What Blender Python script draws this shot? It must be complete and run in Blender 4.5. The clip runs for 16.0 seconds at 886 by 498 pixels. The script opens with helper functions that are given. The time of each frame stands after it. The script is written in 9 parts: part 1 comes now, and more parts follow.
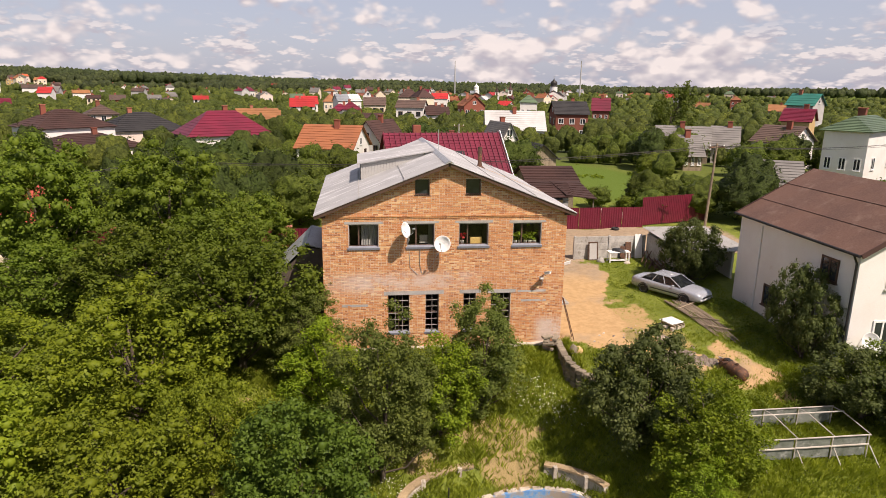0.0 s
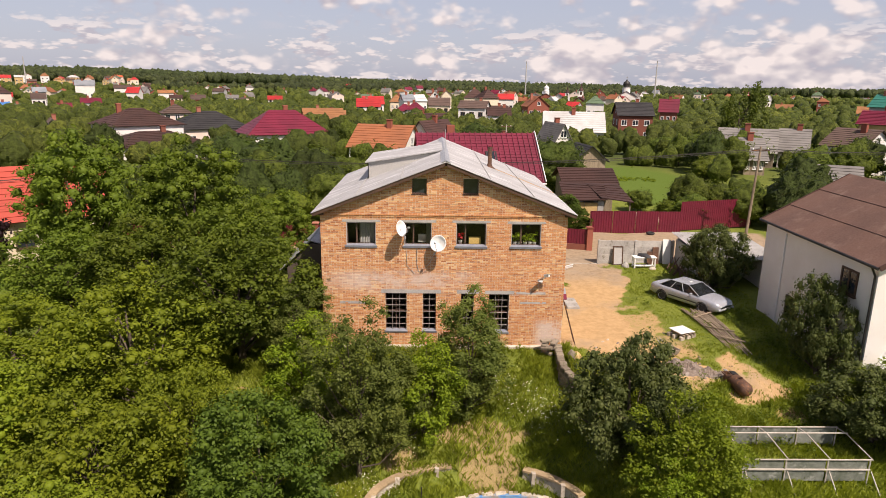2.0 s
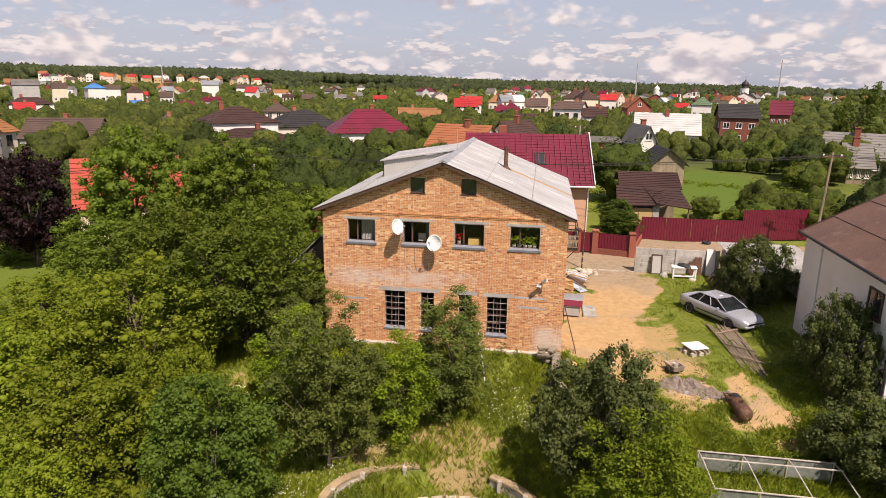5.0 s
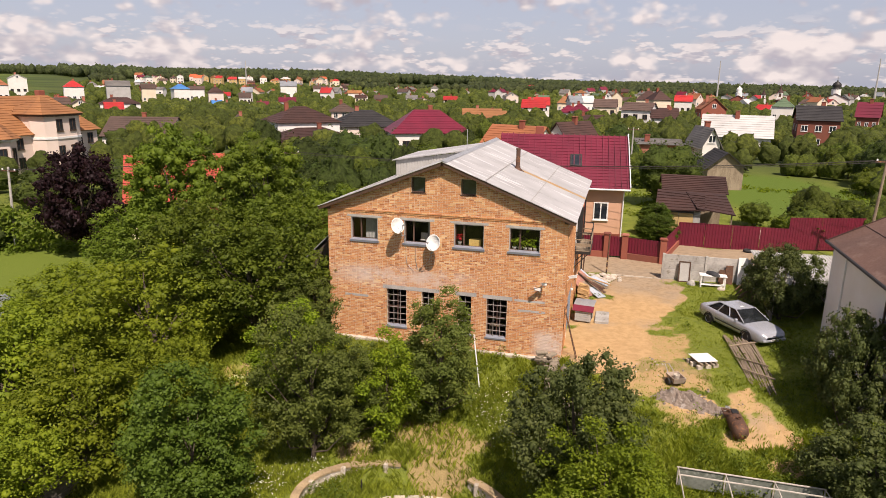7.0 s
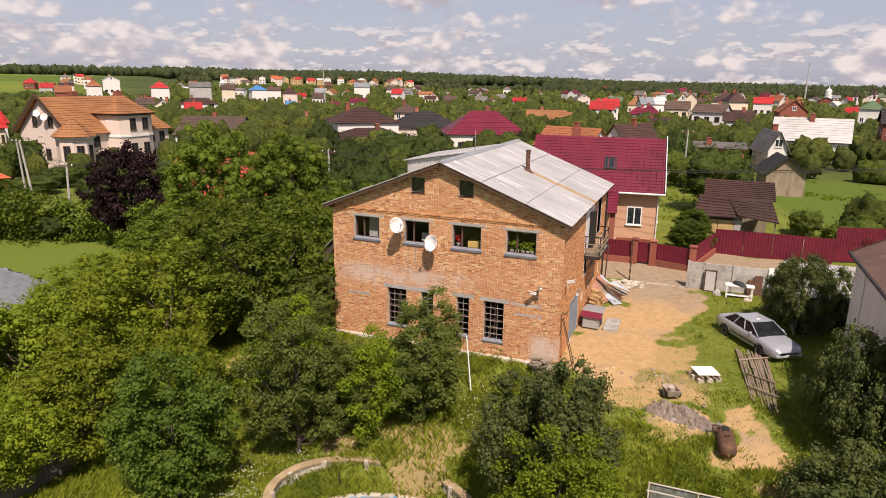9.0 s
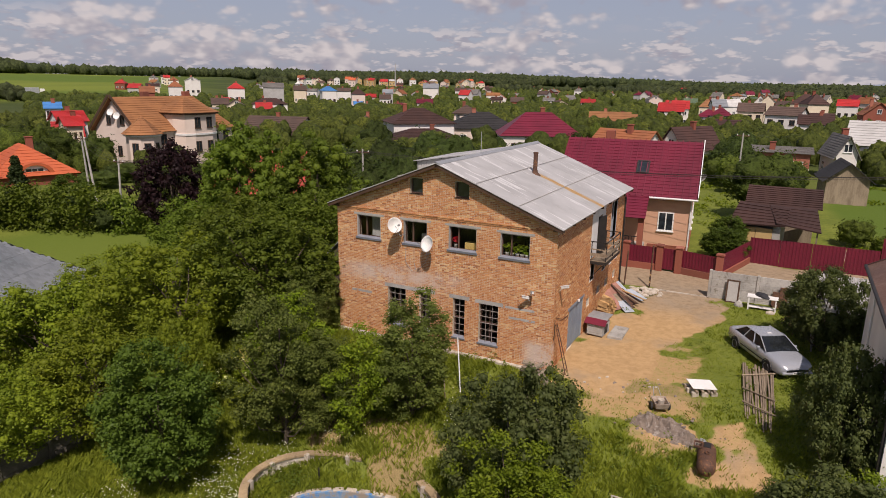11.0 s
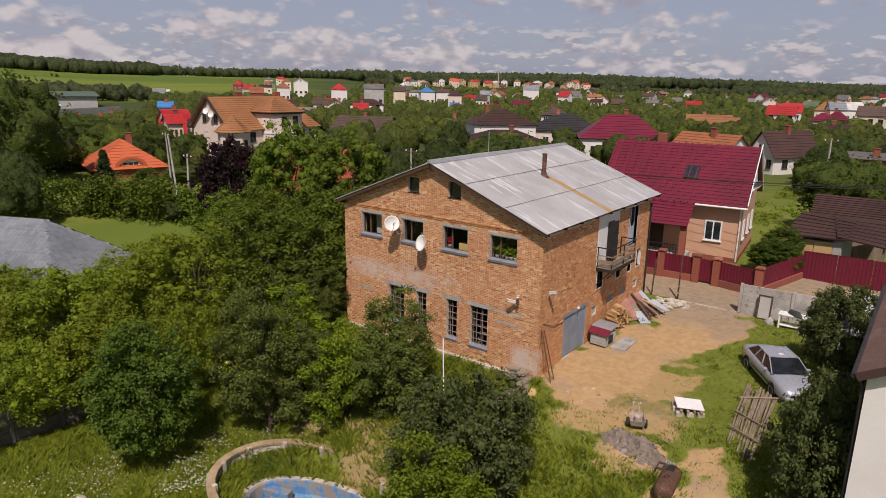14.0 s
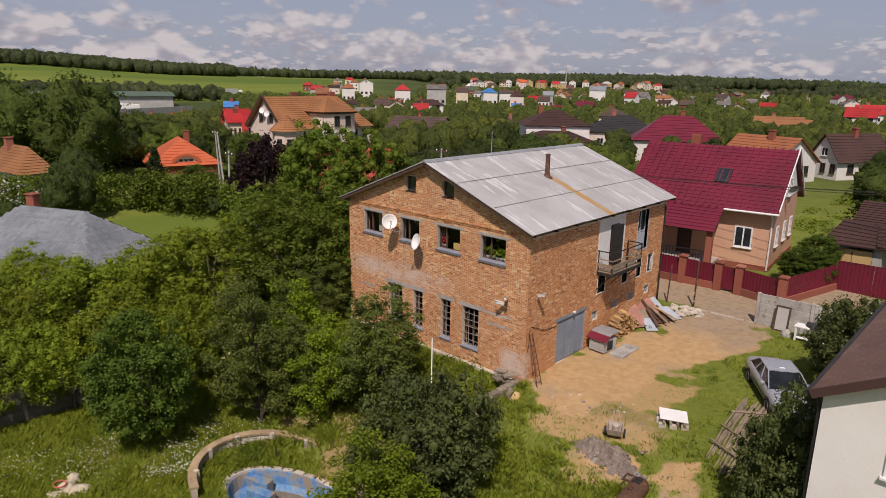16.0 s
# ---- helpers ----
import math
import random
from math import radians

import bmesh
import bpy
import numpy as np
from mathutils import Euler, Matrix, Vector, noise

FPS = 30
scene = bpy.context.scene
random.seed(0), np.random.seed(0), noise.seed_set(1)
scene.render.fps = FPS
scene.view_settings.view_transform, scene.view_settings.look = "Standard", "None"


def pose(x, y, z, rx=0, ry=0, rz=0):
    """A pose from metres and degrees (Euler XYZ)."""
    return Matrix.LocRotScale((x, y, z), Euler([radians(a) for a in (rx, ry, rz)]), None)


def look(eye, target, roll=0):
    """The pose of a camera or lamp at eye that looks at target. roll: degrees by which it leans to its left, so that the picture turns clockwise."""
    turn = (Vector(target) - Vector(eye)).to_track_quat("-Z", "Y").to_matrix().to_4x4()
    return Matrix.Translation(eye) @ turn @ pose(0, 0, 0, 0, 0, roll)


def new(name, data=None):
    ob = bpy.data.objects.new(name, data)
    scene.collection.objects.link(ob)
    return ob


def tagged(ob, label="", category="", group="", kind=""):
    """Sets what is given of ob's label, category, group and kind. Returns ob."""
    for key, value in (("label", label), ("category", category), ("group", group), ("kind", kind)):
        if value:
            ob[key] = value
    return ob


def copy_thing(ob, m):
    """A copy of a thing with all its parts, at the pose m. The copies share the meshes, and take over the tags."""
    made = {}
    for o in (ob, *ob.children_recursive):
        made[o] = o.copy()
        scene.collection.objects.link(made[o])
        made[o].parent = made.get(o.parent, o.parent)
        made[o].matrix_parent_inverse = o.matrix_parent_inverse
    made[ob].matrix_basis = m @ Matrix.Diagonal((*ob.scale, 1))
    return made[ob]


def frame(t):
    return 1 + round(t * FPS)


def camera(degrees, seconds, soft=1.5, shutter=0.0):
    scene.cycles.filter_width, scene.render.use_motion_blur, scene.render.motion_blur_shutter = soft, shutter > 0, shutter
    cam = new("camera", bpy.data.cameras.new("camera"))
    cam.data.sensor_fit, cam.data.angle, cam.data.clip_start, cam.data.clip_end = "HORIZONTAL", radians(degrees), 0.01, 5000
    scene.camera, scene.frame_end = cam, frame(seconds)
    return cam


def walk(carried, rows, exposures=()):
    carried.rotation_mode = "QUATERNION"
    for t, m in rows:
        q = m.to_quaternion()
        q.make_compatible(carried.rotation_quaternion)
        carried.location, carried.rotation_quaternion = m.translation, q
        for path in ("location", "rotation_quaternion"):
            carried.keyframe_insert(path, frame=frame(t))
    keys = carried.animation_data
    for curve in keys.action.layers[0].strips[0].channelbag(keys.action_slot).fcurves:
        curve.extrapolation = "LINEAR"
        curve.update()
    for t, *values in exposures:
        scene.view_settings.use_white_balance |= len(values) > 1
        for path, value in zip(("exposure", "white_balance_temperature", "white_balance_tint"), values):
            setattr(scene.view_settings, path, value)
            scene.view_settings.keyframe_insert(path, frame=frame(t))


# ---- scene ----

# camera and path
cam = camera(68.2, 16.0, soft=0.75)
METRES, EYE, TURN = 28.0, 13.0, -7.5
ROWS = [
    (0.0, 0.0, 0.0, 0.0, 0.2, -14.2, -0.78),
    (0.5, 0.0321, -0.0001, 0.0003, 1.78, -14.22, -0.79),
    (1.0, 0.0638, 0.0012, 0.0004, 3.36, -14.22, -0.79),
    (1.5, 0.0958, 0.0036, -0.0, 4.97, -14.22, -0.8),
    (2.0, 0.1275, 0.0078, -0.0003, 6.58, -14.23, -0.8),
    (2.5, 0.1588, 0.0132, 0.0001, 8.19, -14.25, -0.8),
    (3.0, 0.1897, 0.0181, 0.0001, 9.77, -14.26, -0.79),
    (3.5, 0.2194, 0.0238, 0.0006, 11.32, -14.26, -0.8),
    (4.0, 0.2496, 0.0307, 0.0009, 12.89, -14.29, -0.83),
    (6.5, 0.4007, 0.08, 0.0008, 21.14, -14.36, -0.81),
    (7.0, 0.4293, 0.0916, 0.0009, 22.75, -14.36, -0.8),
    (7.5, 0.4579, 0.104, 0.0008, 24.36, -14.36, -0.8),
    (8.0, 0.487, 0.1178, 0.0011, 26.02, -14.36, -0.8),
    (8.5, 0.5153, 0.1329, 0.0011, 27.65, -14.35, -0.79),
    (11.0, 0.6496, 0.2138, 0.0038, 35.54, -14.35, -0.83),
    (11.5, 0.6746, 0.2318, 0.0036, 37.08, -14.35, -0.84),
    (12.0, 0.699, 0.2526, 0.0036, 38.67, -14.35, -0.82),
    (12.5, 0.7226, 0.2731, 0.0032, 40.22, -14.34, -0.84),
    (13.0, 0.745, 0.293, 0.0032, 41.73, -14.33, -0.84),
    (13.5, 0.7661, 0.3137, 0.0027, 43.19, -14.34, -0.84),
    (14.0, 0.7879, 0.3358, 0.0026, 44.72, -14.35, -0.85),
    (14.5, 0.8096, 0.3584, 0.0021, 46.25, -14.36, -0.85),
    (15.0, 0.829, 0.3803, 0.0025, 47.71, -14.37, -0.86),
    (15.5, 0.8486, 0.4028, 0.0019, 49.17, -14.37, -0.85),
    (16.0, 0.8679, 0.4265, 0.0014, 50.63, -14.37, -0.84),
]
EXPOSURES = [(0.0, 0.25, 7200, 22), (8.5, 0.19, 7200, 22), (11.0, -0.31, 6850, 22), (16.0, -0.40, 6750, 22)]
walk(cam, [(t, pose(0, 0, EYE, 0, 0, TURN) @ pose(METRES * x, METRES * y, METRES * z, 90 + pitch, roll, yaw)) for t, x, y, z, yaw, pitch, roll in ROWS], EXPOSURES)

# sun and sky
SUN_FROM = Vector((0.43, -0.66, 1.10)).normalized()
sun = new("sun", bpy.data.lights.new("sun", "SUN"))
sun.data.energy, sun.data.angle, sun.data.color = 5.0, radians(0.53), (1.0, 0.95, 0.86)
sun.matrix_world = look(SUN_FROM * 100, (0, 0, 0))


def build_world():
    w = bpy.data.worlds.new("sky")
    scene.world = w
    w.use_nodes = True
    n, l = w.node_tree.nodes, w.node_tree.links
    n.clear()
    out, bg = n.new("ShaderNodeOutputWorld"), n.new("ShaderNodeBackground")
    sky = n.new("ShaderNodeTexSky")
    sky.sky_type, sky.sun_disc = "NISHITA", False
    sky.sun_elevation, sky.sun_rotation = math.asin(SUN_FROM.z), math.atan2(SUN_FROM.x, SUN_FROM.y)
    sky.air_density, sky.dust_density, sky.ozone_density = 1.0, 1.4, 1.0
    bg.inputs["Strength"].default_value = 0.082
    co = n.new("ShaderNodeTexCoord")
    sep = n.new("ShaderNodeSeparateXYZ")
    l.new(co.outputs["Generated"], sep.inputs[0])

    def m(op, a, b=None, c=None):
        q = n.new("ShaderNodeMath")
        q.operation = op
        for i, v in enumerate((a, b, c)):
            if v is None:
                continue
            if isinstance(v, (int, float)):
                q.inputs[i].default_value = v
            else:
                l.new(v, q.inputs[i])
        return q.outputs[0]
    def cloud(rise, scale, detail, shift, flat):
        vec = n.new("ShaderNodeCombineXYZ")
        l.new(sep.outputs[0], vec.inputs[0])
        l.new(sep.outputs[1], vec.inputs[1])
        l.new(m("MULTIPLY_ADD", sep.outputs[2], flat, rise * flat + shift), vec.inputs[2])
        t = n.new("ShaderNodeTexNoise")
        t.inputs["Scale"].default_value, t.inputs["Detail"].default_value, t.inputs["Roughness"].default_value = scale, detail, 0.52
        l.new(vec.outputs[0], t.inputs["Vector"])
        v = n.new("ShaderNodeTexVoronoi")
        v.feature = "SMOOTH_F1"
        v.inputs["Scale"].default_value, v.inputs["Detail"].default_value, v.inputs["Roughness"].default_value, v.inputs["Smoothness"].default_value = scale * 3.2, 2.0, 0.5, 0.35
        l.new(vec.outputs[0], v.inputs["Vector"])
        return m("ADD", t.outputs[0], m("MULTIPLY_ADD", v.outputs["Distance"], -0.26, 0.11))

    def edge(x, a, b, lo=0.0, hi=1.0):
        q = n.new("ShaderNodeMapRange")
        q.interpolation_type, q.clamp = "SMOOTHSTEP", True
        l.new(x, q.inputs[0])
        for k, v in enumerate((a, b, lo, hi)):
            q.inputs[k + 1].default_value = v
        return q.outputs[0]

    def ramp(fac, stops):
        r = n.new("ShaderNodeValToRGB")
        e = r.color_ramp.elements
        while len(e) < len(stops):
            e.new(0.5)
        for i, (p, c) in enumerate(stops):
            e[i].position, e[i].color = p, (*c, 1)
        l.new(fac, r.inputs[0])
        return r.outputs[0]

    def blend(f, a, b):
        q = n.new("ShaderNodeMix")
        q.data_type = "RGBA"
        for v, i in ((f, 0), (a, 6), (b, 7)):
            if isinstance(v, (int, float)):
                q.inputs[i].default_value = v
            elif isinstance(v, tuple):
                q.inputs[i].default_value = (*v, 1)
            else:
                l.new(v, q.inputs[i])
        return q.outputs[2]
    z = sep.outputs[2]
    # heaped clouds overhead grow sparser, and pile up in rows towards the horizon
    cover = m("ADD", edge(z, 0.02, 0.10, 0.045, 0.0), edge(z, 0.18, 0.6, 0.0, -0.07))
    big, big_up = cloud(0.0, 7.0, 4.0, 0.4, 1.7), cloud(0.022, 7.0, 4.0, 0.4, 1.7)
    low, low_up = cloud(0.0, 15.0, 3.0, 2.7, 3.0), cloud(0.008, 15.0, 3.0, 2.7, 3.0)
    veil = cloud(0.0, 2.6, 5.0, 1.9, 4.0)
    big_mask = edge(m("ADD", big, cover), 0.375, 0.530)
    low_mask = m("MULTIPLY", edge(m("ADD", low, cover), 0.39, 0.53), edge(z, 0.055, 0.10, 1.0, 0.0))
    big_lit = m("MULTIPLY_ADD", m("SUBTRACT", big, big_up), 4.2, 0.46)
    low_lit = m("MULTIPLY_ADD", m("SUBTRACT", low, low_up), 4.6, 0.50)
    stops = [(0.15, (4.9, 5.0, 5.8)), (0.40, (5.7, 5.8, 6.4)), (0.62, (6.7, 6.75, 7.1)), (0.95, (8.9, 8.75, 8.7))]
    haze = blend(edge(z, 0.08, 0.6, 0.62, 0.1), sky.outputs[0], (5.2, 6.2, 8.1))
    haze = blend(m("MULTIPLY", edge(veil, 0.50, 0.66), edge(z, 0.3, 0.7, 0.55, 0.2)), haze, (6.3, 6.5, 7.2))
    haze = blend(m("MULTIPLY", low_mask, 0.75), haze, ramp(low_lit, stops))
    l.new(blend(m("MULTIPLY", big_mask, 0.92), haze, ramp(big_lit, stops)), bg.inputs[0])
    l.new(bg.outputs[0], out.inputs[0])


build_world()


# ---- mesh and thing helpers ----
class M:
    """Collects vertices and faces of one mesh, in world or thing coordinates."""

    def __init__(self):
        self.v, self.f = [], []

    def add(self, verts, faces):
        k = len(self.v)
        self.v += [tuple(p) for p in verts]
        self.f += [tuple(i + k for i in q) for q in faces]
        return self

    def box(self, x0, x1, y0, y1, z0, z1):
        return self.add([(x0, y0, z0), (x1, y0, z0), (x1, y1, z0), (x0, y1, z0), (x0, y0, z1), (x1, y0, z1), (x1, y1, z1), (x0, y1, z1)],
                        [(3, 2, 1, 0), (4, 5, 6, 7), (0, 1, 5, 4), (1, 2, 6, 5), (2, 3, 7, 6), (3, 0, 4, 7)])

    def cbox(self, x0, x1, y0, y1, z0, z1, c=0.02):
        """A box with chamfered edges."""
        c = min(c, (x1 - x0) / 3, (y1 - y0) / 3, (z1 - z0) / 3)
        b = bmesh.new()
        mx = Matrix.Translation(((x0 + x1) / 2, (y0 + y1) / 2, (z0 + z1) / 2)) @ Matrix.Diagonal((x1 - x0, y1 - y0, z1 - z0, 1))
        bmesh.ops.create_cube(b, size=1, matrix=mx)
        bmesh.ops.bevel(b, geom=b.edges[:], offset=c, segments=1, affect="EDGES")
        b.verts.index_update()
        self.add([p.co[:] for p in b.verts], [[p.index for p in q.verts] for q in b.faces])
        b.free()
        return self

    def slab(self, a, b, c, d, t):
        """A plate under the quad a b c d, t thick, straight down along its normal."""
        a, b, c, d = map(Vector, (a, b, c, d))
        n = (b - a).cross(d - a).normalized() * t
        return self.add([a, b, c, d, a - n, b - n, c - n, d - n], [(0, 1, 2, 3), (7, 6, 5, 4), (0, 4, 5, 1), (1, 5, 6, 2), (2, 6, 7, 3), (3, 7, 4, 0)])

    def prism(self, poly, axis, lo, hi):
        """A 2D outline pushed along an axis: 'x' takes (y, z), 'y' takes (x, z), 'z' takes (x, y)."""
        put = {"x": lambda p, t: (t, p[0], p[1]), "y": lambda p, t: (p[0], t, p[1]), "z": lambda p, t: (p[0], p[1], t)}[axis]
        n = len(poly)
        return self.add([put(p, lo) for p in poly] + [put(p, hi) for p in poly],
                        [tuple(range(n))[::-1], tuple(range(n, 2 * n))] + [(i, (i + 1) % n, n + (i + 1) % n, n + i) for i in range(n)])

    def path(self, pts, r, n=8, cap=True):
        """A tube through pts; r is a number or one radius a point."""
        pts = [Vector(p) for p in pts]
        rs = [r] * len(pts) if isinstance(r, (int, float)) else r
        k = len(self.v)
        side = None
        for i, p in enumerate(pts):
            d = (pts[min(i + 1, len(pts) - 1)] - pts[max(i - 1, 0)]).normalized()
            if side is None:
                side = d.cross(Vector((0, 0, 1)) if abs(d.z) < 0.9 else Vector((1, 0, 0)))
            side = (side - d * side.dot(d)).normalized()
            up = d.cross(side)
            for j in range(n):
                a = 2 * math.pi * j / n
                self.v.append(tuple(p + (side * math.cos(a) + up * math.sin(a)) * rs[i]))
        for i in range(len(pts) - 1):
            for j in range(n):
                a, b = k + i * n + j, k + i * n + (j + 1) % n
                self.f.append((a, b, b + n, a + n))
        if cap:
            self.f.append(tuple(range(k, k + n))[::-1])
            e = k + (len(pts) - 1) * n
            self.f.append(tuple(range(e, e + n)))
        return self

    def lathe(self, profile, at=(0, 0, 0), n=16, axis="z"):
        """A turned shape from (radius, height) pairs."""
        k = len(self.v)
        for r, h in profile:
            for j in range(n):
                a = 2 * math.pi * j / n
                p = (r * math.cos(a), r * math.sin(a), h)
                p = {"z": p, "x": (p[2], p[0], p[1]), "y": (p[0], p[2], p[1])}[axis]
                self.v.append((p[0] + at[0], p[1] + at[1], p[2] + at[2]))
        for i in range(len(profile) - 1):
            for j in range(n):
                a, b = k + i * n + j, k + i * n + (j + 1) % n
                self.f.append((a, b, b + n, a + n))
        return self

    def turn(self, m):
        self.v = [tuple(m @ Vector(p)) for p in self.v]
        return self

    def mesh(self, name, smooth=False):
        me = bpy.data.meshes.new(name)
        me.from_pydata(self.v, [], self.f)
        if smooth:
            me.polygons.foreach_set("use_smooth", [True] * len(me.polygons))
        me.update()
        return me


def thing(name, label, category, at=(0, 0, 0), rz=0.0, group="", kind=""):
    """An Empty at a thing's base, that its parts hang on."""
    e = new(name)
    e.empty_display_size = 0.2
    e.matrix_basis = pose(*at, 0, 0, rz)
    return tagged(e, label, category, group, kind)


def part(name, m, material, parent=None, label="", smooth=False, world=False, kind=""):
    """One mesh object under a thing or part. world: m is in world coordinates."""
    if world and parent is not None:
        root, chain = parent, Matrix()
        while root is not None:
            chain = root.matrix_basis @ chain
            root = root.parent
        m.turn(chain.inverted())
    me = m if isinstance(m, bpy.types.Mesh) else m.mesh(name, smooth)
    if not me.materials:
        me.materials.append(material)
    ob = new(name, me)
    ob.parent = parent
    return tagged(ob, label, kind=kind)


def solid(name, m, material, label, category, group="", kind="", smooth=False):
    """A thing that is one mesh; its origin goes to the middle of its foot."""
    a = np.array(m.v)
    lo, hi = a.min(0), a.max(0)
    o = Vector(((lo[0] + hi[0]) / 2, (lo[1] + hi[1]) / 2, lo[2]))
    m.turn(Matrix.Translation(-o))
    ob = part(name, m, material, smooth=smooth)
    ob.location = o
    return tagged(ob, label, category, group, kind)


def lerp(a, b, t):
    return a + (b - a) * t


def step(a, b, x):
    t = min(1.0, max(0.0, (x - a) / (b - a)))
    return t * t * (3 - 2 * t)


def curve_at(table, x):
    """Reads a table of (x, value) pairs with straight lines between them."""
    if x <= table[0][0]:
        return table[0][1]
    for (a, u), (b, v) in zip(table, table[1:]):
        if x <= b:
            return u + (v - u) * (x - a) / (b - a)
    return table[-1][1]


# ---- materials ----
class Nodes:
    def __init__(self, name):
        self.mat = bpy.data.materials.new(name)
        self.mat.use_nodes = True
        self.n, self.l = self.mat.node_tree.nodes, self.mat.node_tree.links
        self.bsdf = self.n["Principled BSDF"]
        self.pos = self.n.new("ShaderNodeNewGeometry")
        self.co = self.n.new("ShaderNodeTexCoord").outputs["Object"]

    def link(self, a, b):
        if isinstance(a, (int, float)):
            b.default_value = a
        elif isinstance(a, tuple):
            b.default_value = (*a, 1.0) if len(a) == 3 and len(b.default_value) == 4 else a
        else:
            self.l.new(a, b)

    def math(self, op, a, b=0.0, clamp=False):
        q = self.n.new("ShaderNodeMath")
        q.operation, q.use_clamp = op, clamp
        self.link(a, q.inputs[0])
        self.link(b, q.inputs[1])
        return q.outputs[0]

    def noise(self, scale, detail=4.0, rough=0.6, stretch=None, world=False):
        t = self.n.new("ShaderNodeTexNoise")
        t.inputs["Scale"].default_value, t.inputs["Detail"].default_value, t.inputs["Roughness"].default_value = scale, detail, rough
        src = self.pos.outputs["Position"] if world else self.co
        if stretch:
            mp = self.n.new("ShaderNodeMapping")
            mp.inputs["Scale"].default_value = stretch
            self.l.new(src, mp.inputs[0])
            src = mp.outputs[0]
        self.l.new(src, t.inputs["Vector"])
        return t.outputs[0]

    def span(self, x, a, b, lo=0.0, hi=1.0):
        q = self.n.new("ShaderNodeMapRange")
        q.clamp = True
        q.interpolation_type = "SMOOTHSTEP"
        self.link(x, q.inputs[0])
        for i, v in enumerate((a, b, lo, hi)):
            q.inputs[i + 1].default_value = v
        return q.outputs[0]

    def mix(self, f, a, b, mode="MIX"):
        q = self.n.new("ShaderNodeMix")
        q.data_type, q.blend_type = "RGBA", mode
        self.link(f, q.inputs[0])
        self.link(a, q.inputs[6])
        self.link(b, q.inputs[7])
        return q.outputs[2]

    def chance(self):
        """A number that differs from object to object and from piece to piece."""
        o = self.n.new("ShaderNodeObjectInfo")
        return self.math("FRACT", self.math("ADD", o.outputs["Random"], self.pos.outputs["Random Per Island"]))

    def random(self):
        return self.n.new("ShaderNodeObjectInfo").outputs["Random"]

    def axis(self, i, world=True):
        s = self.n.new("ShaderNodeSeparateXYZ")
        self.l.new(self.pos.outputs["Position"] if world else self.co, s.inputs[0])
        return s.outputs[i]

    def attr(self, name):
        a = self.n.new("ShaderNodeAttribute")
        a.attribute_name = name
        return a.outputs["Fac"]

    def bump(self, h, strength=0.4, dist=0.02):
        b = self.n.new("ShaderNodeBump")
        b.inputs["Strength"].default_value, b.inputs["Distance"].default_value = strength, dist
        self.l.new(h, b.inputs["Height"])
        self.l.new(b.outputs[0], self.bsdf.inputs["Normal"])

    def done(self, col, rough=0.8, metal=0.0, spec=0.4):
        self.link(col, self.bsdf.inputs["Base Color"])
        self.link(rough, self.bsdf.inputs["Roughness"])
        self.link(metal, self.bsdf.inputs["Metallic"])
        self.bsdf.inputs["Specular IOR Level"].default_value = spec
        return self.mat


def surface(name, a, b=None, scale=1.5, fine=18.0, rough=0.85, metal=0.0, bump=0.25, jitter=0.0, dirt=None, dirt_at=0.62, stretch=None, spec=0.35):
    """A weathered surface: two colours at two scales, stains, and a fine relief."""
    k = Nodes(name)
    b = b or tuple(c * 0.72 for c in a)
    big, small = k.noise(scale, 5, 0.6, stretch), k.noise(fine, 4, 0.65, stretch)
    col = k.mix(k.span(k.math("ADD", k.math("MULTIPLY", big, 0.6), k.math("MULTIPLY", small, 0.4)), 0.36, 0.64), a, b)
    if dirt:
        col = k.mix(k.span(k.noise(scale * 2.3, 6, 0.7, stretch), dirt_at - 0.08, dirt_at + 0.08), col, dirt)
    if jitter:
        v = k.math("ADD", 1.0 - jitter, k.math("MULTIPLY", k.chance(), 2 * jitter))
        h = k.n.new("ShaderNodeHueSaturation")
        k.link(v, h.inputs["Value"])
        k.link(col, h.inputs["Color"])
        col = h.outputs[0]
    if bump:
        k.bump(k.math("ADD", k.math("MULTIPLY", big, 0.4), small), bump, 0.02)
    return k.done(col, k.span(small, 0.3, 0.7, max(0.05, rough - 0.1), min(1.0, rough + 0.08)), metal, spec)


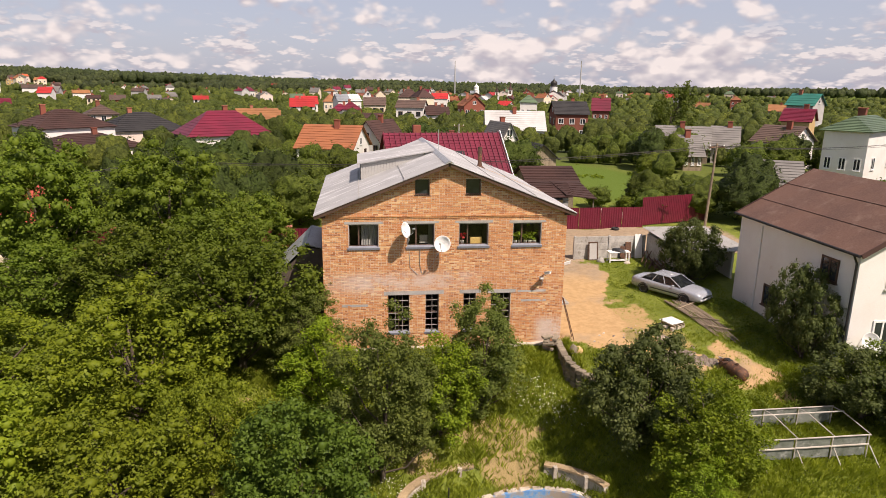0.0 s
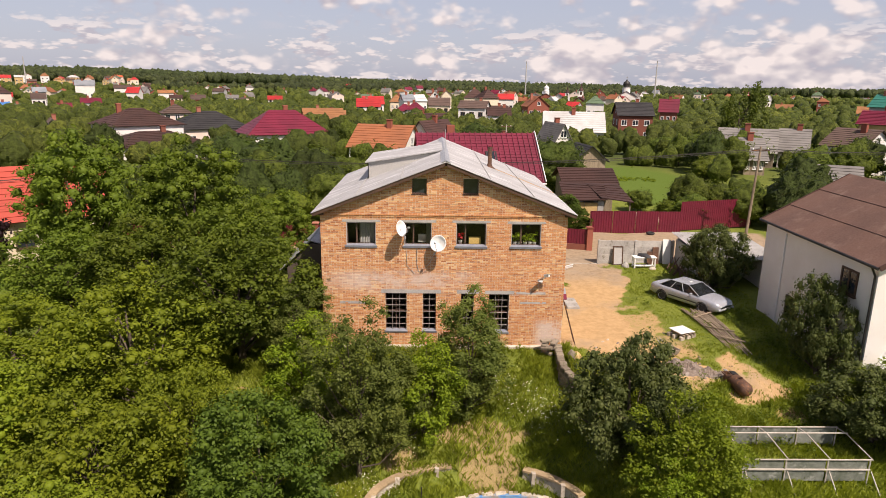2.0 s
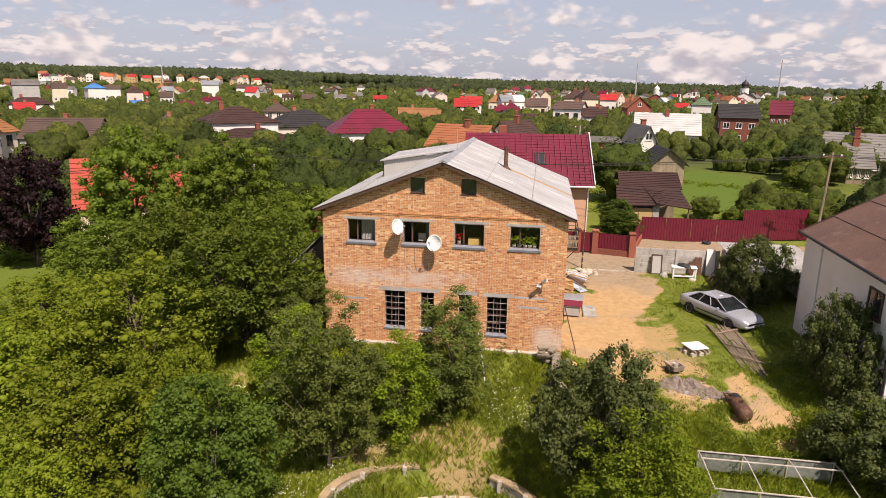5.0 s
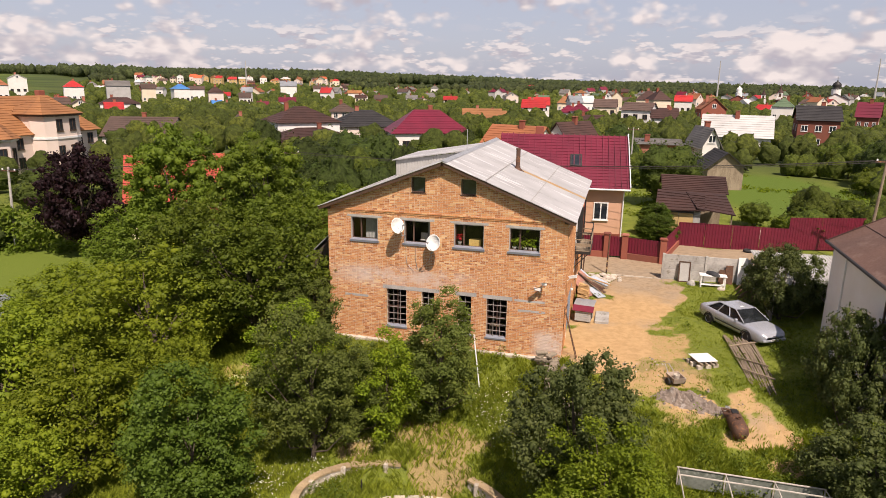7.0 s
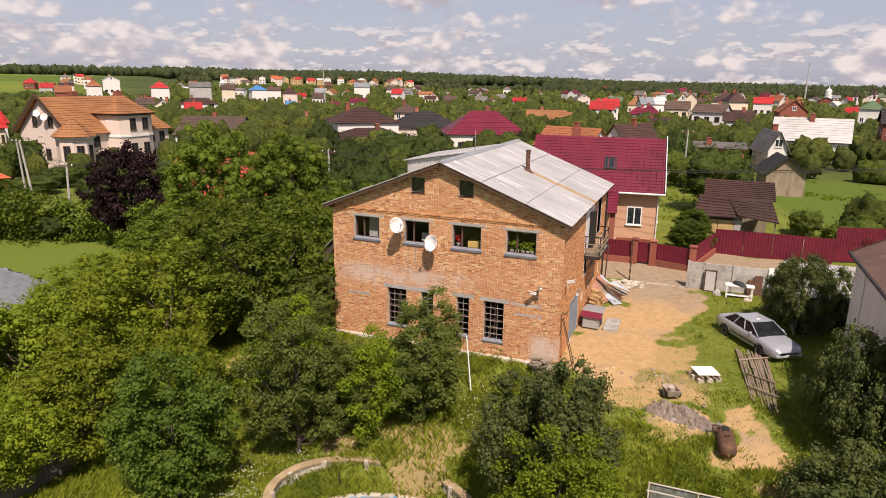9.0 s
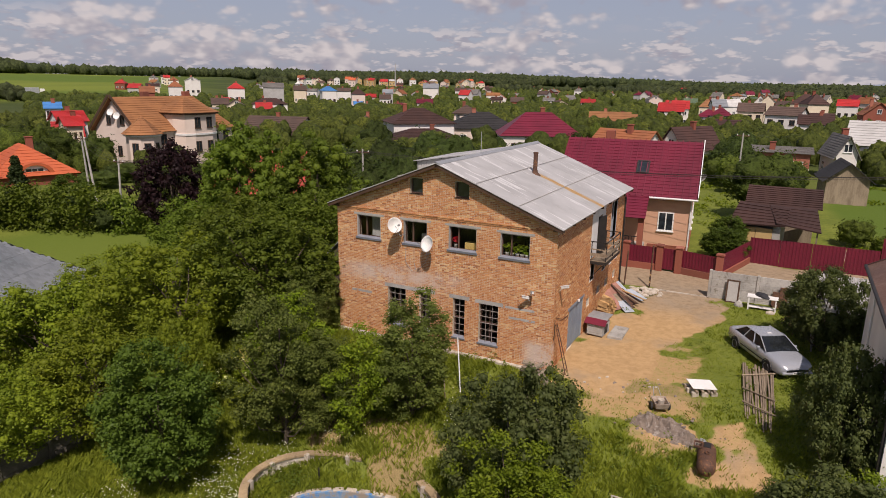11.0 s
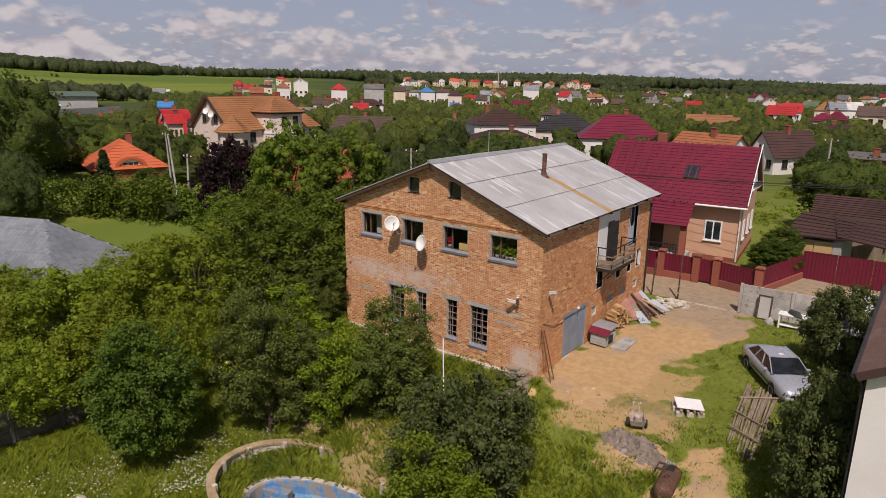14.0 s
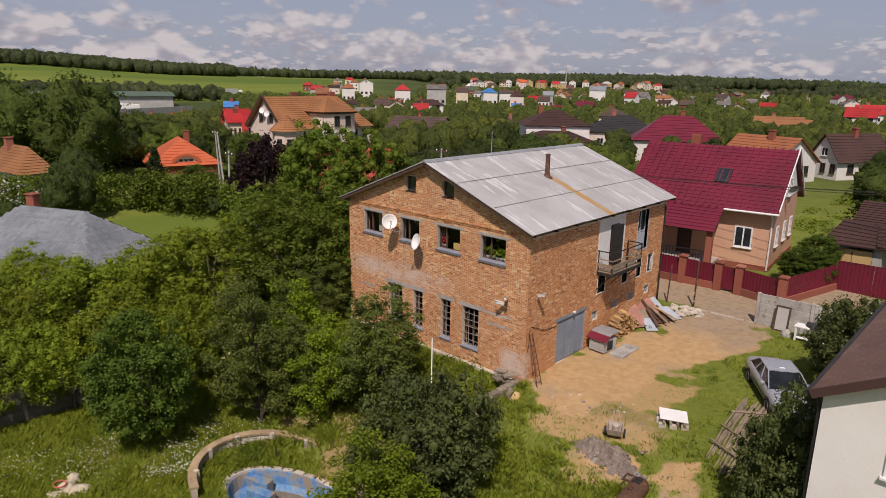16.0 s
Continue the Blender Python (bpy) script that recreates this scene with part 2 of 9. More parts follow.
def foliage(name, a, b, jitter=0.22, gloss=0.55, patchy=0.55, shade_grain=0.0):
    """Leaves: each differs a little, each tree too, and light shines through."""
    k = Nodes(name)
    isl = k.pos.outputs["Random Per Island"]
    col = k.mix(isl, a, b)
    col = k.mix(k.span(k.noise(patchy, 3, 0.6, world=True), 0.35, 0.66, 0.0, 0.8), col, b)
    # Shade in the gaps between leaf sprays is painted as dark noise, with relief
    if shade_grain:
        fine = k.noise(shade_grain, 4, 0.7, world=True)
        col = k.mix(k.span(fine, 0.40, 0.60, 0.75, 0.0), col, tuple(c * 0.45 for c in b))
        k.bump(fine, 1.0, 0.9 / shade_grain)
    h = k.n.new("ShaderNodeHueSaturation")
    k.link(k.math("ADD", 1.0 - jitter, k.math("MULTIPLY", k.random(), 2 * jitter)), h.inputs["Value"])
    k.link(k.math("ADD", 0.494, k.math("MULTIPLY", k.random(), 0.014)), h.inputs["Hue"])
    k.link(col, h.inputs["Color"])
    k.done(h.outputs[0], gloss, 0.0, 0.16)
    tr = k.n.new("ShaderNodeBsdfTranslucent")
    k.link(k.mix(1.0, h.outputs[0], (1.35, 1.5, 0.5), "MULTIPLY"), tr.inputs["Color"])
    mx = k.n.new("ShaderNodeMixShader")
    mx.inputs[0].default_value = 0.3
    k.l.new(k.bsdf.outputs[0], mx.inputs[1])
    k.l.new(tr.outputs[0], mx.inputs[2])
    k.l.new(mx.outputs[0], k.n["Material Output"].inputs[0])
    return k.mat


def brick_material(name, cols, streaks=True):
    k = Nodes(name)
    c = k.chance()
    col = k.mix(k.span(c, 0.0, 0.5), cols[0], cols[1])
    col = k.mix(k.span(c, 0.70, 0.76), col, cols[2])
    col = k.mix(k.span(c, 0.85, 0.89), col, cols[3])
    big = k.noise(0.5, 5, 0.6, world=True)
    col = k.mix(k.span(big, 0.42, 0.7, 0.0, 0.55), col, cols[1])
    fine = k.noise(45.0, 3, 0.6, world=True)
    col = k.mix(k.span(fine, 0.45, 0.75, 0.0, 0.35), col, (0.30, 0.16, 0.09))
    if streaks:
        z, x, y = k.axis(2), k.axis(0), k.axis(1)
        run = k.noise(0.9, 8, 0.72, (1.0, 1.0, 1.3), world=True)
        band = k.math("MULTIPLY", k.math("MULTIPLY", k.span(z, 2.6, 3.5), k.span(z, 3.7, 4.25, 1.0, 0.0)), k.span(x, 4.2, 6.5, 1.0, 0.0))
        band = k.math("MULTIPLY", band, k.span(x, -1.6, 0.8, 0.35, 1.0))
        lime = k.math("MULTIPLY", k.span(run, 0.36, 0.60), band)
        patch = k.math("MULTIPLY", k.math("MULTIPLY", k.span(x, 8.6, 9.3), k.span(z, 1.2, 1.75, 1.0, 0.0)), k.span(run, 0.40, 0.55))
        patch = k.math("MULTIPLY", patch, k.span(y, 30.8, 31.2, 1.0, 0.0))
        col = k.mix(k.math("MULTIPLY", k.math("MAXIMUM", lime, patch), 0.82), col, (0.62, 0.52, 0.46))
    k.bump(fine, 0.5, 0.01)
    return k.done(col, 0.88, 0.0, 0.2)


def tile_material(name, a, b, rows_along, pitch=0.35, rough=0.45, metal=0.0, spec=0.5):
    """Painted sheet tiles: the course relief comes from geometry; this adds fading and dust."""
    k = Nodes(name)
    col = k.mix(k.span(k.noise(0.35, 5, 0.6, world=True), 0.35, 0.7), a, b)
    col = k.mix(k.span(k.noise(9.0, 4, 0.7, world=True), 0.5, 0.8, 0.0, 0.3), col, tuple(min(1.0, c * 1.25 + 0.02) for c in b))
    h = k.n.new("ShaderNodeHueSaturation")
    k.link(k.math("ADD", 0.85, k.math("MULTIPLY", k.chance(), 0.3)), h.inputs["Value"])
    k.link(col, h.inputs["Color"])
    k.bump(k.noise(30.0, 3, 0.6, world=True), 0.15, 0.01)
    return k.done(h.outputs[0], rough, metal, spec)


def glass_material(name, tint=(0.02, 0.025, 0.03)):
    k = Nodes(name)
    return k.done(k.mix(k.span(k.noise(2.0, 3), 0.4, 0.7), tint, tuple(c * 1.8 for c in tint)), 0.06, 0.0, 0.6)


BRICK = brick_material("ochre_brick", [(0.64, 0.345, 0.155), (0.53, 0.235, 0.10), (0.72, 0.48, 0.25), (0.36, 0.145, 0.065)])
BRICK_RED = brick_material("red_brick", [(0.33, 0.11, 0.075), (0.26, 0.08, 0.055), (0.40, 0.16, 0.11), (0.2, 0.07, 0.05)], streaks=False)
MORTAR = surface("mortar", (0.66, 0.55, 0.42), (0.54, 0.44, 0.33), 1.2, 25, 0.95, bump=0.5)
CONCRETE = surface("concrete", (0.47, 0.45, 0.41), (0.33, 0.315, 0.29), 1.1, 14, 0.93, bump=0.45, jitter=0.12, dirt=(0.20, 0.18, 0.145))
CONCRETE_PALE = surface("pale_concrete", (0.56, 0.50, 0.42), (0.40, 0.34, 0.27), 1.3, 14, 0.93, bump=0.5, jitter=0.14, dirt=(0.24, 0.2, 0.14))
LINTEL = surface("lintel_concrete", (0.42, 0.40, 0.37), (0.30, 0.29, 0.27), 1.6, 20, 0.93, bump=0.4, jitter=0.1)
WHITE_PAINT = surface("white_paint", (0.80, 0.80, 0.78), (0.70, 0.69, 0.66), 1.4, 20, 0.6, bump=0.1)
WHITE_RENDER = surface("white_render", (0.76, 0.74, 0.70), (0.69, 0.66, 0.61), 0.5, 30, 0.9, bump=0.08, dirt=(0.60, 0.55, 0.47), dirt_at=0.7)
CREAM_RENDER = surface("cream_render", (0.74, 0.64, 0.48), (0.66, 0.56, 0.42), 0.5, 30, 0.9, bump=0.3)
PINK_RENDER = surface("pale_pink_render", (0.72, 0.60, 0.52), (0.66, 0.54, 0.46), 0.4, 30, 0.9, bump=0.3)
PEACH_RENDER = surface("peach_render", (0.62, 0.36, 0.24), (0.56, 0.32, 0.21), 0.5, 30, 0.9, bump=0.3)
GREY_RENDER = surface("grey_render", (0.46, 0.45, 0.43), (0.36, 0.35, 0.33), 0.5, 30, 0.9, bump=0.3)
GLASS = glass_material("window_glass")
DARK_WOOD = surface("dark_brown_wood", (0.10, 0.055, 0.035), (0.06, 0.035, 0.022), 3, 30, 0.65, bump=0.2)
OLD_WOOD = surface("weathered_wood", (0.30, 0.24, 0.17), (0.17, 0.13, 0.09), 2.5, 30, 0.9, bump=0.5, jitter=0.2, stretch=(1, 1, 0.25))
FRESH_WOOD = surface("split_firewood", (0.52, 0.33, 0.15), (0.34, 0.2, 0.085), 3, 30, 0.85, bump=0.4, jitter=0.3)
BARK = surface("bark", (0.13, 0.10, 0.075), (0.07, 0.055, 0.04), 3, 22, 0.95, bump=0.7)
RUST = surface("rusty_steel", (0.16, 0.085, 0.055), (0.09, 0.052, 0.04), 2.2, 26, 0.75, 0.3, 0.4, dirt=(0.30, 0.14, 0.06), dirt_at=0.6)
BLACK_METAL = surface("black_painted_steel", (0.025, 0.024, 0.024), (0.045, 0.04, 0.036), 2, 30, 0.55, 0.2, 0.15)
GALVANISED = surface("galvanised_steel", (0.48, 0.49, 0.50), (0.36, 0.37, 0.38), 2, 20, 0.5, 0.5, 0.15)
BLUE_GREY_PAINT = surface("blue_grey_door_paint", (0.27, 0.32, 0.38), (0.20, 0.245, 0.30), 1.6, 20, 0.6, bump=0.2, dirt=(0.30, 0.28, 0.25), dirt_at=0.66)
FENCE_RED = surface("wine_red_sheet", (0.155, 0.012, 0.030), (0.12, 0.010, 0.024), 0.8, 14, 0.45, 0.0, 0.1, spec=0.5)
RUBBER = surface("black_rubber", (0.022, 0.022, 0.023), (0.04, 0.038, 0.036), 3, 30, 0.8, bump=0.3)
CURTAIN = surface("net_curtain", (0.42, 0.42, 0.40), (0.30, 0.31, 0.30), 2.0, 8, 0.9, bump=0.5, stretch=(6, 1, 0.4))
# Plaster colour kept near black to carry the dimness of the rooms
DARK_ROOM = surface("room_shade_plaster", (0.10, 0.085, 0.07), (0.06, 0.05, 0.045), 0.8, 6, 0.95, bump=0.1)
LEAF_LIME = foliage("lime_leaves", (0.222, 0.262, 0.018), (0.126, 0.166, 0.014))
LEAF_GREEN = foliage("green_leaves", (0.150, 0.196, 0.020), (0.086, 0.126, 0.014))
LEAF_DARK = foliage("dark_leaves", (0.132, 0.155, 0.046), (0.074, 0.098, 0.030))
LEAF_HAZEL = foliage("hazel_leaves", (0.115, 0.165, 0.020), (0.062, 0.100, 0.014))
LEAF_PEAR = foliage("pear_leaves", (0.172, 0.205, 0.042), (0.100, 0.133, 0.028))
LEAF_BRIGHT = foliage("bright_young_leaves", (0.215, 0.275, 0.016), (0.130, 0.190, 0.014))
LEAF_PURPLE = foliage("purple_leaves", (0.030, 0.013, 0.016), (0.016, 0.008, 0.010))
LEAF_CONIFER = foliage("conifer_needles", (0.050, 0.075, 0.020), (0.030, 0.048, 0.016))
LEAF_FAR = foliage("distant_leaves", (0.215, 0.250, 0.042), (0.092, 0.126, 0.026), jitter=0.12, patchy=0.09, shade_grain=1.5)


# ---- ground ----
GARDEN = [(8, -3.1), (19, -2.95), (22.6, -2.75), (23.6, -2.35), (27, -1.25), (30.3, -0.10), (31, 0.05), (44, 0.55), (50, 0.9), (70, 1.0), (110, 0.5)]
YARD = [(8, -2.4), (17, -1.7), (20.5, -1.25), (22.5, -0.95), (25.2, -0.5), (28, 0.0), (31, 0.25), (36, 0.30), (44, 0.58), (50, 0.9), (70, 1.0), (110, 0.5)]
FAR = [(95, 0.5), (180, 0.0), (300, -0.6), (430, -0.8), (600, 1.0)]
HILLS = [(-100, 28), (-74, 29), (-64, 18), (-50, 14), (-25, 13), (-15, 7), (-4, 3), (7, 0), (22, -3), (31, -2), (50, 0), (100, 0)]
POOL = (5.6, 20.5)


def basin(x, y, c=math.cos(radians(12)), s=math.sin(radians(12))):
    """Below 1 inside the old pool's tilted oval."""
    u, v = (x - 6.0) * c + (y - 21.0) * s, (y - 21.0) * c - (x - 6.0) * s
    return (u / 2.9) ** 2 + (v / 1.6) ** 2


def land(x, y):
    """The height of the ground."""
    d = math.hypot(x - 10, y - 10)
    side = lerp(step(8.5, 13.5, x), step(10.05, 10.45, x), step(25.5, 27.5, y)) if y < 31 else step(9, 11, x)
    z = lerp(curve_at(GARDEN, y), curve_at(YARD, y), side)
    if x > 10:
        z += 0.022 * min(x - 10, 12) * step(28, 33, y) * step(50, 44, y)
    z -= 1.2 * step(-12, -32, x) * step(20, 30, y)
    e = ((x - POOL[0]) / 3.75) ** 2 + ((y - POOL[1]) / 3.2) ** 2
    if e < 1.25:
        z = lerp(-2.95, z, step(0.86, 1.1, e))
    q = basin(x, y)
    if q < 1.1:
        z = lerp(-3.95, z, step(0.94, 1.09, q))
    if d > 80:
        ang = math.degrees(math.atan2(x - 10, y - 10))
        hill = curve_at(HILLS, ang)
        left = step(-38, -52, ang)
        f = curve_at(FAR, d)
        f = lerp(f, max(f, curve_at([(95, 0.5), (280, -1.0), (420, 3.0), (600, 5.0)], d)), left)
        f = lerp(f, hill, step(480, 1150, d)) + 2.2 * noise.noise((x / 170, y / 170, 3.0)) * step(150, 600, d)
        z = lerp(z, f, step(80, 115, d)) - 1.7 * step(34, 12, math.hypot(x + 78, y - 80))
    elif d > 12:
        z += 0.10 * noise.noise((x / 2.3, y / 2.3, 0.0)) * (0.35 if 31 < y < 52 else 1.0)
    return z


def bare(x, y):
    """How much sand and trodden earth shows: 0 grass, 1 bare."""
    n = noise.noise((x / 1.7, y / 1.7, 7.0)) + 0.6 * noise.noise((x / 0.6, y / 0.6, 2.0))
    s = 0.0
    def patch(cx, cy, rx, ry, rough=0.35):
        r = math.hypot((x - cx) / rx, (y - cy) / ry)
        return step(1.18, 0.72, r + rough * n * 0.6)
    s = max(s, patch(12.3, 34.4, 2.5, 5.0, 0.6), patch(11.7, 31.5, 1.7, 1.6, 0.6), patch(14.2, 41.4, 2.5, 4.2, 0.6), patch(13.2, 38.0, 2.2, 3.0, 0.6) * 0.9)
    s = max(s, patch(14.6, 29.7, 2.4, 1.0, 1.4) * 0.5, patch(14.9, 33.2, 1.3, 3.4, 1.3) * 0.55, patch(18.2, 28.1, 1.2, 1.3, 1.6) * 0.62, patch(17.6, 26.0, 0.9, 0.7, 1.4) * 0.55, patch(18.9, 24.8, 0.9, 0.6, 0.6) * 0.6, patch(16.4, 33.0, 1.6, 1.6, 0.9) * 0.3, patch(15.9, 28.1, 1.3, 0.8, 0.5))
    s = max(s, step(44.3, 45.2, y + 0.25 * n) * step(49.2, 48.2, y) * step(-22, -19, x) * 0.95)
    s = max(s, step(15.6, 16.3, x) * step(33, 30, x) * step(46.5, 47.5, y) * step(54.2, 53.4, y) * (0.85 - 0.5 * max(0, n)))
    s = max(s, patch(-5.5, 27.0, 1.2, 1.2, 0.6) * 0.45, patch(15.2, 27.4, 1.8, 0.9, 1.5) * 0.5, patch(13.4, 28.6, 1.6, 0.8, 1.5) * 0.55, patch(18.4, 26.6, 1.3, 0.9, 1.1) * 0.7)
    return s


def dry(x, y):
    """Where the grass has dried to straw."""
    n = noise.noise((x / 1.3, y / 1.3, 5.0)) * 0.5
    def patch(cx, cy, rx, ry):
        return step(1.2, 0.6, math.hypot((x - cx) / rx, (y - cy) / ry) + n)
    return max(patch(5.6, 25.3, 2.4, 1.0), patch(2.3, 24.2, 0.8, 0.9), patch(6.3, 23.6, 1.4, 1.3), patch(14.0, 30.5, 3.5, 1.6) * 0.7, patch(-2.5, 17.0, 1.5, 1.2) * 0.6)


def build_ground():
    def lines(lo, hi, fine):
        c = list(np.arange(lo, hi + fine / 2, fine))
        s, a, b = fine, lo, hi
        left, right = [], []
        while b < 4600:
            s *= 1.11
            a, b = a - s, b + s
            left.append(a)
            right.append(b)
        return left[::-1] + c + right
    xs, ys = lines(-9, 25, 0.28), lines(13, 56, 0.28)
    verts = [(x, y, land(x, y)) for y in ys for x in xs]
    nx = len(xs)
    faces = [(j * nx + i, j * nx + i + 1, (j + 1) * nx + i + 1, (j + 1) * nx + i) for j in range(len(ys) - 1) for i in range(nx - 1)]
    m = M()
    m.v, m.f = verts, faces
    k = Nodes("grass_and_earth")
    n1, n2, n3 = k.noise(0.35, 5, 0.6, world=True), k.noise(2.6, 6, 0.7, world=True), k.noise(22, 4, 0.7, world=True)
    turf = k.mix(k.span(n1, 0.36, 0.66), (0.135, 0.168, 0.026), (0.185, 0.215, 0.036))
    turf = k.mix(k.span(n2, 0.42, 0.72, 0.0, 0.6), turf, (0.065, 0.095, 0.020))
    turf = k.mix(k.span(n3, 0.50, 0.80, 0.0, 0.5), turf, (0.19, 0.185, 0.06))
    sand = k.mix(k.span(n2, 0.35, 0.7), (0.50, 0.330, 0.165), (0.39, 0.250, 0.120))
    sand = k.mix(k.span(n3, 0.52, 0.82, 0.0, 0.4), sand, (0.34, 0.25, 0.15))
    sand = k.mix(k.span(n1, 0.5, 0.72, 0.0, 0.6), sand, (0.31, 0.245, 0.175))
    cover = k.math("ADD", k.attr("bare"), k.math("MULTIPLY", k.math("SUBTRACT", n2, 0.5), 0.7))
    hay = k.mix(k.span(n3, 0.35, 0.7), (0.34, 0.25, 0.12), (0.22, 0.17, 0.07))
    turf = k.mix(k.span(k.math("ADD", k.attr("dry"), k.math("MULTIPLY", k.math("SUBTRACT", n2, 0.5), 0.8)), 0.35, 0.75), turf, hay)
    sand = k.mix(k.span(k.axis(1), 38.5, 44.0, 0.0, 0.7), sand, k.mix(k.span(n2, 0.35, 0.7), (0.30, 0.245, 0.185), (0.21, 0.17, 0.125)))
    near = k.mix(k.span(cover, 0.32, 0.62), turf, sand)
    wide = k.noise(0.012, 4, 0.6, world=True)
    meadow = k.mix(k.span(wide, 0.4, 0.6), (0.038, 0.056, 0.018), (0.070, 0.090, 0.026))
    crop = k.mix(k.span(k.noise(0.004, 4, 0.65, (1, 0.35, 1), world=True), 0.42, 0.62), (0.090, 0.140, 0.020), (0.160, 0.195, 0.030))
    col = k.mix(k.attr("far"), near, meadow)
    col = k.mix(k.attr("crop"), col, crop)
    k.bump(k.math("ADD", n2, k.math("MULTIPLY", n3, 0.5)), 0.7, 0.06)
    mat = k.done(col, 0.95, 0.0, 0.15)
    ob = tagged(part("ground", m, mat, smooth=True), "rough grass, trodden sandy yard and dirt lane", "ground", kind="structure")
    me = ob.data
    def crop_at(x, y):
        d, a = math.hypot(x - 10, y - 10), math.degrees(math.atan2(x - 10, y - 10))
        big = step(-47, -51, a) * step(330, 380, d) if a < 0 else step(18, 24, a) * step(700, 900, d)
        small = step(1.15, 0.9, math.hypot((x - 31) / 8, (y - 84) / 20)) * (1 if y < 112 else 0)
        lawn = step(1.15, 0.95, math.hypot((x + 30) / 13, (y - 35) / 7))
        return max(big, small, 0.9 * lawn)
    for name, fn in (("bare", bare), ("dry", dry), ("far", lambda x, y: step(60, 130, math.hypot(x - 10, y - 10))), ("crop", crop_at)):
        at = me.attributes.new(name, "FLOAT", "POINT")
        at.data.foreach_set("value", [fn(p[0], p[1]) for p in verts])


build_ground()


# ---- the brick house ----
HX0, HX1, HY0, HY1 = -1.75, 10.2, 30.67, 43.6
RIDGE_X, RIDGE_Z, EAVE_Z = 4.25, 9.43, 6.98
PITCH = (RIDGE_Z - EAVE_Z) / (10.55 - RIDGE_X)


def roof_z(x):
    return RIDGE_Z - abs(x - RIDGE_X) * PITCH


house = thing("brick_house", "two-storey unfinished ochre brick house with a low grey sheet roof", "house", (4.2, 30.67, 0.0))

# (x0, x1, z0, z1) on the front
UPPER = [(-0.52, 0.92, 5.30, 6.45), (2.27, 3.62, 5.30, 6.45), (4.80, 6.28, 5.30, 6.45), (7.48, 8.94, 5.30, 6.43)]
ATTIC = [(2.65, 3.36, 7.83, 8.59), (5.10, 5.84, 7.84, 8.60)]
LOWER = [(1.35, 2.40, 0.92, 2.87), (3.20, 3.86, 0.92, 2.87), (5.10, 5.74, 0.90, 2.87), (6.50, 7.50, 0.88, 2.85)]
FRONT_HOLES = UPPER + ATTIC + LOWER
# (y0, y1, z0, z1) on the yard side
GARAGE = (33.10, 35.55, 0.25, 2.36)
BALCONY_DOOR = (37.45, 38.30, 4.30, 6.30)
SIDE_WINDOWS = [(40.35, 41.50, 4.45, 6.60)]
SIDE_SMALL = [(36.55, 37.25, 2.95, 3.85), (39.0, 39.55, 2.95, 3.85), (40.55, 41.05, 2.95, 3.95), (41.85, 42.45, 3.0, 4.0)]
VENTS = [(36.2, 36.75, 1.6, 2.05), (38.2, 38.8, 1.75, 2.2), (39.9, 40.5, 1.75, 2.2), (41.7, 42.3, 1.75, 2.2)]
SIDE_HOLES = [GARAGE, BALCONY_DOOR] + SIDE_WINDOWS + SIDE_SMALL + VENTS


def holed(m, axis, lo, hi, a0, a1, z0, z1, holes):
    """A wall from lo to hi across its thickness, with openings right through it."""
    cuts_a = sorted({a0, a1, *[h[0] for h in holes], *[h[1] for h in holes]})
    for p, q in zip(cuts_a, cuts_a[1:]):
        inside = sorted((h[2], h[3]) for h in holes if h[0] < (p + q) / 2 < h[1])
        z = z0
        for u, v in inside + [(z1, z1)]:
            if u > z + 1e-6:
                m.box(p, q, lo, hi, z, u) if axis == "x" else m.box(lo, hi, p, q, z, u)
            z = max(z, v)


front = M()
holed(front, "x", HY0, HY0 + 0.38, HX0, HX1, -0.6, 6.7, [h for h in FRONT_HOLES if h[3] < 6.7])
for (p, q, hs) in ((HX0, 2.65, []), (2.65, 3.36, [ATTIC[0]]), (3.36, 5.10, []), (5.10, 5.84, [ATTIC[1]]), (5.84, HX1, [])):
    def top(x):
        return roof_z(x) - 0.10
    if hs:
        front.box(p, q, HY0, HY0 + 0.38, 6.7, hs[0][2])
        front.prism([(p, hs[0][3]), (q, hs[0][3]), (q, top(q)), (p, top(p))], "y", HY0, HY0 + 0.38)
    elif p < RIDGE_X < q:
        front.prism([(p, 6.7), (q, 6.7), (q, top(q)), (RIDGE_X, top(RIDGE_X)), (p, top(p))], "y", HY0, HY0 + 0.38)
    else:
        front.prism([(p, 6.7), (q, 6.7), (q, top(q)), (p, top(p))], "y", HY0, HY0 + 0.38)
wall_front = part("wall", front, MORTAR, house, "front wall of ochre brick with pale lime stains", world=True)
m = M()
holed(m, "y", HX1 - 0.38, HX1, HY0 + 0.38, HY1, -0.6, 6.72, SIDE_HOLES)
wall_side = part("wall", m, MORTAR, house, "yard-side wall of ochre brick", world=True)
m = M().box(HX0, HX0 + 0.38, HY0 + 0.38, HY1, -0.6, 6.72)
m.prism([(HX0 + 0.38, -0.6), (HX1 - 0.38, -0.6), (HX1 - 0.38, 6.72), (RIDGE_X, 9.2), (HX0 + 0.38, 6.72)], "y", HY1 - 0.38, HY1)
part("wall", m, BRICK, house, "plain rear and far side walls", world=True)
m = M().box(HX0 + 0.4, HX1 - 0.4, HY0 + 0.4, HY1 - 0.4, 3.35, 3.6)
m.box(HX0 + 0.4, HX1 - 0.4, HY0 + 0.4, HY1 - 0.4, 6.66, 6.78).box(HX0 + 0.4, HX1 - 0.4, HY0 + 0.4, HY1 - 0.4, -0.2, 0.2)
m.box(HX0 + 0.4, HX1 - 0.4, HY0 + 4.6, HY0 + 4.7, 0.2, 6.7)
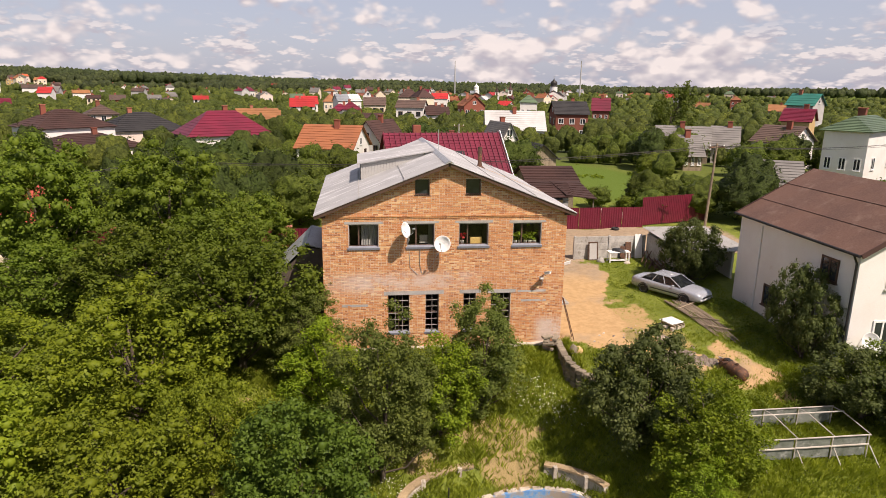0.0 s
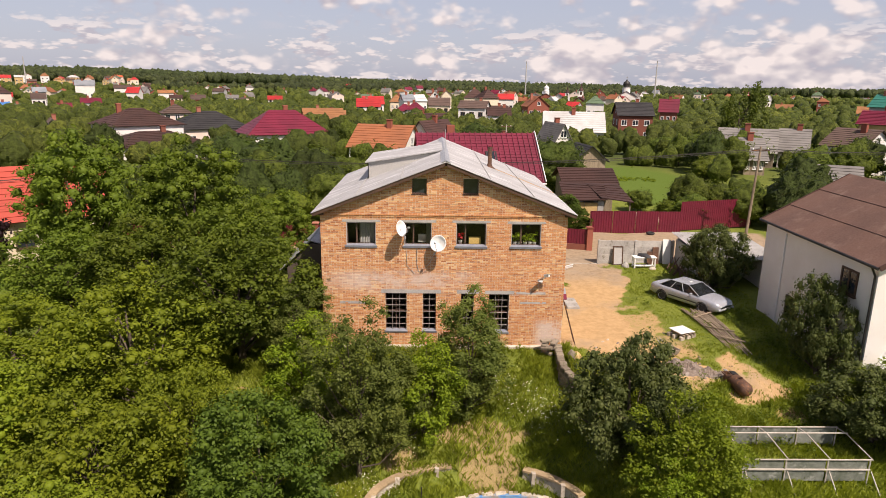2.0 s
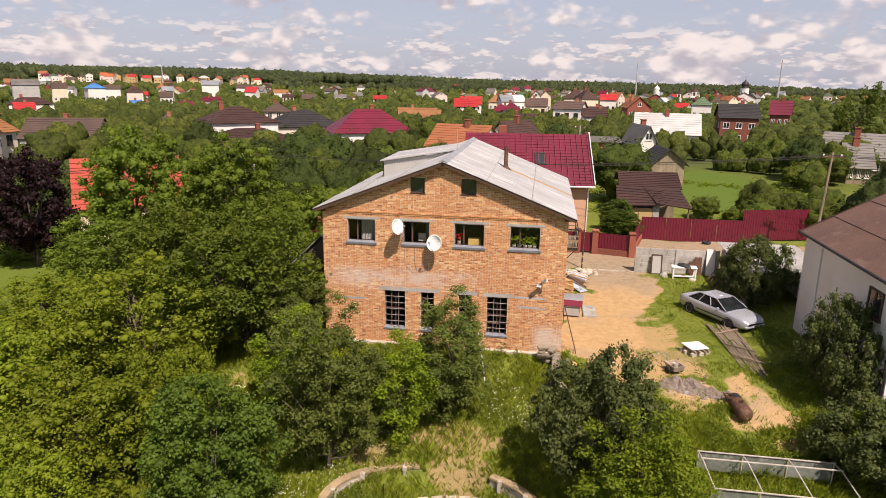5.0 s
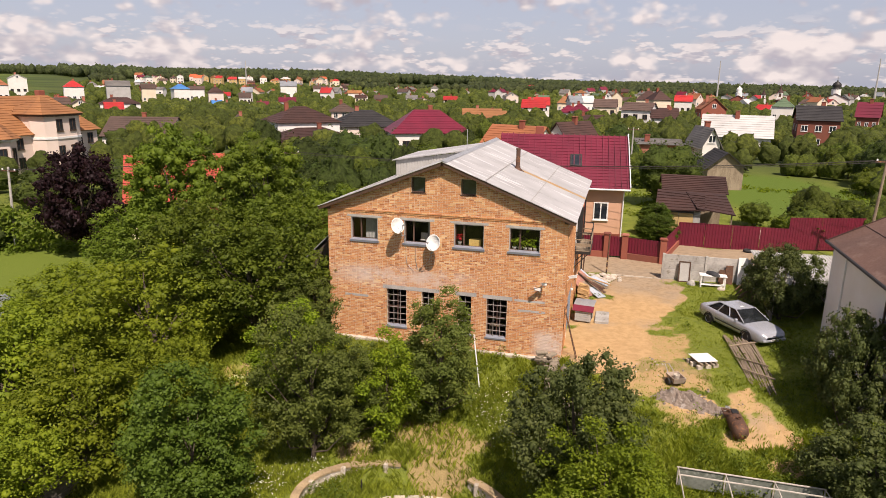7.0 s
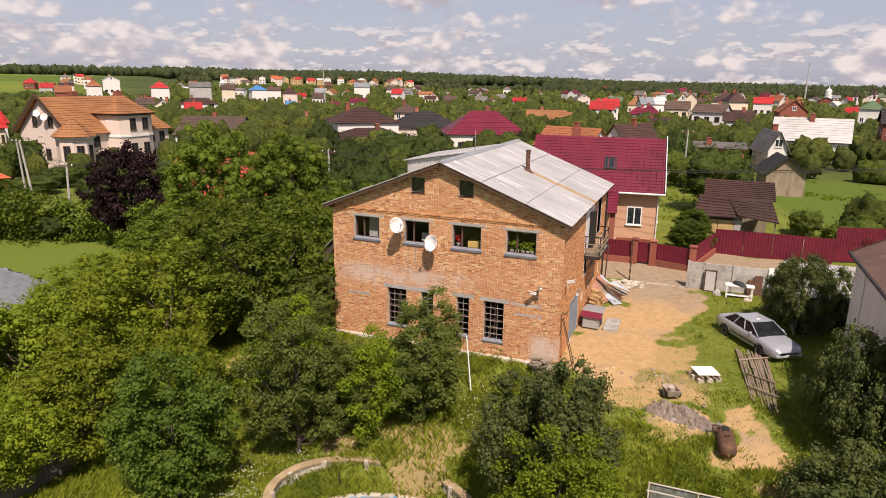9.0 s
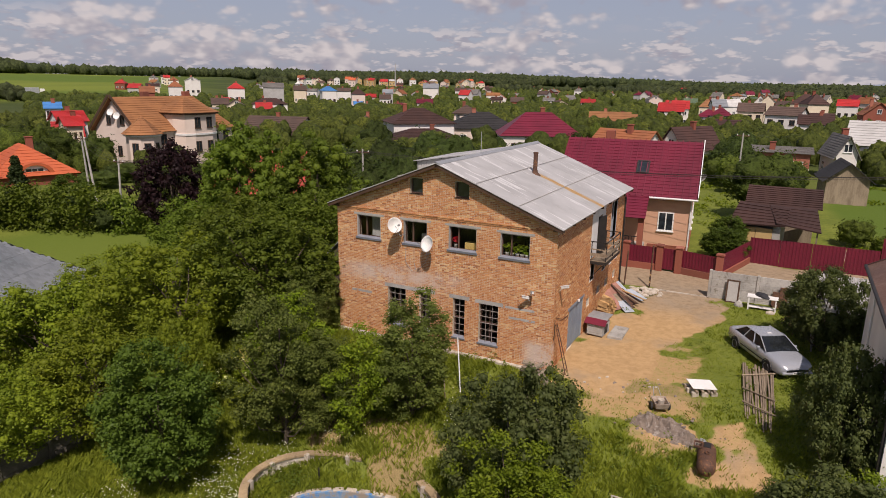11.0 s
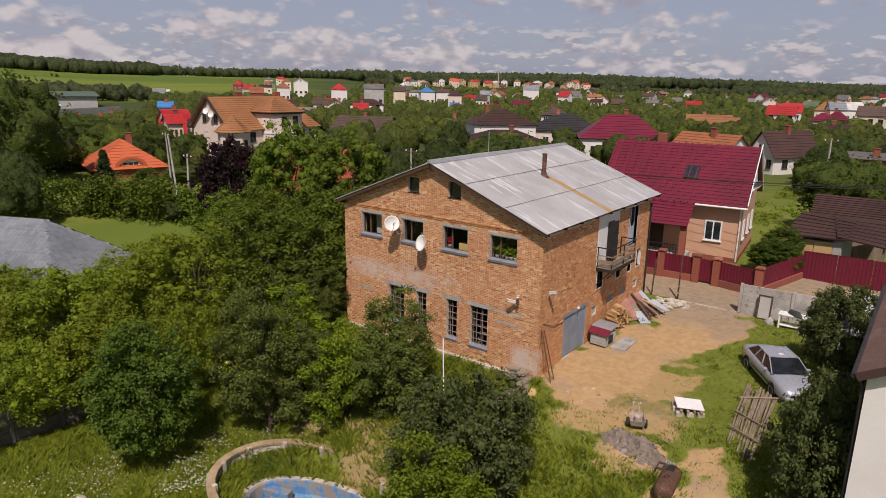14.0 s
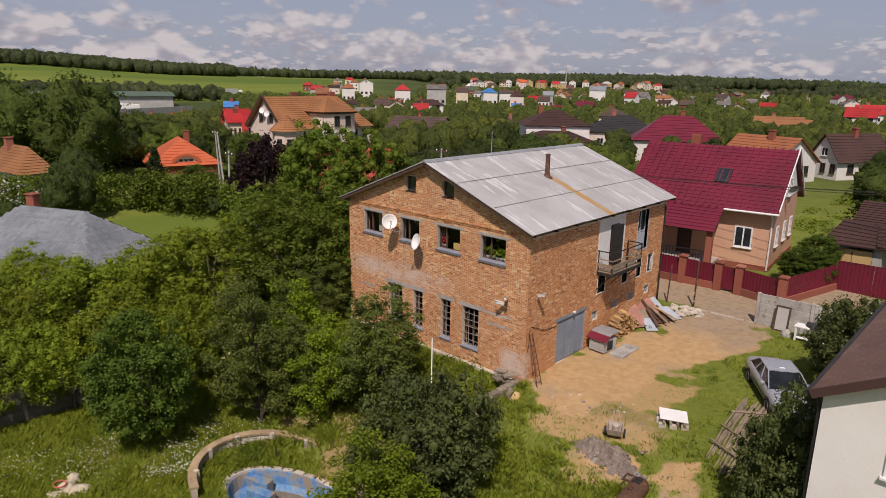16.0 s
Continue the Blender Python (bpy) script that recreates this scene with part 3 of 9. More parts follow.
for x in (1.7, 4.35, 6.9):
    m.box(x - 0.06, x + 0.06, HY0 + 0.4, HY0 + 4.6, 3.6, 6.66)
part("floor", m, DARK_ROOM, house, "inner floors and partition walls coloured dark as room shade", world=True)
m = M().prism([(HY0 - 0.14, -0.8), (HY0 - 0.002, -0.8), (HY0 - 0.002, 0.16), (HY0 - 0.05, 0.18), (HY0 - 0.14, 0.10)], "x", HX0 - 0.1, HX1 + 0.12)
part("plinth", m, CONCRETE_PALE, house, "chipped concrete plinth strip", world=True)

# roof
E0, E1, YF, YB = -2.12, 10.58, 30.27, 43.95


def roof_slope(x_eave, label):
    n = 3
    for i in range(n):
        xa, xb = lerp(RIDGE_X, x_eave, i / n), lerp(RIDGE_X, x_eave, (i + 1) / n)
        lift = 0.02 * (n - i)
        za, zb = roof_z(xa) + 0.02, roof_z(xb) + lift * 0.4
        over = 0.05 if i < n - 1 else 0.0
        ys = list(np.linspace(YF, YB, 11))
        for k, (y0, y1) in enumerate(zip(ys, ys[1:])):
            w = 0.007 * ((k * 7 + i * 3) % 3)
            q = [(xa, y0, za + w), (xb + math.copysign(over, x_eave), y0, zb - over * PITCH + w), (xb + math.copysign(over, x_eave), y1 + 0.02, zb - over * PITCH + w), (xa, y1 + 0.02, za + w)]
            if x_eave < 0:
                q = q[::-1]
            part("roof_sheet", M().slab(*q, 0.035), ROOF_SHEET, house, label, world=True)
        if i < n - 1:
            part("lap_seam", M().path([(xb, YF + 0.05, zb + 0.035), (xb, YB - 0.05, zb + 0.035)], 0.015, 6), LINTEL, house, "dark lap seam", world=True)


def roof_material():
    k = Nodes("grey_roof_sheet")
    wide, fine = k.noise(0.5, 5, 0.6, world=True), k.noise(14, 5, 0.7, world=True)
    col = k.mix(k.span(wide, 0.35, 0.65), (0.43, 0.425, 0.42), (0.35, 0.345, 0.34))
    smear = k.noise(1.1, 5, 0.6, (0.35, 2.6, 0.35), world=True)
    col = k.mix(k.span(smear, 0.56, 0.63, 0.0, 0.8), col, (0.60, 0.595, 0.59))
    col = k.mix(k.span(fine, 0.55, 0.8, 0.0, 0.35), col, (0.30, 0.285, 0.27))
    x, y = k.axis(0), k.axis(1)
    wob = k.math("ADD", y, k.math("MULTIPLY", k.noise(1.2, 4, 0.6, world=True), 0.35))
    off = k.math("ABSOLUTE", k.math("SUBTRACT", wob, 36.95))
    run = k.math("MULTIPLY", k.span(off, 0.12, 0.36, 1.0, 0.0), k.span(x, 6.7, 6.95))
    col = k.mix(k.math("MULTIPLY", run, k.span(k.noise(2.2, 4, 0.7, (0.3, 3, 1), world=True), 0.25, 0.6, 0.5, 1.0)), col, (0.40, 0.225, 0.06))
    k.bump(fine, 0.2, 0.01)
    return k.done(col, 0.62, 0.0, 0.4)


ROOF_SHEET = roof_material()
roof_slope(E1, "weathered pale grey sheet roof slope with an ochre rust run")
roof_slope(E0, "weathered pale grey sheet roof slope")
for xe, s in ((E1, 1), (E0, -1)):
    for y in (YF + 0.04, YB - 0.08):
        part("verge_board", M().slab((RIDGE_X, y, RIDGE_Z - 0.03), (xe, y, roof_z(xe) - 0.035), (xe, y + 0.05, roof_z(xe) - 0.035), (RIDGE_X, y + 0.05, RIDGE_Z - 0.03), 0.16 if s > 0 else -0.16), DARK_WOOD, house, "dark weathered verge board", world=True)
    for k in range(9):
        y = lerp(YF + 0.3, YB - 0.3, k / 8)
        part("rafter_end", M().box(xe - 0.55 if s > 0 else xe + 0.05, xe - 0.05 if s > 0 else xe + 0.55, y - 0.04, y + 0.04, roof_z(xe) - 0.16, roof_z(xe) - 0.05), DARK_WOOD, house, world=True)
m = M().prism([(RIDGE_X - 0.22, RIDGE_Z - 0.04), (RIDGE_X, RIDGE_Z + 0.08), (RIDGE_X + 0.22, RIDGE_Z - 0.04), (RIDGE_X, RIDGE_Z + 0.05)], "y", YF - 0.02, YB + 0.02)
part("ridge_cap", m, GALVANISED, house, "folded steel ridge cap", world=True)
# long low dormer on the far slope
DX, DY0, DY1, DZ = 0.10, 35.7, 40.6, 8.76
m = M().slab((DX - 0.15, DY0 - 0.15, DZ), (RIDGE_X, DY0 - 0.15, RIDGE_Z + 0.05), (RIDGE_X, DY1, RIDGE_Z + 0.05), (DX - 0.15, DY1, DZ), 0.05)
part("dormer_roof", m, ROOF_SHEET, house, "flat-pitched grey dormer roof", world=True)
m = M()
n = 24
for i in range(n):
    xa, xb = lerp(DX, RIDGE_X - 0.3, i / n), lerp(DX, RIDGE_X - 0.3, (i + 0.72) / n)
    xc = lerp(DX, RIDGE_X - 0.3, (i + 1) / n)
    zt = lambda x: lerp(DZ, RIDGE_Z, (x - DX) / (RIDGE_X - DX)) - 0.05
    for (p, q, o) in ((xa, xb, 0.0), (xb, xc, 0.03)):
        m.prism([(p, roof_z(p) - 0.05), (q, roof_z(q) - 0.05), (q, zt(q)), (p, zt(p))], "y", DY0 + o, DY0 + o + 0.03)
m.box(DX, DX + 0.04, DY0, DY1, roof_z(DX) - 0.1, DZ - 0.05)
part("dormer_cheek", m, GREY_RENDER, house, "ribbed grey steel dormer cheek", world=True)

# chimney pipe and aerial
m = M().path([(6.85, 36.6, 8.2), (6.85, 36.6, 9.55)], 0.115, 14)
m.lathe([(0.13, 9.48), (0.135, 9.56), (0.10, 9.57)], (6.85, 36.6, 0), 14)
pipe = part("chimney_pipe", m, RUST, house, "rusty steel stove pipe", smooth=False, world=True)
part("flashing", M().lathe([(0.36, 8.30), (0.15, 8.50), (0.13, 8.62)], (6.85, 36.6, 0), 14), RUST, house, "rusty flashing collar", world=True)
m = M().path([(4.3, 35.2, 9.3), (4.3, 35.2, 10.6)], 0.018, 6)
part("aerial_mast", m, GALVANISED, house, world=True)

# ---- windows of the house ----
FRAME_BROWN = surface("brown_window_paint", (0.13, 0.075, 0.055), (0.085, 0.05, 0.04), 3, 30, 0.6, bump=0.15)
FRAME_BLUE = surface("pale_blue_window_paint", (0.45, 0.50, 0.55), (0.36, 0.41, 0.46), 3, 30, 0.6, bump=0.15)
SILL_BLUE = surface("blue_grey_sill_sheet", (0.34, 0.36, 0.41), (0.26, 0.28, 0.33), 2, 25, 0.55, 0.3, 0.1)


def frame_mesh(w, h, bar, depth, mull=(), rails=()):
    """A window frame round the origin's lower corner, with upright and level bars."""
    m = M()
    m.box(0, w, 0, depth, 0, bar).box(0, w, 0, depth, h - bar, h).box(0, bar, 0, depth, bar, h - bar).box(w - bar, w, 0, depth, bar, h - bar)
    for x in mull:
        m.box(x - bar / 2, x + bar / 2, 0.004, depth - 0.004, bar, h - bar)
    for z in rails:
        m.box(bar, w - bar, 0.006, depth - 0.006, z - bar / 2, z + bar / 2)
    return m


def pane_mesh(w, h, y):
    return M().add([(0.02, y, 0.02), (w - 0.02, y, 0.02), (w - 0.02, y, h - 0.02), (0.02, y, h - 0.02)], [(0, 1, 2, 3)])


PANE = None


def clear_pane():
    """Window glass: mostly clear, a clean gloss."""
    k = Nodes("clear_pane")
    k.bsdf.inputs["Transmission Weight"].default_value = 1.0
    k.bsdf.inputs["IOR"].default_value = 1.45
    t = k.n.new("ShaderNodeBsdfTransparent")
    g = k.n.new("ShaderNodeBsdfGlossy")
    g.inputs["Roughness"].default_value = 0.03
    f = k.n.new("ShaderNodeFresnel")
    f.inputs[0].default_value = 1.5
    mx = k.n.new("ShaderNodeMixShader")
    k.l.new(f.outputs[0], mx.inputs[0])
    k.l.new(t.outputs[0], mx.inputs[1])
    k.l.new(g.outputs[0], mx.inputs[2])
    k.l.new(mx.outputs[0], k.n["Material Output"].inputs[0])
    return k.mat


PANE = clear_pane()
for i, (x0, x1, z0, z1) in enumerate(UPPER):
    w, h = x1 - x0, z1 - z0
    win = part("window", frame_mesh(w, h, 0.065, 0.09, (w * (0.34 if i != 2 else 0.31),)), FRAME_BROWN, house, "brown-framed window")
    win.location = Vector((x0, HY0 + 0.16, z0)) - house.location
    p = part("pane", pane_mesh(w, h, 0.05), PANE, win)
    p.visible_shadow = False
    part("sill", M().slab((-0.05, -0.24, 0.005), (w + 0.05, -0.24, 0.005), (w + 0.05, 0.0, 0.06), (-0.05, 0.0, 0.06), 0.11), SILL_BLUE, win, "blue-grey sheet metal sill")
    reveal = M().box(-0.008, 0.03, -0.15, 0.0, 0, h).box(w - 0.03, w + 0.008, -0.15, 0, 0, h).box(0.03, w - 0.03, -0.15, 0, h - 0.03, h + 0.008)
    part("reveal", reveal, LINTEL, win, "grey rendered reveal")
    part("lintel", M().box(x0 - 0.18, x1 + 0.2, HY0 - 0.012, HY0 + 0.2, z1 + 0.01, z1 + 0.13), LINTEL, house, "concrete window lintel", world=True)
for x0, x1, z0, z1 in ATTIC:
    w, h = x1 - x0, z1 - z0
    win = part("window", frame_mesh(w, h, 0.05, 0.07), FRAME_BROWN, house, "small attic window with dark glass")
    win.location = Vector((x0, HY0 + 0.14, z0)) - house.location
    part("pane", pane_mesh(w, h, 0.04), GLASS, win)
    part("sill", M().box(-0.03, w + 0.03, -0.16, 0.0, -0.04, 0.0), DARK_WOOD, win)
GRILLE = surface("grey_bar_paint", (0.33, 0.30, 0.28), (0.22, 0.19, 0.17), 3, 30, 0.6, 0.2, 0.15)
for i, (x0, x1, z0, z1) in enumerate(LOWER):
    w, h = x1 - x0, z1 - z0
    nb = 3 if w > 0.9 else 2
    win = part("window", frame_mesh(w, h, 0.05, 0.07, (w / 2,) if w > 0.9 else (), (h * 0.5,)), FRAME_BROWN, house, "tall dark ground-floor window behind bars")
    win.location = Vector((x0, HY0 + 0.20, z0)) - house.location
    p = part("pane", pane_mesh(w, h, 0.05), PANE, win)
    p.visible_shadow = False
    bars = M()
    for k in range(1, nb):
        bars.path([(w * k / nb, -0.10, 0), (w * k / nb, -0.10, h)], 0.018, 6)
    for k in range(1, 6):
        bars.path([(0, -0.10, h * k / 6), (w, -0.10, h * k / 6)], 0.018, 6)
    part("grille", bars, GRILLE, win, "grey painted window bars")
    part("sill", M().slab((-0.05, -0.26, -0.01), (w + 0.05, -0.26, -0.01), (w + 0.05, 0.0, 0.05), (-0.05, 0.0, 0.05), 0.09), SILL_BLUE, win, "blue-grey sheet sill")
    part("lintel", M().box(x0 - 0.2, x1 + (0.6 if i == 0 else 0.25), HY0 - 0.012, HY0 + 0.2, z1 + 0.005, z1 + 0.2), LINTEL, house, "concrete lintel", world=True)
for x0, x1, z in ((7.85, 9.30, 2.92), (8.05, 9.35, 2.42), (-0.9, 0.35, 2.38)):
    part("lintel", M().box(x0, x1, HY0 - 0.011, HY0 + 0.1, z - 0.06, z + 0.06), LINTEL, house, "bare concrete lintel in the wall", world=True)

# curtains, pots and boxes behind the upper panes
for (x0, x1, z0, z1), s, e in ((UPPER[0], 0.42, 0.98), (UPPER[1], 0.80, 0.98)):
    w = x1 - x0
    pts = [(x0 + w * lerp(s, e, j / 30), HY0 + 0.50 + 0.035 * math.sin(j * 2.1)) for j in range(31)]
    m = M().add([(p[0], p[1], z0 + 0.02) for p in pts] + [(p[0], p[1], z1 - 0.03) for p in pts], [(j, j + 1, j + 32, j + 31) for j in range(30)])
    part("curtain", m, CURTAIN, house, "thin grey net curtain", world=True)


# ---- trees ----
def leaf_cloud(rng, spots, per, spread, size, up=0.9, ruffle=0.55):
    """Leaf blades as an array of quads, per leaves round each spot (x, y, z)."""
    spots = np.asarray(spots, float)
    n = len(spots) * per
    c = np.repeat(spots, per, 0)
    off = rng.normal(0, 1, (n, 3))
    off /= np.maximum(np.linalg.norm(off, axis=1, keepdims=True), 1e-6)
    off *= (rng.random((n, 1)) ** 0.45)
    sp = np.repeat(np.asarray(spread, float).reshape(-1, 1) if np.ndim(spread) else np.full((len(spots), 1), spread), per, 0)
    p = c + off * sp * np.array([1.0, 1.0, 0.75])
    nrm = off * (0.7 if ruffle > 0.4 else 1.3) + rng.normal(0, ruffle, (n, 3)) + np.array([0, 0, up])
    nrm /= np.linalg.norm(nrm, axis=1, keepdims=True)
    t = np.cross(nrm, rng.normal(0, 1, (n, 3)))
    t /= np.maximum(np.linalg.norm(t, axis=1, keepdims=True), 1e-6)
    b = np.cross(nrm, t)
    s = size * (0.65 + 0.7 * rng.random((n, 1)))
    droop = nrm * s * 0.18
    return np.stack([p - t * s * 0.5, p + b * s * 0.33 - droop * 0 + nrm * s * 0.06, p + t * s * 0.55 - droop, p - b * s * 0.33 + nrm * s * 0.06], 1).reshape(-1, 3)


def quads_mesh(name, v):
    n = len(v) // 4
    me = bpy.data.meshes.new(name)
    me.vertices.add(n * 4)
    me.vertices.foreach_set("co", np.ascontiguousarray(v, np.float32).ravel())
    me.loops.add(n * 4)
    me.loops.foreach_set("vertex_index", np.arange(n * 4, dtype=np.int32))
    me.polygons.add(n)
    me.polygons.foreach_set("loop_start", np.arange(0, n * 4, 4, dtype=np.int32))
    me.update(calc_edges=True)
    return me


def heart_balls(rng, spots, radii):
    """Small uneven lumps of massed inner leaves, one round each spot: vertices and triangles."""
    g = (1 + 5 ** 0.5) / 2
    ico = np.array([(-1, g, 0), (1, g, 0), (-1, -g, 0), (1, -g, 0), (0, -1, g), (0, 1, g), (0, -1, -g), (0, 1, -g), (g, 0, -1), (g, 0, 1), (-g, 0, -1), (-g, 0, 1)]) / math.hypot(1, g)
    tri = np.array([(0, 11, 5), (0, 5, 1), (0, 1, 7), (0, 7, 10), (0, 10, 11), (1, 5, 9), (5, 11, 4), (11, 10, 2), (10, 7, 6), (7, 1, 8), (3, 9, 4), (3, 4, 2), (3, 2, 6), (3, 6, 8), (3, 8, 9), (4, 9, 5), (2, 4, 11), (6, 2, 10), (8, 6, 7), (9, 8, 1)])
    tri = tri[ico[tri].mean(1)[:, 2] > -0.55]
    spots = np.asarray(spots, float)
    k = len(spots)
    r = np.broadcast_to(np.asarray(radii, float), (k,))
    v = spots[:, None, :] + ico[None] * r[:, None, None] * rng.uniform(0.75, 1.2, (k, 12, 1)) * np.array([1.0, 1.0, 0.8])
    return v.reshape(-1, 3), (tri[None] + 12 * np.arange(k)[:, None, None]).reshape(-1, 3)


def lumpy(rng, sub, lump=1.0):
    """A crown's uneven massed surface round the origin, open below: vertices and triangles of a unit shape."""
    b = bmesh.new()
    bmesh.ops.create_icosphere(b, subdivisions=sub, radius=1.0)
    v = np.array([p.co[:] for p in b.verts])
    b.verts.index_update()
    t = np.array([[p.index for p in f.verts] for f in b.faces])
    b.free()
    o = rng.uniform(-50, 50, 3)
    r = [1 + lump * (0.30 * noise.noise(p * 1.5 + o) + 0.26 * noise.noise(p * 3.4 + o) + 0.16 * noise.noise(p * 8.0 + o)) for p in v]
    v = v * np.array(r)[:, None]
    return v, t[v[t].mean(1)[:, 2] > -0.72]


def crown_mesh(name, quads, balls=None):
    """Leaf blades, and where given the inner lumps, as one mesh."""
    if balls is None:
        return quads_mesh(name, quads)
    bv, bt = balls
    n, k = len(quads) // 4, len(bt)
    me = bpy.data.meshes.new(name)
    me.vertices.add(len(quads) + len(bv))
    me.vertices.foreach_set("co", np.concatenate([quads, bv]).astype(np.float32).ravel())
    me.loops.add(n * 4 + k * 3)
    me.loops.foreach_set("vertex_index", np.concatenate([np.arange(n * 4), bt.ravel() + n * 4]).astype(np.int32))
    me.polygons.add(n + k)
    me.polygons.foreach_set("loop_start", np.concatenate([np.arange(n) * 4, n * 4 + np.arange(k) * 3]).astype(np.int32))
    me.update(calc_edges=True)
    return me


def crown_spots(rng, n, radius, low, high, lump=0.25, shape="round", core=0.45):
    """Where a crown's twigs end: an uneven outline, denser outside, with gaps."""
    out = []
    d = rng.normal(0, 1, (n, 3))
    d /= np.linalg.norm(d, axis=1, keepdims=True)
    k = rng.random(n)
    mid, half = (low + high) / 2, (high - low) / 2
    ph = rng.random(6) * 6.28
    for i in range(n):
        a, e = math.atan2(d[i][1], d[i][0]), d[i][2]
        bump = 1 + lump * (math.sin(2 * a + ph[0]) * 0.5 + math.sin(3 * a + ph[1] + 2 * e) * 0.5 + math.sin(5 * a + ph[2] - 3 * e) * 0.4)
        r = (core + (1 - core) * k[i] ** 0.5) * bump
        if shape == "cone":
            h = k[i] ** 1.2
            w = radius * (1 - h) * (0.55 + 0.45 * rng.random()) + 0.05
            out.append((math.cos(a) * w, math.sin(a) * w, low + (high - low) * h))
            continue
        flat = 1.0 if e > 0 else 0.85
        out.append((d[i][0] * radius * r, d[i][1] * radius * r, mid + e * half * flat * min(r, 1.12)))
    return np.array(out)


def woody(rng, height, low, radius, spots, thick=0.16, limbs=9):
    """A tapered, bent trunk with limbs that reach into the crown."""
    m = M()
    lean = rng.normal(0, 0.04, 2) * height
    top = height * 0.78
    pts = [(lean[0] * (t ** 2) + 0.05 * math.sin(5 * t), lean[1] * (t ** 2) + 0.05 * math.cos(4 * t), t * top - 0.25) for t in np.linspace(0, 1, 7)]
    m.path(pts, [thick * (1.25 if i == 0 else 1 - 0.8 * i / 6) for i in range(7)], 8)
    pick = rng.permutation(len(spots))[:limbs]
    for j in pick:
        s = spots[j]
        t = min(0.85, max(0.18, (s[2] - height * 0.25) / top)) * (0.6 + 0.3 * rng.random())
        i = t * 6
        a = Vector(pts[int(i)]).lerp(Vector(pts[min(6, int(i) + 1)]), i - int(i))
        e = Vector(s) * 0.97 + Vector((0, 0, s[2] * 0.03))
        q = a.lerp(e, 0.5) + Vector((0, 0, -0.08 * radius)) + Vector(rng.normal(0, 0.08 * radius, 3))
        m.path([a, q, e], [thick * 0.42 * (1 - 0.5 * t), thick * 0.26, thick * 0.07], 6, cap=False)
    return m


def tree_kind(name, label, leafmat, seed, height, radius, low, twigs, per, spread, leaf, shape="round", lump=0.25, thick=0.15, limbs=10, up=0.9, core=0.45, category="tree", ruffle=0.55, heart=0.0):
    rng = np.random.default_rng(seed)
    spots = crown_spots(rng, twigs, radius, low, height * 0.95, lump, shape, core)
    t = thing(name, label, category)
    part("trunk", woody(rng, height, low, radius, spots, thick, limbs), BARK, t, smooth=True)
    balls = heart_balls(rng, spots, heart * spread) if heart else None
    if heart < 0:
        mid, half = (low + height * 0.95) / 2, (height * 0.95 - low) / 2
        bv, bt = lumpy(rng, 4)
        balls = bv * np.array([radius, radius, half]) * -heart + np.array([0, 0, mid]), bt
        skin = bv[rng.integers(0, len(bv), twigs)] * rng.uniform(0.9, 1.12, (twigs, 1))
        spots = skin * np.array([radius, radius, half]) + np.array([0, 0, mid])
    part("crown", crown_mesh("crown", leaf_cloud(rng, spots, per, spread, leaf, up, ruffle), balls), leafmat, t)
    return t


def plant(proto, x, y, rz=0.0, s=1.0, sz=None, z=None, label=""):
    """Stands a copy of a tree at x, y; s widens it and sz makes it taller."""
    m = pose(x, y, (land(x, y) if z is None else z) - 0.03, 0, 0, rz) @ Matrix.Diagonal((s, s, sz or s, 1))
    c = copy_thing(proto, m)
    c.matrix_basis = m
    return tagged(c, label)


def drop(proto):
    for o in (*proto.children_recursive, proto):
        bpy.data.objects.remove(o)


T_PEAR = tree_kind("pear_tree", "young pear tree with grey-green leaves in the garden", LEAF_PEAR, 1, 6.5, 1.75, 0.15, 230, 120, 0.38, 0.098, lump=0.30, thick=0.10, limbs=26, heart=0.35)
T_PEAR2 = tree_kind("pear_tree", "loose grey-green pear tree with drooping shoots", LEAF_PEAR, 2, 7.4, 1.9, 0.1, 240, 120, 0.38, 0.098, lump=0.34, thick=0.11, limbs=26, heart=0.35)
T_BRIGHT = tree_kind("plum_tree", "bushy plum tree with bright yellow-green leaves", LEAF_BRIGHT, 3, 4.6, 1.7, 0.1, 130, 105, 0.38, 0.105, lump=0.4, thick=0.07, limbs=22)
T_APPLE = tree_kind("apple_tree", "spreading apple tree with dark leaves", LEAF_DARK, 4, 4.0, 2.5, 0.2, 300, 84, 0.40, 0.105, lump=0.16, thick=0.14, limbs=18, core=0.35, heart=0.45)
T_LIME = tree_kind("fruit_tree", "broad yellow-green fruit tree in full leaf", LEAF_LIME, 5, 6.5, 3.4, 0.5, 260, 90, 0.58, 0.125, lump=0.22, thick=0.16, limbs=16, heart=0.4)
T_LIME2 = tree_kind("fruit_tree", "broad yellow-green orchard tree in full leaf", LEAF_LIME, 6, 5.5, 3.0, 0.4, 230, 90, 0.55, 0.125, lump=0.26, thick=0.14, limbs=16, heart=0.4)
T_HAZEL = tree_kind("hazel_bush", "dense round hazel bush with large dark green leaves", LEAF_HAZEL, 7, 6.0, 2.3, 0.15, 270, 105, 0.42, 0.115, lump=0.08, thick=0.08, limbs=16, up=0.9, heart=0.45)
T_WALNUT = tree_kind("walnut_tree", "large dark green walnut tree beside the house", LEAF_GREEN, 8, 7.5, 3.4, 1.2, 270, 72, 0.60, 0.16, lump=0.3, thick=0.2, limbs=18, heart=0.4)
T_TALL = tree_kind("maple_tree", "tall dark green maple tree", LEAF_GREEN, 9, 8.5, 3.2, 0.8, 270, 80, 0.62, 0.165, lump=0.28, thick=0.2, limbs=12, heart=0.55)
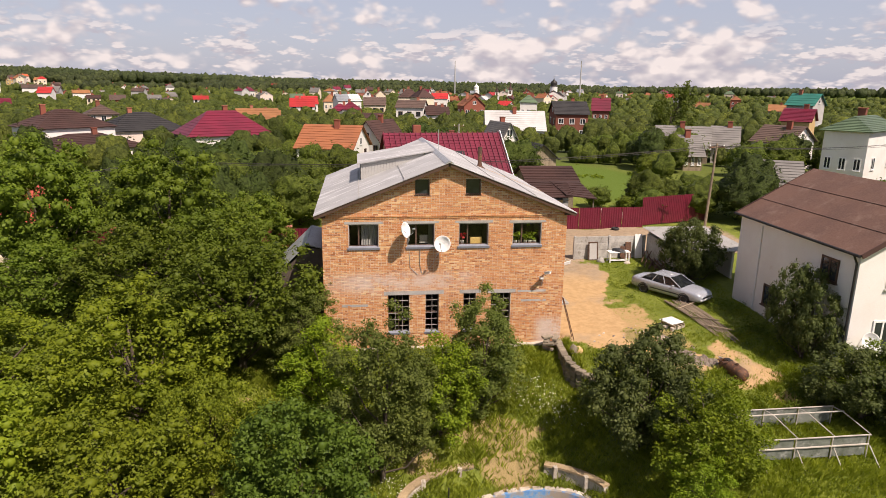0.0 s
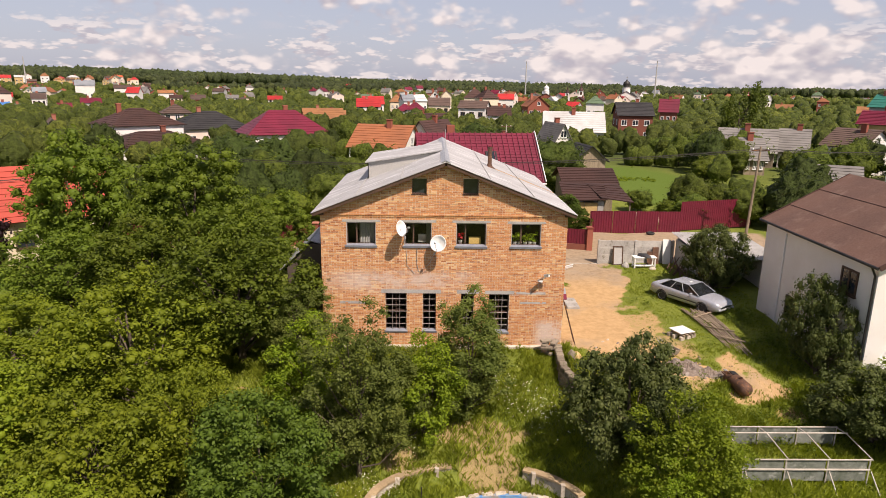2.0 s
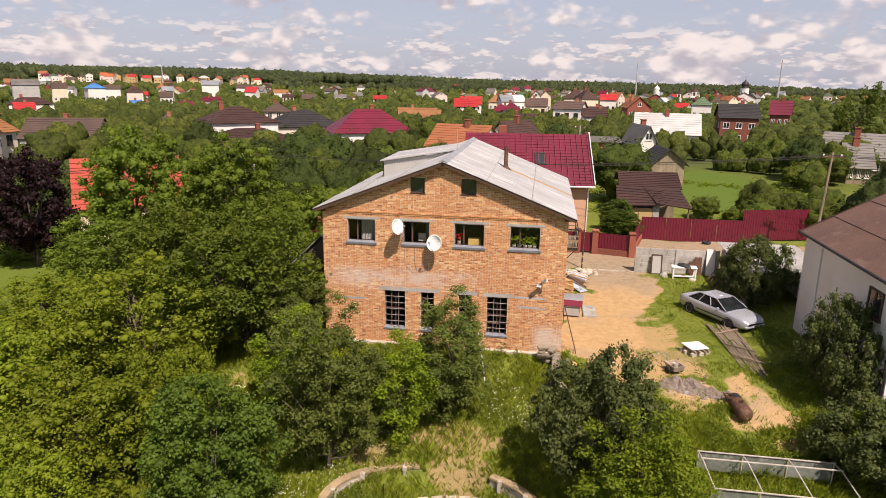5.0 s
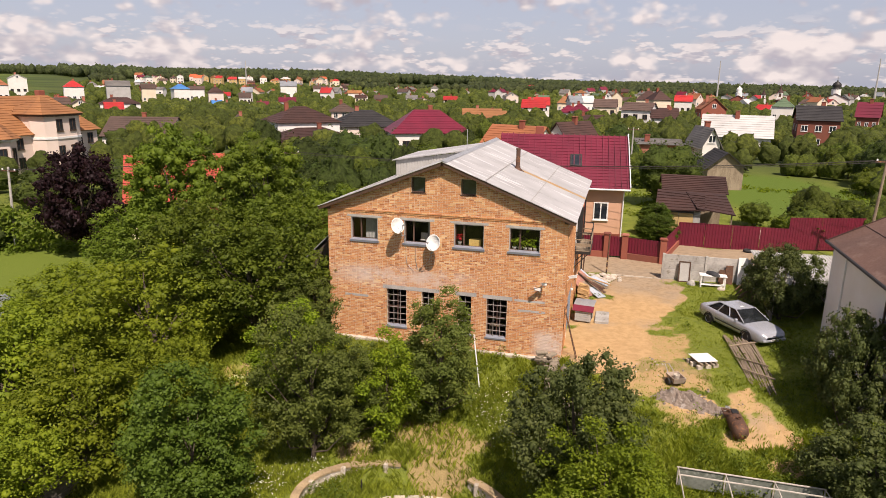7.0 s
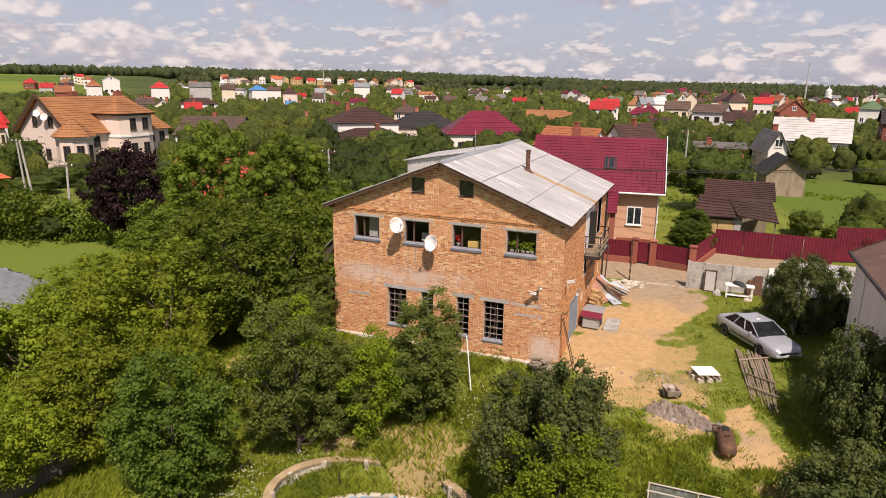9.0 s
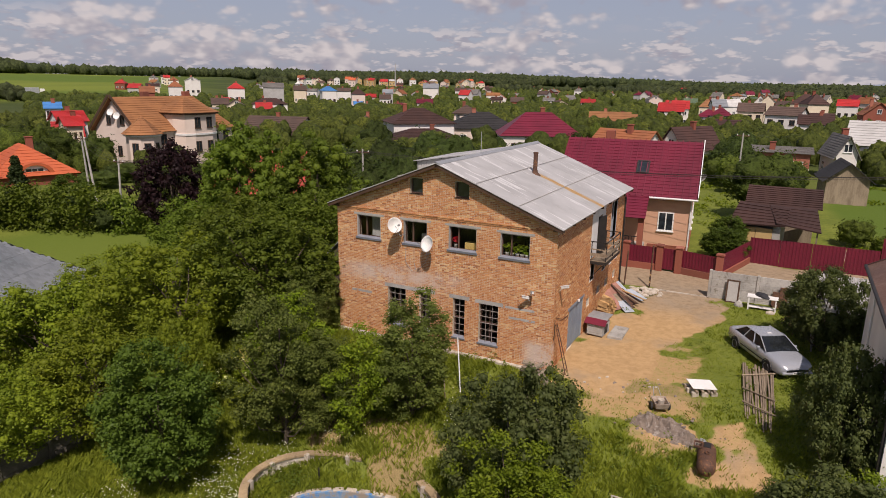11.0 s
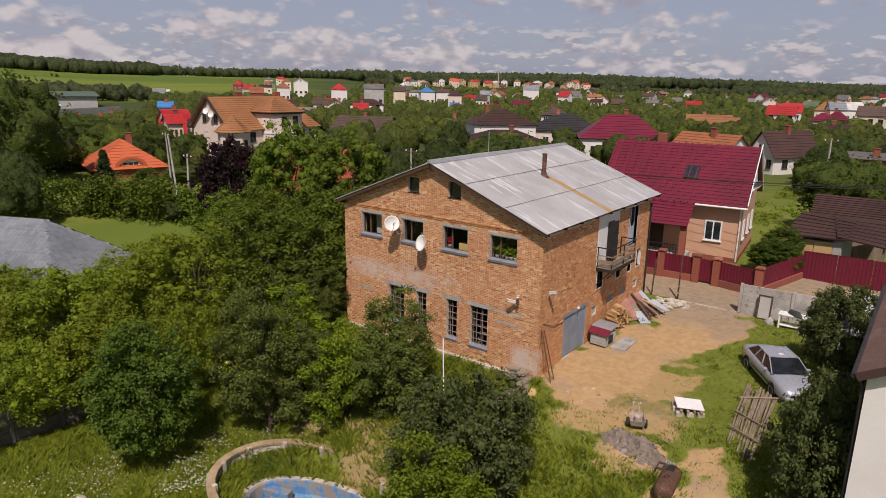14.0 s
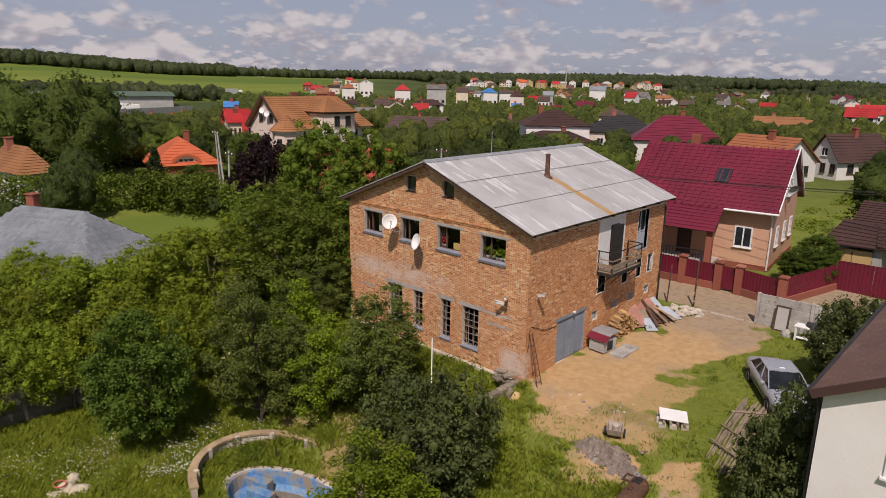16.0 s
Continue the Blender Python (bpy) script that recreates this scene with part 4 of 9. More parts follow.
T_BACK = tree_kind("maple_tree", "tall dark green maple tree", foliage("maple_leaves", (0.125, 0.165, 0.028), (0.070, 0.104, 0.020), shade_grain=2.2), 12, 8.5, 3.2, 0.4, 300, 8, 0.5, 0.26, lump=0.25, thick=0.2, limbs=8, ruffle=0.5, heart=-0.9)
T_PURPLE = tree_kind("plum_tree", "dark purple-leaved plum tree", LEAF_PURPLE, 10, 6.5, 3.0, 0.6, 200, 55, 0.6, 0.22, lump=0.25, thick=0.16, limbs=10, heart=0.5)
T_CONE = tree_kind("thuja", "cone-shaped green thuja beside the lawn hedge", LEAF_CONIFER, 11, 7.0, 2.0, 0.1, 260, 45, 0.32, 0.17, "cone", thick=0.12, limbs=2, up=0.2, heart=0.6)


def mid_tree(label, mat, seed, height, radius, lump):
    return tree_kind("garden_tree", label, mat, seed, height, radius, 0.2, 150, 7, 0.42, 0.24, lump=lump, thick=0.16, limbs=4, ruffle=0.45, core=0.5, heart=-0.88)


MID_GREEN = foliage("garden_tree_leaves", (0.205, 0.245, 0.032), (0.098, 0.135, 0.021), shade_grain=2.6)
MID_LIME = foliage("pale_garden_tree_leaves", (0.215, 0.250, 0.026), (0.120, 0.155, 0.018), shade_grain=2.6)
MID_DARK = foliage("dark_garden_tree_leaves", (0.105, 0.140, 0.028), (0.058, 0.086, 0.020), shade_grain=2.6)
T_MID = [mid_tree("green garden tree between the houses", (MID_GREEN, MID_GREEN, MID_DARK)[i], 20 + i, 6.0 + i, 2.7, 0.25) for i in range(3)]
T_MID.append(mid_tree("yellow-green garden tree between the houses", MID_LIME, 27, 5.0, 2.8, 0.3))
T_MID.append(mid_tree("dark garden tree between the houses", MID_DARK, 28, 7.0, 2.6, 0.25))

# the garden in front of the house
plant(T_PEAR, 5.3, 26.4, 40, 1.0, 0.93)
plant(T_PEAR2, 0.75, 23.2, 10, 1.0, 1.03)
plant(T_BRIGHT, 3.3, 25.2, 0, 1.0, 1.0)
plant(T_PEAR, 2.2, 24.6, 190, 0.75, 0.75)
plant(T_BRIGHT, -1.6, 26.4, 130, 1.1, 1.0)
plant(T_PEAR2, -2.6, 28.9, 220, 0.8, 0.62)
plant(T_APPLE, 11.45, 23.1, 20, 0.98, 1.28)
plant(T_BRIGHT, 12.5, 19.9, 60, 0.98, 0.95, label="bushy fruit tree with yellow-green shoots")
plant(T_BRIGHT, 13.6, 20.3, 200, 0.7, 0.7, label="low bush with yellow-green leaves")
plant(T_BRIGHT, 11.9, 19.0, 60, 0.55, 0.6, label="young shoots with yellow-green leaves")
plant(T_HAZEL, -2.0, 19.1, 0, 1.0, 1.08)
# orchard beyond the concrete fence
plant(T_LIME, -9.2, 26.4, 0, 1.15, 1.02)
plant(T_LIME2, -8.4, 20.6, 80, 1.0, 0.95)
plant(T_LIME2, -13.5, 22.0, 200, 1.1, 1.1)
plant(T_LIME, -8.8, 16.0, 140, 0.8, 0.75)
plant(T_LIME2, -13.0, 16.5, 30, 1.0, 0.9)
plant(T_LIME, -15.5, 28.0, 250, 1.0, 0.70)
plant(T_LIME2, -19.5, 23.5, 300, 1.0, 0.62)
plant(T_LIME, -5.8, 23.2, 100, 0.62, 0.8)
plant(T_LIME2, -18.0, 18.5, 20, 1.0, 0.95)
plant(T_LIME, -22.5, 20.5, 70, 0.9, 0.8)
plant(T_LIME2, -20.0, 26.0, 170, 0.8, 0.38)
plant(T_WALNUT, -5.6, 29.6, 0, 1.0, 0.88)
plant(T_WALNUT, -11.0, 32.5, 120, 0.95, 0.85)
plant(T_WALNUT, -7.2, 35.5, 200, 0.9, 0.85)
plant(T_WALNUT, -16.0, 34.0, 300, 0.9, 0.72)
plant(T_TALL, -11.6, 40.6, 0, 1.0, 1.08)
plant(T_TALL, -18.8, 41.3, 140, 1.08, 1.16)
plant(T_TALL, -7.0, 41.5, 70, 0.8, 0.7)
plant(T_PURPLE, -27.4, 41.6, 0, 0.97, 1.3)
plant(T_CONE, -46.9, 39.8, 0, 1.0, 0.95)
plant(T_HAZEL, -44.6, 43.6, 0, 1.0, 0.75, label="dense dome-shaped dark bush by the hedge")
for x, y, s, sz in ((-66, 38.5, 1.75, 1.75), (-71, 32.5, 1.75, 1.75), (-78, 42.0, 1.6, 1.6), (-87, 61, 1.25, 0.85), (-90, 52, 1.3, 0.85), (-85, 67, 1.15, 0.8), (-95, 58, 1.3, 0.9), (-78, 69, 1.0, 0.7), (17.0, 70.5, 0.95, 0.8)):
    plant(T_BACK, x, y, x * 31, s, sz)
for x, y, s, sz in ((-50, 61, 1.0, 0.6), (-56, 67, 1.0, 0.6), (-60, 61, 1.0, 0.55), (-45, 54.5, 1.0, 0.62), (-62, 71, 1.0, 0.55), (-52, 73, 1.0, 0.65), (-40, 53, 1.0, 0.65), (-56, 54.5, 0.9, 0.45), (-33, 52, 0.9, 0.65), (-46, 66, 1.0, 0.7), (-66, 66, 0.9, 0.5), (-38, 60, 1.0, 0.7)):
    plant(T_BACK, x, y, x * 47, s * 0.85, sz * 0.6, label="dense green garden tree below the villa")
# beside the crimson-roofed house
plant(T_HAZEL, 15.4, 53.4, 40, 0.7, 0.42, label="dense dark green bush beside the peach house")
plant(T_HAZEL, 15.3, 56.0, 140, 0.6, 0.5, label="dense dark green bush beside the peach house")
rng = np.random.default_rng(61)
willow = thing("willow", "tall loose willow with pale drooping foliage", "tree", (66.5, 135.0, land(66.5, 135.0)))
boughs = np.concatenate([crown_spots(rng, 90, 4.2, 2.5, 11.5, 0.4), crown_spots(rng, 40, 2.2, 9.0, 14.0, 0.4) + [3.0, 0, 0]])
part("trunk", woody(rng, 13, 2, 4, boughs, 0.3, 14), BARK, willow, smooth=True)
part("crown", quads_mesh("crown", leaf_cloud(rng, np.repeat(boughs, 3, 0) - np.tile([[0, 0, 0], [0, 0, 0.7], [0, 0, 1.4]], (len(boughs), 1)), 14, 0.6, 0.45, 0.2)), LEAF_PEAR, willow)
# by the neighbour's wall and the sheds
plant(T_APPLE, 21.8, 27.8, 90, 0.70, 1.22)
plant(T_APPLE, 21.3, 38.6, 200, 0.82, 1.1, label="small garden tree with dark reddish-green leaves")
plant(T_APPLE, 21.4, 23.2, 310, 0.9, 0.85)
plant(T_BRIGHT, 22.3, 23.6, 30, 0.8, 0.7, label="bush with bright green leaves")
plant(T_APPLE, 23.5, 21.0, 130, 0.8, 0.7)
for p in (T_PEAR, T_PEAR2, T_BRIGHT, T_APPLE, T_LIME, T_LIME2, T_HAZEL, T_WALNUT, T_TALL, T_BACK, T_PURPLE, T_CONE):
    drop(p)


# ---- houses of the village ----
ROOFS = {
    "crimson": tile_material("crimson_sheet_tiles", (0.175, 0.014, 0.034), (0.135, 0.012, 0.028), "x"),
    "red": tile_material("bright_red_tiles", (0.46, 0.030, 0.028), (0.36, 0.028, 0.026), "x"),
    "vermilion": tile_material("vermilion_tiles", (0.42, 0.062, 0.038), (0.36, 0.054, 0.034), "x", rough=0.7),
    "orange": tile_material("orange_clay_tiles", (0.52, 0.115, 0.040), (0.42, 0.090, 0.034), "x", rough=0.7),
    "rust": tile_material("rust_brown_tiles", (0.30, 0.105, 0.042), (0.24, 0.085, 0.036), "x", rough=0.7),
    "ochre": tile_material("ochre_brown_tiles", (0.30, 0.130, 0.048), (0.23, 0.098, 0.038), "x", rough=0.75),
    "brown": tile_material("dark_brown_tiles", (0.070, 0.036, 0.030), (0.052, 0.029, 0.025), "x", rough=0.7, spec=0.25),
    "umber": tile_material("grey_brown_tiles", (0.110, 0.072, 0.058), (0.085, 0.058, 0.048), "x", rough=0.75, spec=0.25),
    "grey": tile_material("grey_slate_sheets", (0.19, 0.18, 0.165), (0.135, 0.125, 0.115), "x", rough=0.85),
    "pale": tile_material("pale_asbestos_sheets", (0.60, 0.59, 0.57), (0.48, 0.47, 0.45), "x", rough=0.85),
    "green": tile_material("green_sheet_tiles", (0.10, 0.15, 0.085), (0.075, 0.115, 0.065), "x"),
    "teal": tile_material("teal_sheet_tiles", (0.020, 0.15, 0.115), (0.018, 0.12, 0.09), "x"),
    "blue": tile_material("blue_sheet_tiles", (0.06, 0.22, 0.50), (0.05, 0.18, 0.42), "x"),
    "slate": tile_material("blue_grey_tiles", (0.24, 0.26, 0.28), (0.18, 0.20, 0.22), "x", rough=0.7),
    "black": tile_material("charcoal_tiles", (0.042, 0.040, 0.040), (0.03, 0.029, 0.03), "x", rough=0.75, spec=0.25),
}
WALLS = {"white": WHITE_RENDER, "cream": CREAM_RENDER, "pink": PINK_RENDER, "peach": PEACH_RENDER, "grey": GREY_RENDER, "brick": BRICK_RED, "wood": OLD_WOOD,
         "ochre": surface("ochre_render", (0.55, 0.38, 0.17), (0.47, 0.32, 0.14), 0.5, 30, 0.9, bump=0.3)}
ROOF_WORDS = {"crimson": "crimson sheet", "red": "bright red tiled", "vermilion": "vermilion tiled", "orange": "orange tiled", "rust": "rust-brown tiled", "ochre": "ochre-brown tiled", "brown": "dark brown tiled",
              "umber": "grey-brown tiled", "grey": "grey slate", "pale": "pale sheet", "green": "dull green", "teal": "teal green", "blue": "blue sheet", "slate": "blue-grey tiled", "black": "charcoal"}
WALL_WORDS = {"white": "white rendered", "cream": "cream rendered", "pink": "pale pink rendered", "peach": "peach rendered", "grey": "grey rendered", "brick": "red brick", "wood": "weathered timber", "ochre": "ochre rendered"}
WIN_WHITE = surface("white_window_frame", (0.78, 0.78, 0.76), (0.70, 0.70, 0.68), 3, 30, 0.5, bump=0.05)


def courses(m, ridge_a, ridge_b, eave_b, eave_a, rows, t=0.05):
    """A roof slope as overlapping courses from ridge to eave; to a list it adds a mesh of its own."""
    if isinstance(m, list):
        m.append(M())
        m = m[-1]
    ra, rb, ea, eb = map(Vector, (ridge_a, ridge_b, eave_a, eave_b))
    n = (rb - ra).cross(ea - ra)
    if n.length < 1e-6:
        n = (eb - ea).cross(ea - ra)
    n.normalize()
    if n.z < 0:
        n = -n
    verts, faces = [], []
    for i in range(rows):
        for w, lift in ((i / rows, 0.0), ((i + 1) / rows, t)):
            verts += [ra.lerp(ea, w) + n * lift, rb.lerp(eb, w) + n * lift]
    last = len(verts)
    verts += [ra - n * t, rb - n * t, eb - n * t, ea - n * t]
    for k in range(0, last - 2, 2):
        faces.append((k, k + 1, k + 3, k + 2))
    faces += [(last, last + 3, last + 2, last + 1), (last - 2, last - 1, last + 2, last + 3), (0, last, last + 1, 1),
              tuple([0, *range(2, last, 2), last + 3, last]), tuple([1, last + 1, last + 2, *range(last - 1, 1, -2)])]
    m.add(verts, faces)


def roof_mesh(kind, w, d, e, r, over, rows):
    """Roof over a w by d plan from eave height e to ridge height r. gable: ridge along x; front: ridge along y; hip."""
    m = []
    a, b = w / 2 + over, d / 2 + over
    drop_z = over * (r - e) / (d / 2 if kind != "front" else w / 2)
    z = e - drop_z
    if kind == "gable":
        courses(m, (-a, 0, r), (a, 0, r), (a, -b, z), (-a, -b, z), rows)
        courses(m, (-a, 0, r), (a, 0, r), (a, b, z), (-a, b, z), rows)
    elif kind == "front":
        courses(m, (0, -b, r), (0, b, r), (-a, b, z), (-a, -b, z), rows)
        courses(m, (0, -b, r), (0, b, r), (a, b, z), (a, -b, z), rows)
    elif kind == "shed":
        courses(m, (-a, b, r), (a, b, r), (a, -b, e), (-a, -b, e), rows)
    else:
        k = max(0.0, a - b * 0.95) if a > b else 0.0
        j = max(0.0, b - a * 0.95) if b >= a else 0.0
        p, q = (-k, -j, r), (k, j, r)
        if j > k:
            courses(m, (0, -j, r), (0, -j, r), (a, -b, z), (-a, -b, z), rows)
            courses(m, (0, j, r), (0, j, r), (a, b, z), (-a, b, z), rows)
            courses(m, (0, -j, r), (0, j, r), (a, b, z), (a, -b, z), rows)
            courses(m, (0, -j, r), (0, j, r), (-a, b, z), (-a, -b, z), rows)
        else:
            courses(m, (-k, 0, r), (k, 0, r), (a, -b, z), (-a, -b, z), rows)
            courses(m, (-k, 0, r), (k, 0, r), (a, b, z), (-a, b, z), rows)
            courses(m, (-k, 0, r), (-k, 0, r), (-a, b, z), (-a, -b, z), rows)
            courses(m, (k, 0, r), (k, 0, r), (a, b, z), (a, -b, z), rows)
    return m


def wall_mesh(kind, w, d, e, r, foot):
    m = M()
    a, b = w / 2, d / 2
    if kind == "gable":
        m.prism([(-b, foot), (b, foot), (b, e), (0, r - 0.08), (-b, e)], "x", -a, a)
    elif kind == "front":
        m.prism([(-a, foot), (a, foot), (a, e), (0, r - 0.08), (-a, e)], "y", -b, b)
    elif kind == "shed":
        m.prism([(-b, foot), (b, foot), (b, r - 0.08), (-b, e - 0.05)], "x", -a, a)
    else:
        m.box(-a, a, -b, b, foot, e - 0.02)
    return m


def add_window(house_ob, at, rz, w, h, frame=None, bars=1, label="", sill=True):
    """A window with frame, pane and sill on a wall; at is the middle of its foot."""
    f = part("window", frame_mesh(w, h, 0.09, 0.10, tuple(w * (i + 1) / (bars + 1) for i in range(bars))), frame or WIN_WHITE, house_ob, label)
    f.matrix_basis = pose(*at, 0, 0, rz) @ pose(-w / 2, -0.06, 0)
    part("pane", M().box(0.03, w - 0.03, 0.03, 0.055, 0.03, h - 0.03), GLASS, f)
    if sill:
        part("sill", M().box(-0.06, w + 0.06, -0.07, 0.10, -0.06, -0.002), frame or WIN_WHITE, f)
    return f


HOUSE_SPOTS = []


def village_house(x, y, yaw, w, d, eave, ridge, kind, roof, wall, windows=3, chimney=True, over=0.45, foot=None, category="house", name="village_house", rows=None, label=""):
    """A house whose front faces local -y; eave and ridge are heights above datum."""
    g = land(x, y) if foot is None else foot
    far = math.hypot(x - 10, y - 10)
    small = 1.0 - 0.34 * step(150, 260, far)
    w, d, eave, over = w * small, d * small, ridge - (ridge - eave) * small, over * small
    e, r = max(eave - g, 1.6), max(ridge - g, 2.4)
    HOUSE_SPOTS.append((x, y, 0.5 * max(w, d) + 1.5))
    shape = {"gable": "gabled", "front": "gabled", "hip": "hipped", "shed": "lean-to"}[kind]
    h = thing(name, label or f"{WALL_WORDS[wall]} {category} with a {ROOF_WORDS[roof]} {shape} roof", category, (x, y, g), yaw)
    part("wall", wall_mesh(kind, w, d, e, r, -1.5), WALLS[wall], h)
    for slope in roof_mesh(kind, w, d, e, r, over, rows or (10 if far < 160 else 5)):
        part("roof_slope", slope, ROOFS[roof], h)
    rng = random.Random(int(abs(x * 13 + y * 7)))
    if chimney:
        cx, cy = (rng.uniform(-0.25, 0.25) * w, rng.uniform(-0.1, 0.15) * d)
        part("chimney", M().cbox(cx - 0.4, cx + 0.4, cy - 0.3, cy + 0.3, r - 1.6, r + 0.7, 0.03).cbox(cx - 0.48, cx + 0.48, cy - 0.38, cy + 0.38, r + 0.7, r + 0.82, 0.03), BRICK_RED, h)
    storeys = 2 if e > 4.6 else 1
    dark = wall in ("white", "cream", "grey") and rng.random() < 0.45
    for s in range(storeys if windows else 0):
        z = 0.9 + s * 2.75
        if z + 1.2 > e:
            break
        n = windows
        for i in range(n):
            add_window(h, (lerp(-w / 2, w / 2, (i + 0.5) / n), -d / 2, z), 0, min(1.3, w / n * 0.5), 1.3, DARK_WOOD if dark else None, sill=far < 330)
        if far < 330:
            k = 2 if d > 7 else 1
            for i in range(k):
                for sx, rz in ((1, 90), (-1, -90)):
                    add_window(h, (sx * w / 2, lerp(-d / 2, d / 2, (i + 0.5) / k), z), rz, 1.1, 1.3, DARK_WOOD if dark else None)
    if kind == "front" and r - e > 1.8:
        add_window(h, (0, -d / 2, e + 0.15), 0, 1.1, 1.15)
    if kind == "gable" and r - e > 1.8 and far < 330:
        for sx, rz in ((1, 90), (-1, -90)):
            add_window(h, (sx * w / 2, 0, e + 0.15), rz, 1.0, 1.1)
    return h


# mid-distance houses
village_house(-50.9, 123.6, 44, 12.5, 11.0, 5.1, 7.8, "hip", "brown", "white", 3)
village_house(-44.1, 114.1, 44, 15.2, 11.0, 2.4, 4.4, "hip", "brown", "white", 3)
village_house(-41.8, 135.3, 34, 13.7, 11.0, 3.9, 6.9, "hip", "black", "pink", 3)
village_house(-23.5, 120.8, 28, 14.2, 10.0, 4.2, 7.9, "hip", "crimson", "white", 3)
village_house(-3.7, 105.7, -18, 8.8, 9.0, 3.4, 6.5, "gable", "rust", "white", 3)
village_house(3.9, 117.4, -31, 5.0, 9.0, 3.5, 6.7, "front", "brown", "white", 3)
village_house(-27.4, 189.6, 15, 11.5, 10.6, 2.8, 5.7, "gable", "ochre", "grey", 3)
village_house(-17.8, 242.3, 10, 10.3, 9.6, 4.5, 8.1, "gable", "red", "white", 3)
village_house(-10.1, 257.3, 7, 7.3, 7.0, 4.9, 8.5, "hip", "ochre", "cream", 3)
village_house(-2.2, 255.7, 26, 7.9, 9.9, 5.3, 8.7, "gable", "pale", "white", 3)
village_house(-2.0, 223.3, 6, 7.8, 7.4, 4.0, 6.7, "hip", "crimson", "white", 3)
village_house(9.1, 261.9, 2, 5.7, 7.0, 7.7, 10.4, "front", "ochre", "cream", 3)
village_house(22.7, 234.5, 19, 7.9, 9.9, 7.4, 11.2, "hip", "brown", "cream", 3)
village_house(16.3, 199.6, -14, 8.8, 10.3, 5.9, 8.1, "gable", "umber", "white", 3)
village_house(22.3, 187.0, -1, 6.3, 7.0, 4.6, 6.7, "gable", "brown", "white", 3)
village_house(33.3, 139.3, -8, 11.9, 9.0, 4.0, 7.6, "gable", "pale", "white", 2)
village_house(24.7, 113.6, 12, 2.6, 8.0, 4.3, 6.7, "front", "grey", "white", 3)
village_house(16.8, 113.5, 1, 8.7, 4.0, 3.8, 4.4, "shed", "grey", "brick", 3)
village_house(24.2, 88.7, 6, 4.1, 6.0, 3.6, 5.3, "front", "black", "wood", 0, chimney=False, category="hut", name="timber_hut")
village_house(56.5, 109.8, -26, 8.4, 9.0, 3.1, 6.4, "gable", "grey", "wood", 3)
village_house(63.6, 108.3, -29, 4.0, 9.0, 3.3, 6.5, "gable", "grey", "grey", 3)
village_house(51.0, 97.2, -11, 2.8, 7.0, 3.1, 5.8, "gable", "grey", "wood", 3)
village_house(67.3, 97.6, -58, 5.7, 9.0, 5.0, 7.3, "gable", "umber", "white", 3)
village_house(81.3, 114.2, -44, 4.6, 7.0, 7.4, 9.4, "gable", "crimson", "ochre", 3)
village_house(102.7, 142.6, -55, 5.7, 7.4, 9.5, 11.9, "gable", "teal", "grey", 3)
village_house(56.1, 67.6, -55, 4.3, 11.0, 8.8, 10.2, "hip", "green", "white", 3)
village_house(41.2, 60.1, -28, 3.6, 7.0, 4.1, 6.1, "gable", "grey", "wood", 3, chimney=False, category="shed", name="garden_shed")
village_house(70.1, 186.5, -20, 5.1, 7.0, 6.1, 9.6, "gable", "crimson", "brick", 3)
village_house(52.8, 162.8, -7, 8.0, 10.0, 6.3, 9.1, "gable", "black", "brick", 3)
village_house(59.0, 226.5, -14, 7.7, 7.3, 6.6, 9.5, "hip", "green", "white", 3)
village_house(37.4, 218.1, 6, 8.8, 10.2, 5.6, 9.4, "front", "rust", "brick", 3)
village_house(20.5, 264.6, -4, 12.7, 11.0, 6.2, 10.8, "hip", "brown", "cream", 3)
village_house(33.6, 272.3, -6, 9.3, 8.7, 6.1, 9.2, "gable", "red", "white", 3)
village_house(23.4, 209.2, 4, 8.8, 9.6, 3.5, 6.4, "gable", "brown", "cream", 3)
village_house(-19.0, 238.9, 5, 11.2, 10.3, 3.7, 7.4, "gable", "red", "white", 3)
village_house(-5.7, 249.6, 22, 6.4, 8.2, 5.5, 8.8, "gable", "slate", "white", 3)
village_house(-5.5, 223.4, 2, 8.0, 7.5, 3.5, 6.1, "hip", "crimson", "white", 3)
village_house(6.0, 229.0, -1, 9.2, 8.5, 5.1, 8.2, "gable", "umber", "cream", 3)
village_house(2.9, 194.2, -0, 9.6, 8.9, 2.4, 4.5, "gable", "brown", "pink", 3)
village_house(-26.1, 201.4, 8, 7.8, 7.4, 1.6, 4.7, "gable", "ochre", "grey", 3)
village_house(4.9, 303.2, -0, 6.7, 7.0, 5.9, 9.8, "front", "rust", "white", 3)
village_house(-82.7, 116.9, 17, 13.0, 11.0, -0.2, 5.2, "gable", "umber", "white", 3)
village_house(-74.0, 123.8, 50, 5.7, 7.0, 0.3, 2.6, "hip", "green", "white", 3)
village_house(-77.7, 143.4, 32, 3.6, 7.0, 2.8, 4.6, "front", "umber", "white", 3)
village_house(-60.5, 30.2, 96, 3.2, 9.0, 2.8, 5.4, "hip", "ochre", "white", 3)
village_house(-133.4, 65.2, 80, 4.1, 7.0, 0.8, 3.3, "gable", "red", "cream", 3)
village_house(-150.4, 77.1, 79, 4.7, 7.0, 0.9, 3.2, "gable", "red", "white", 3)
village_house(-161.5, 88.5, 67, 3.1, 7.0, 1.4, 3.0, "gable", "red", "white", 3)
village_house(-167.0, 100.7, 64, 6.1, 7.0, 1.0, 3.1, "gable", "red", "cream", 3)
village_house(-110.9, 86.6, 72, 5.0, 7.0, 4.6, 6.4, "gable", "red", "white", 3)
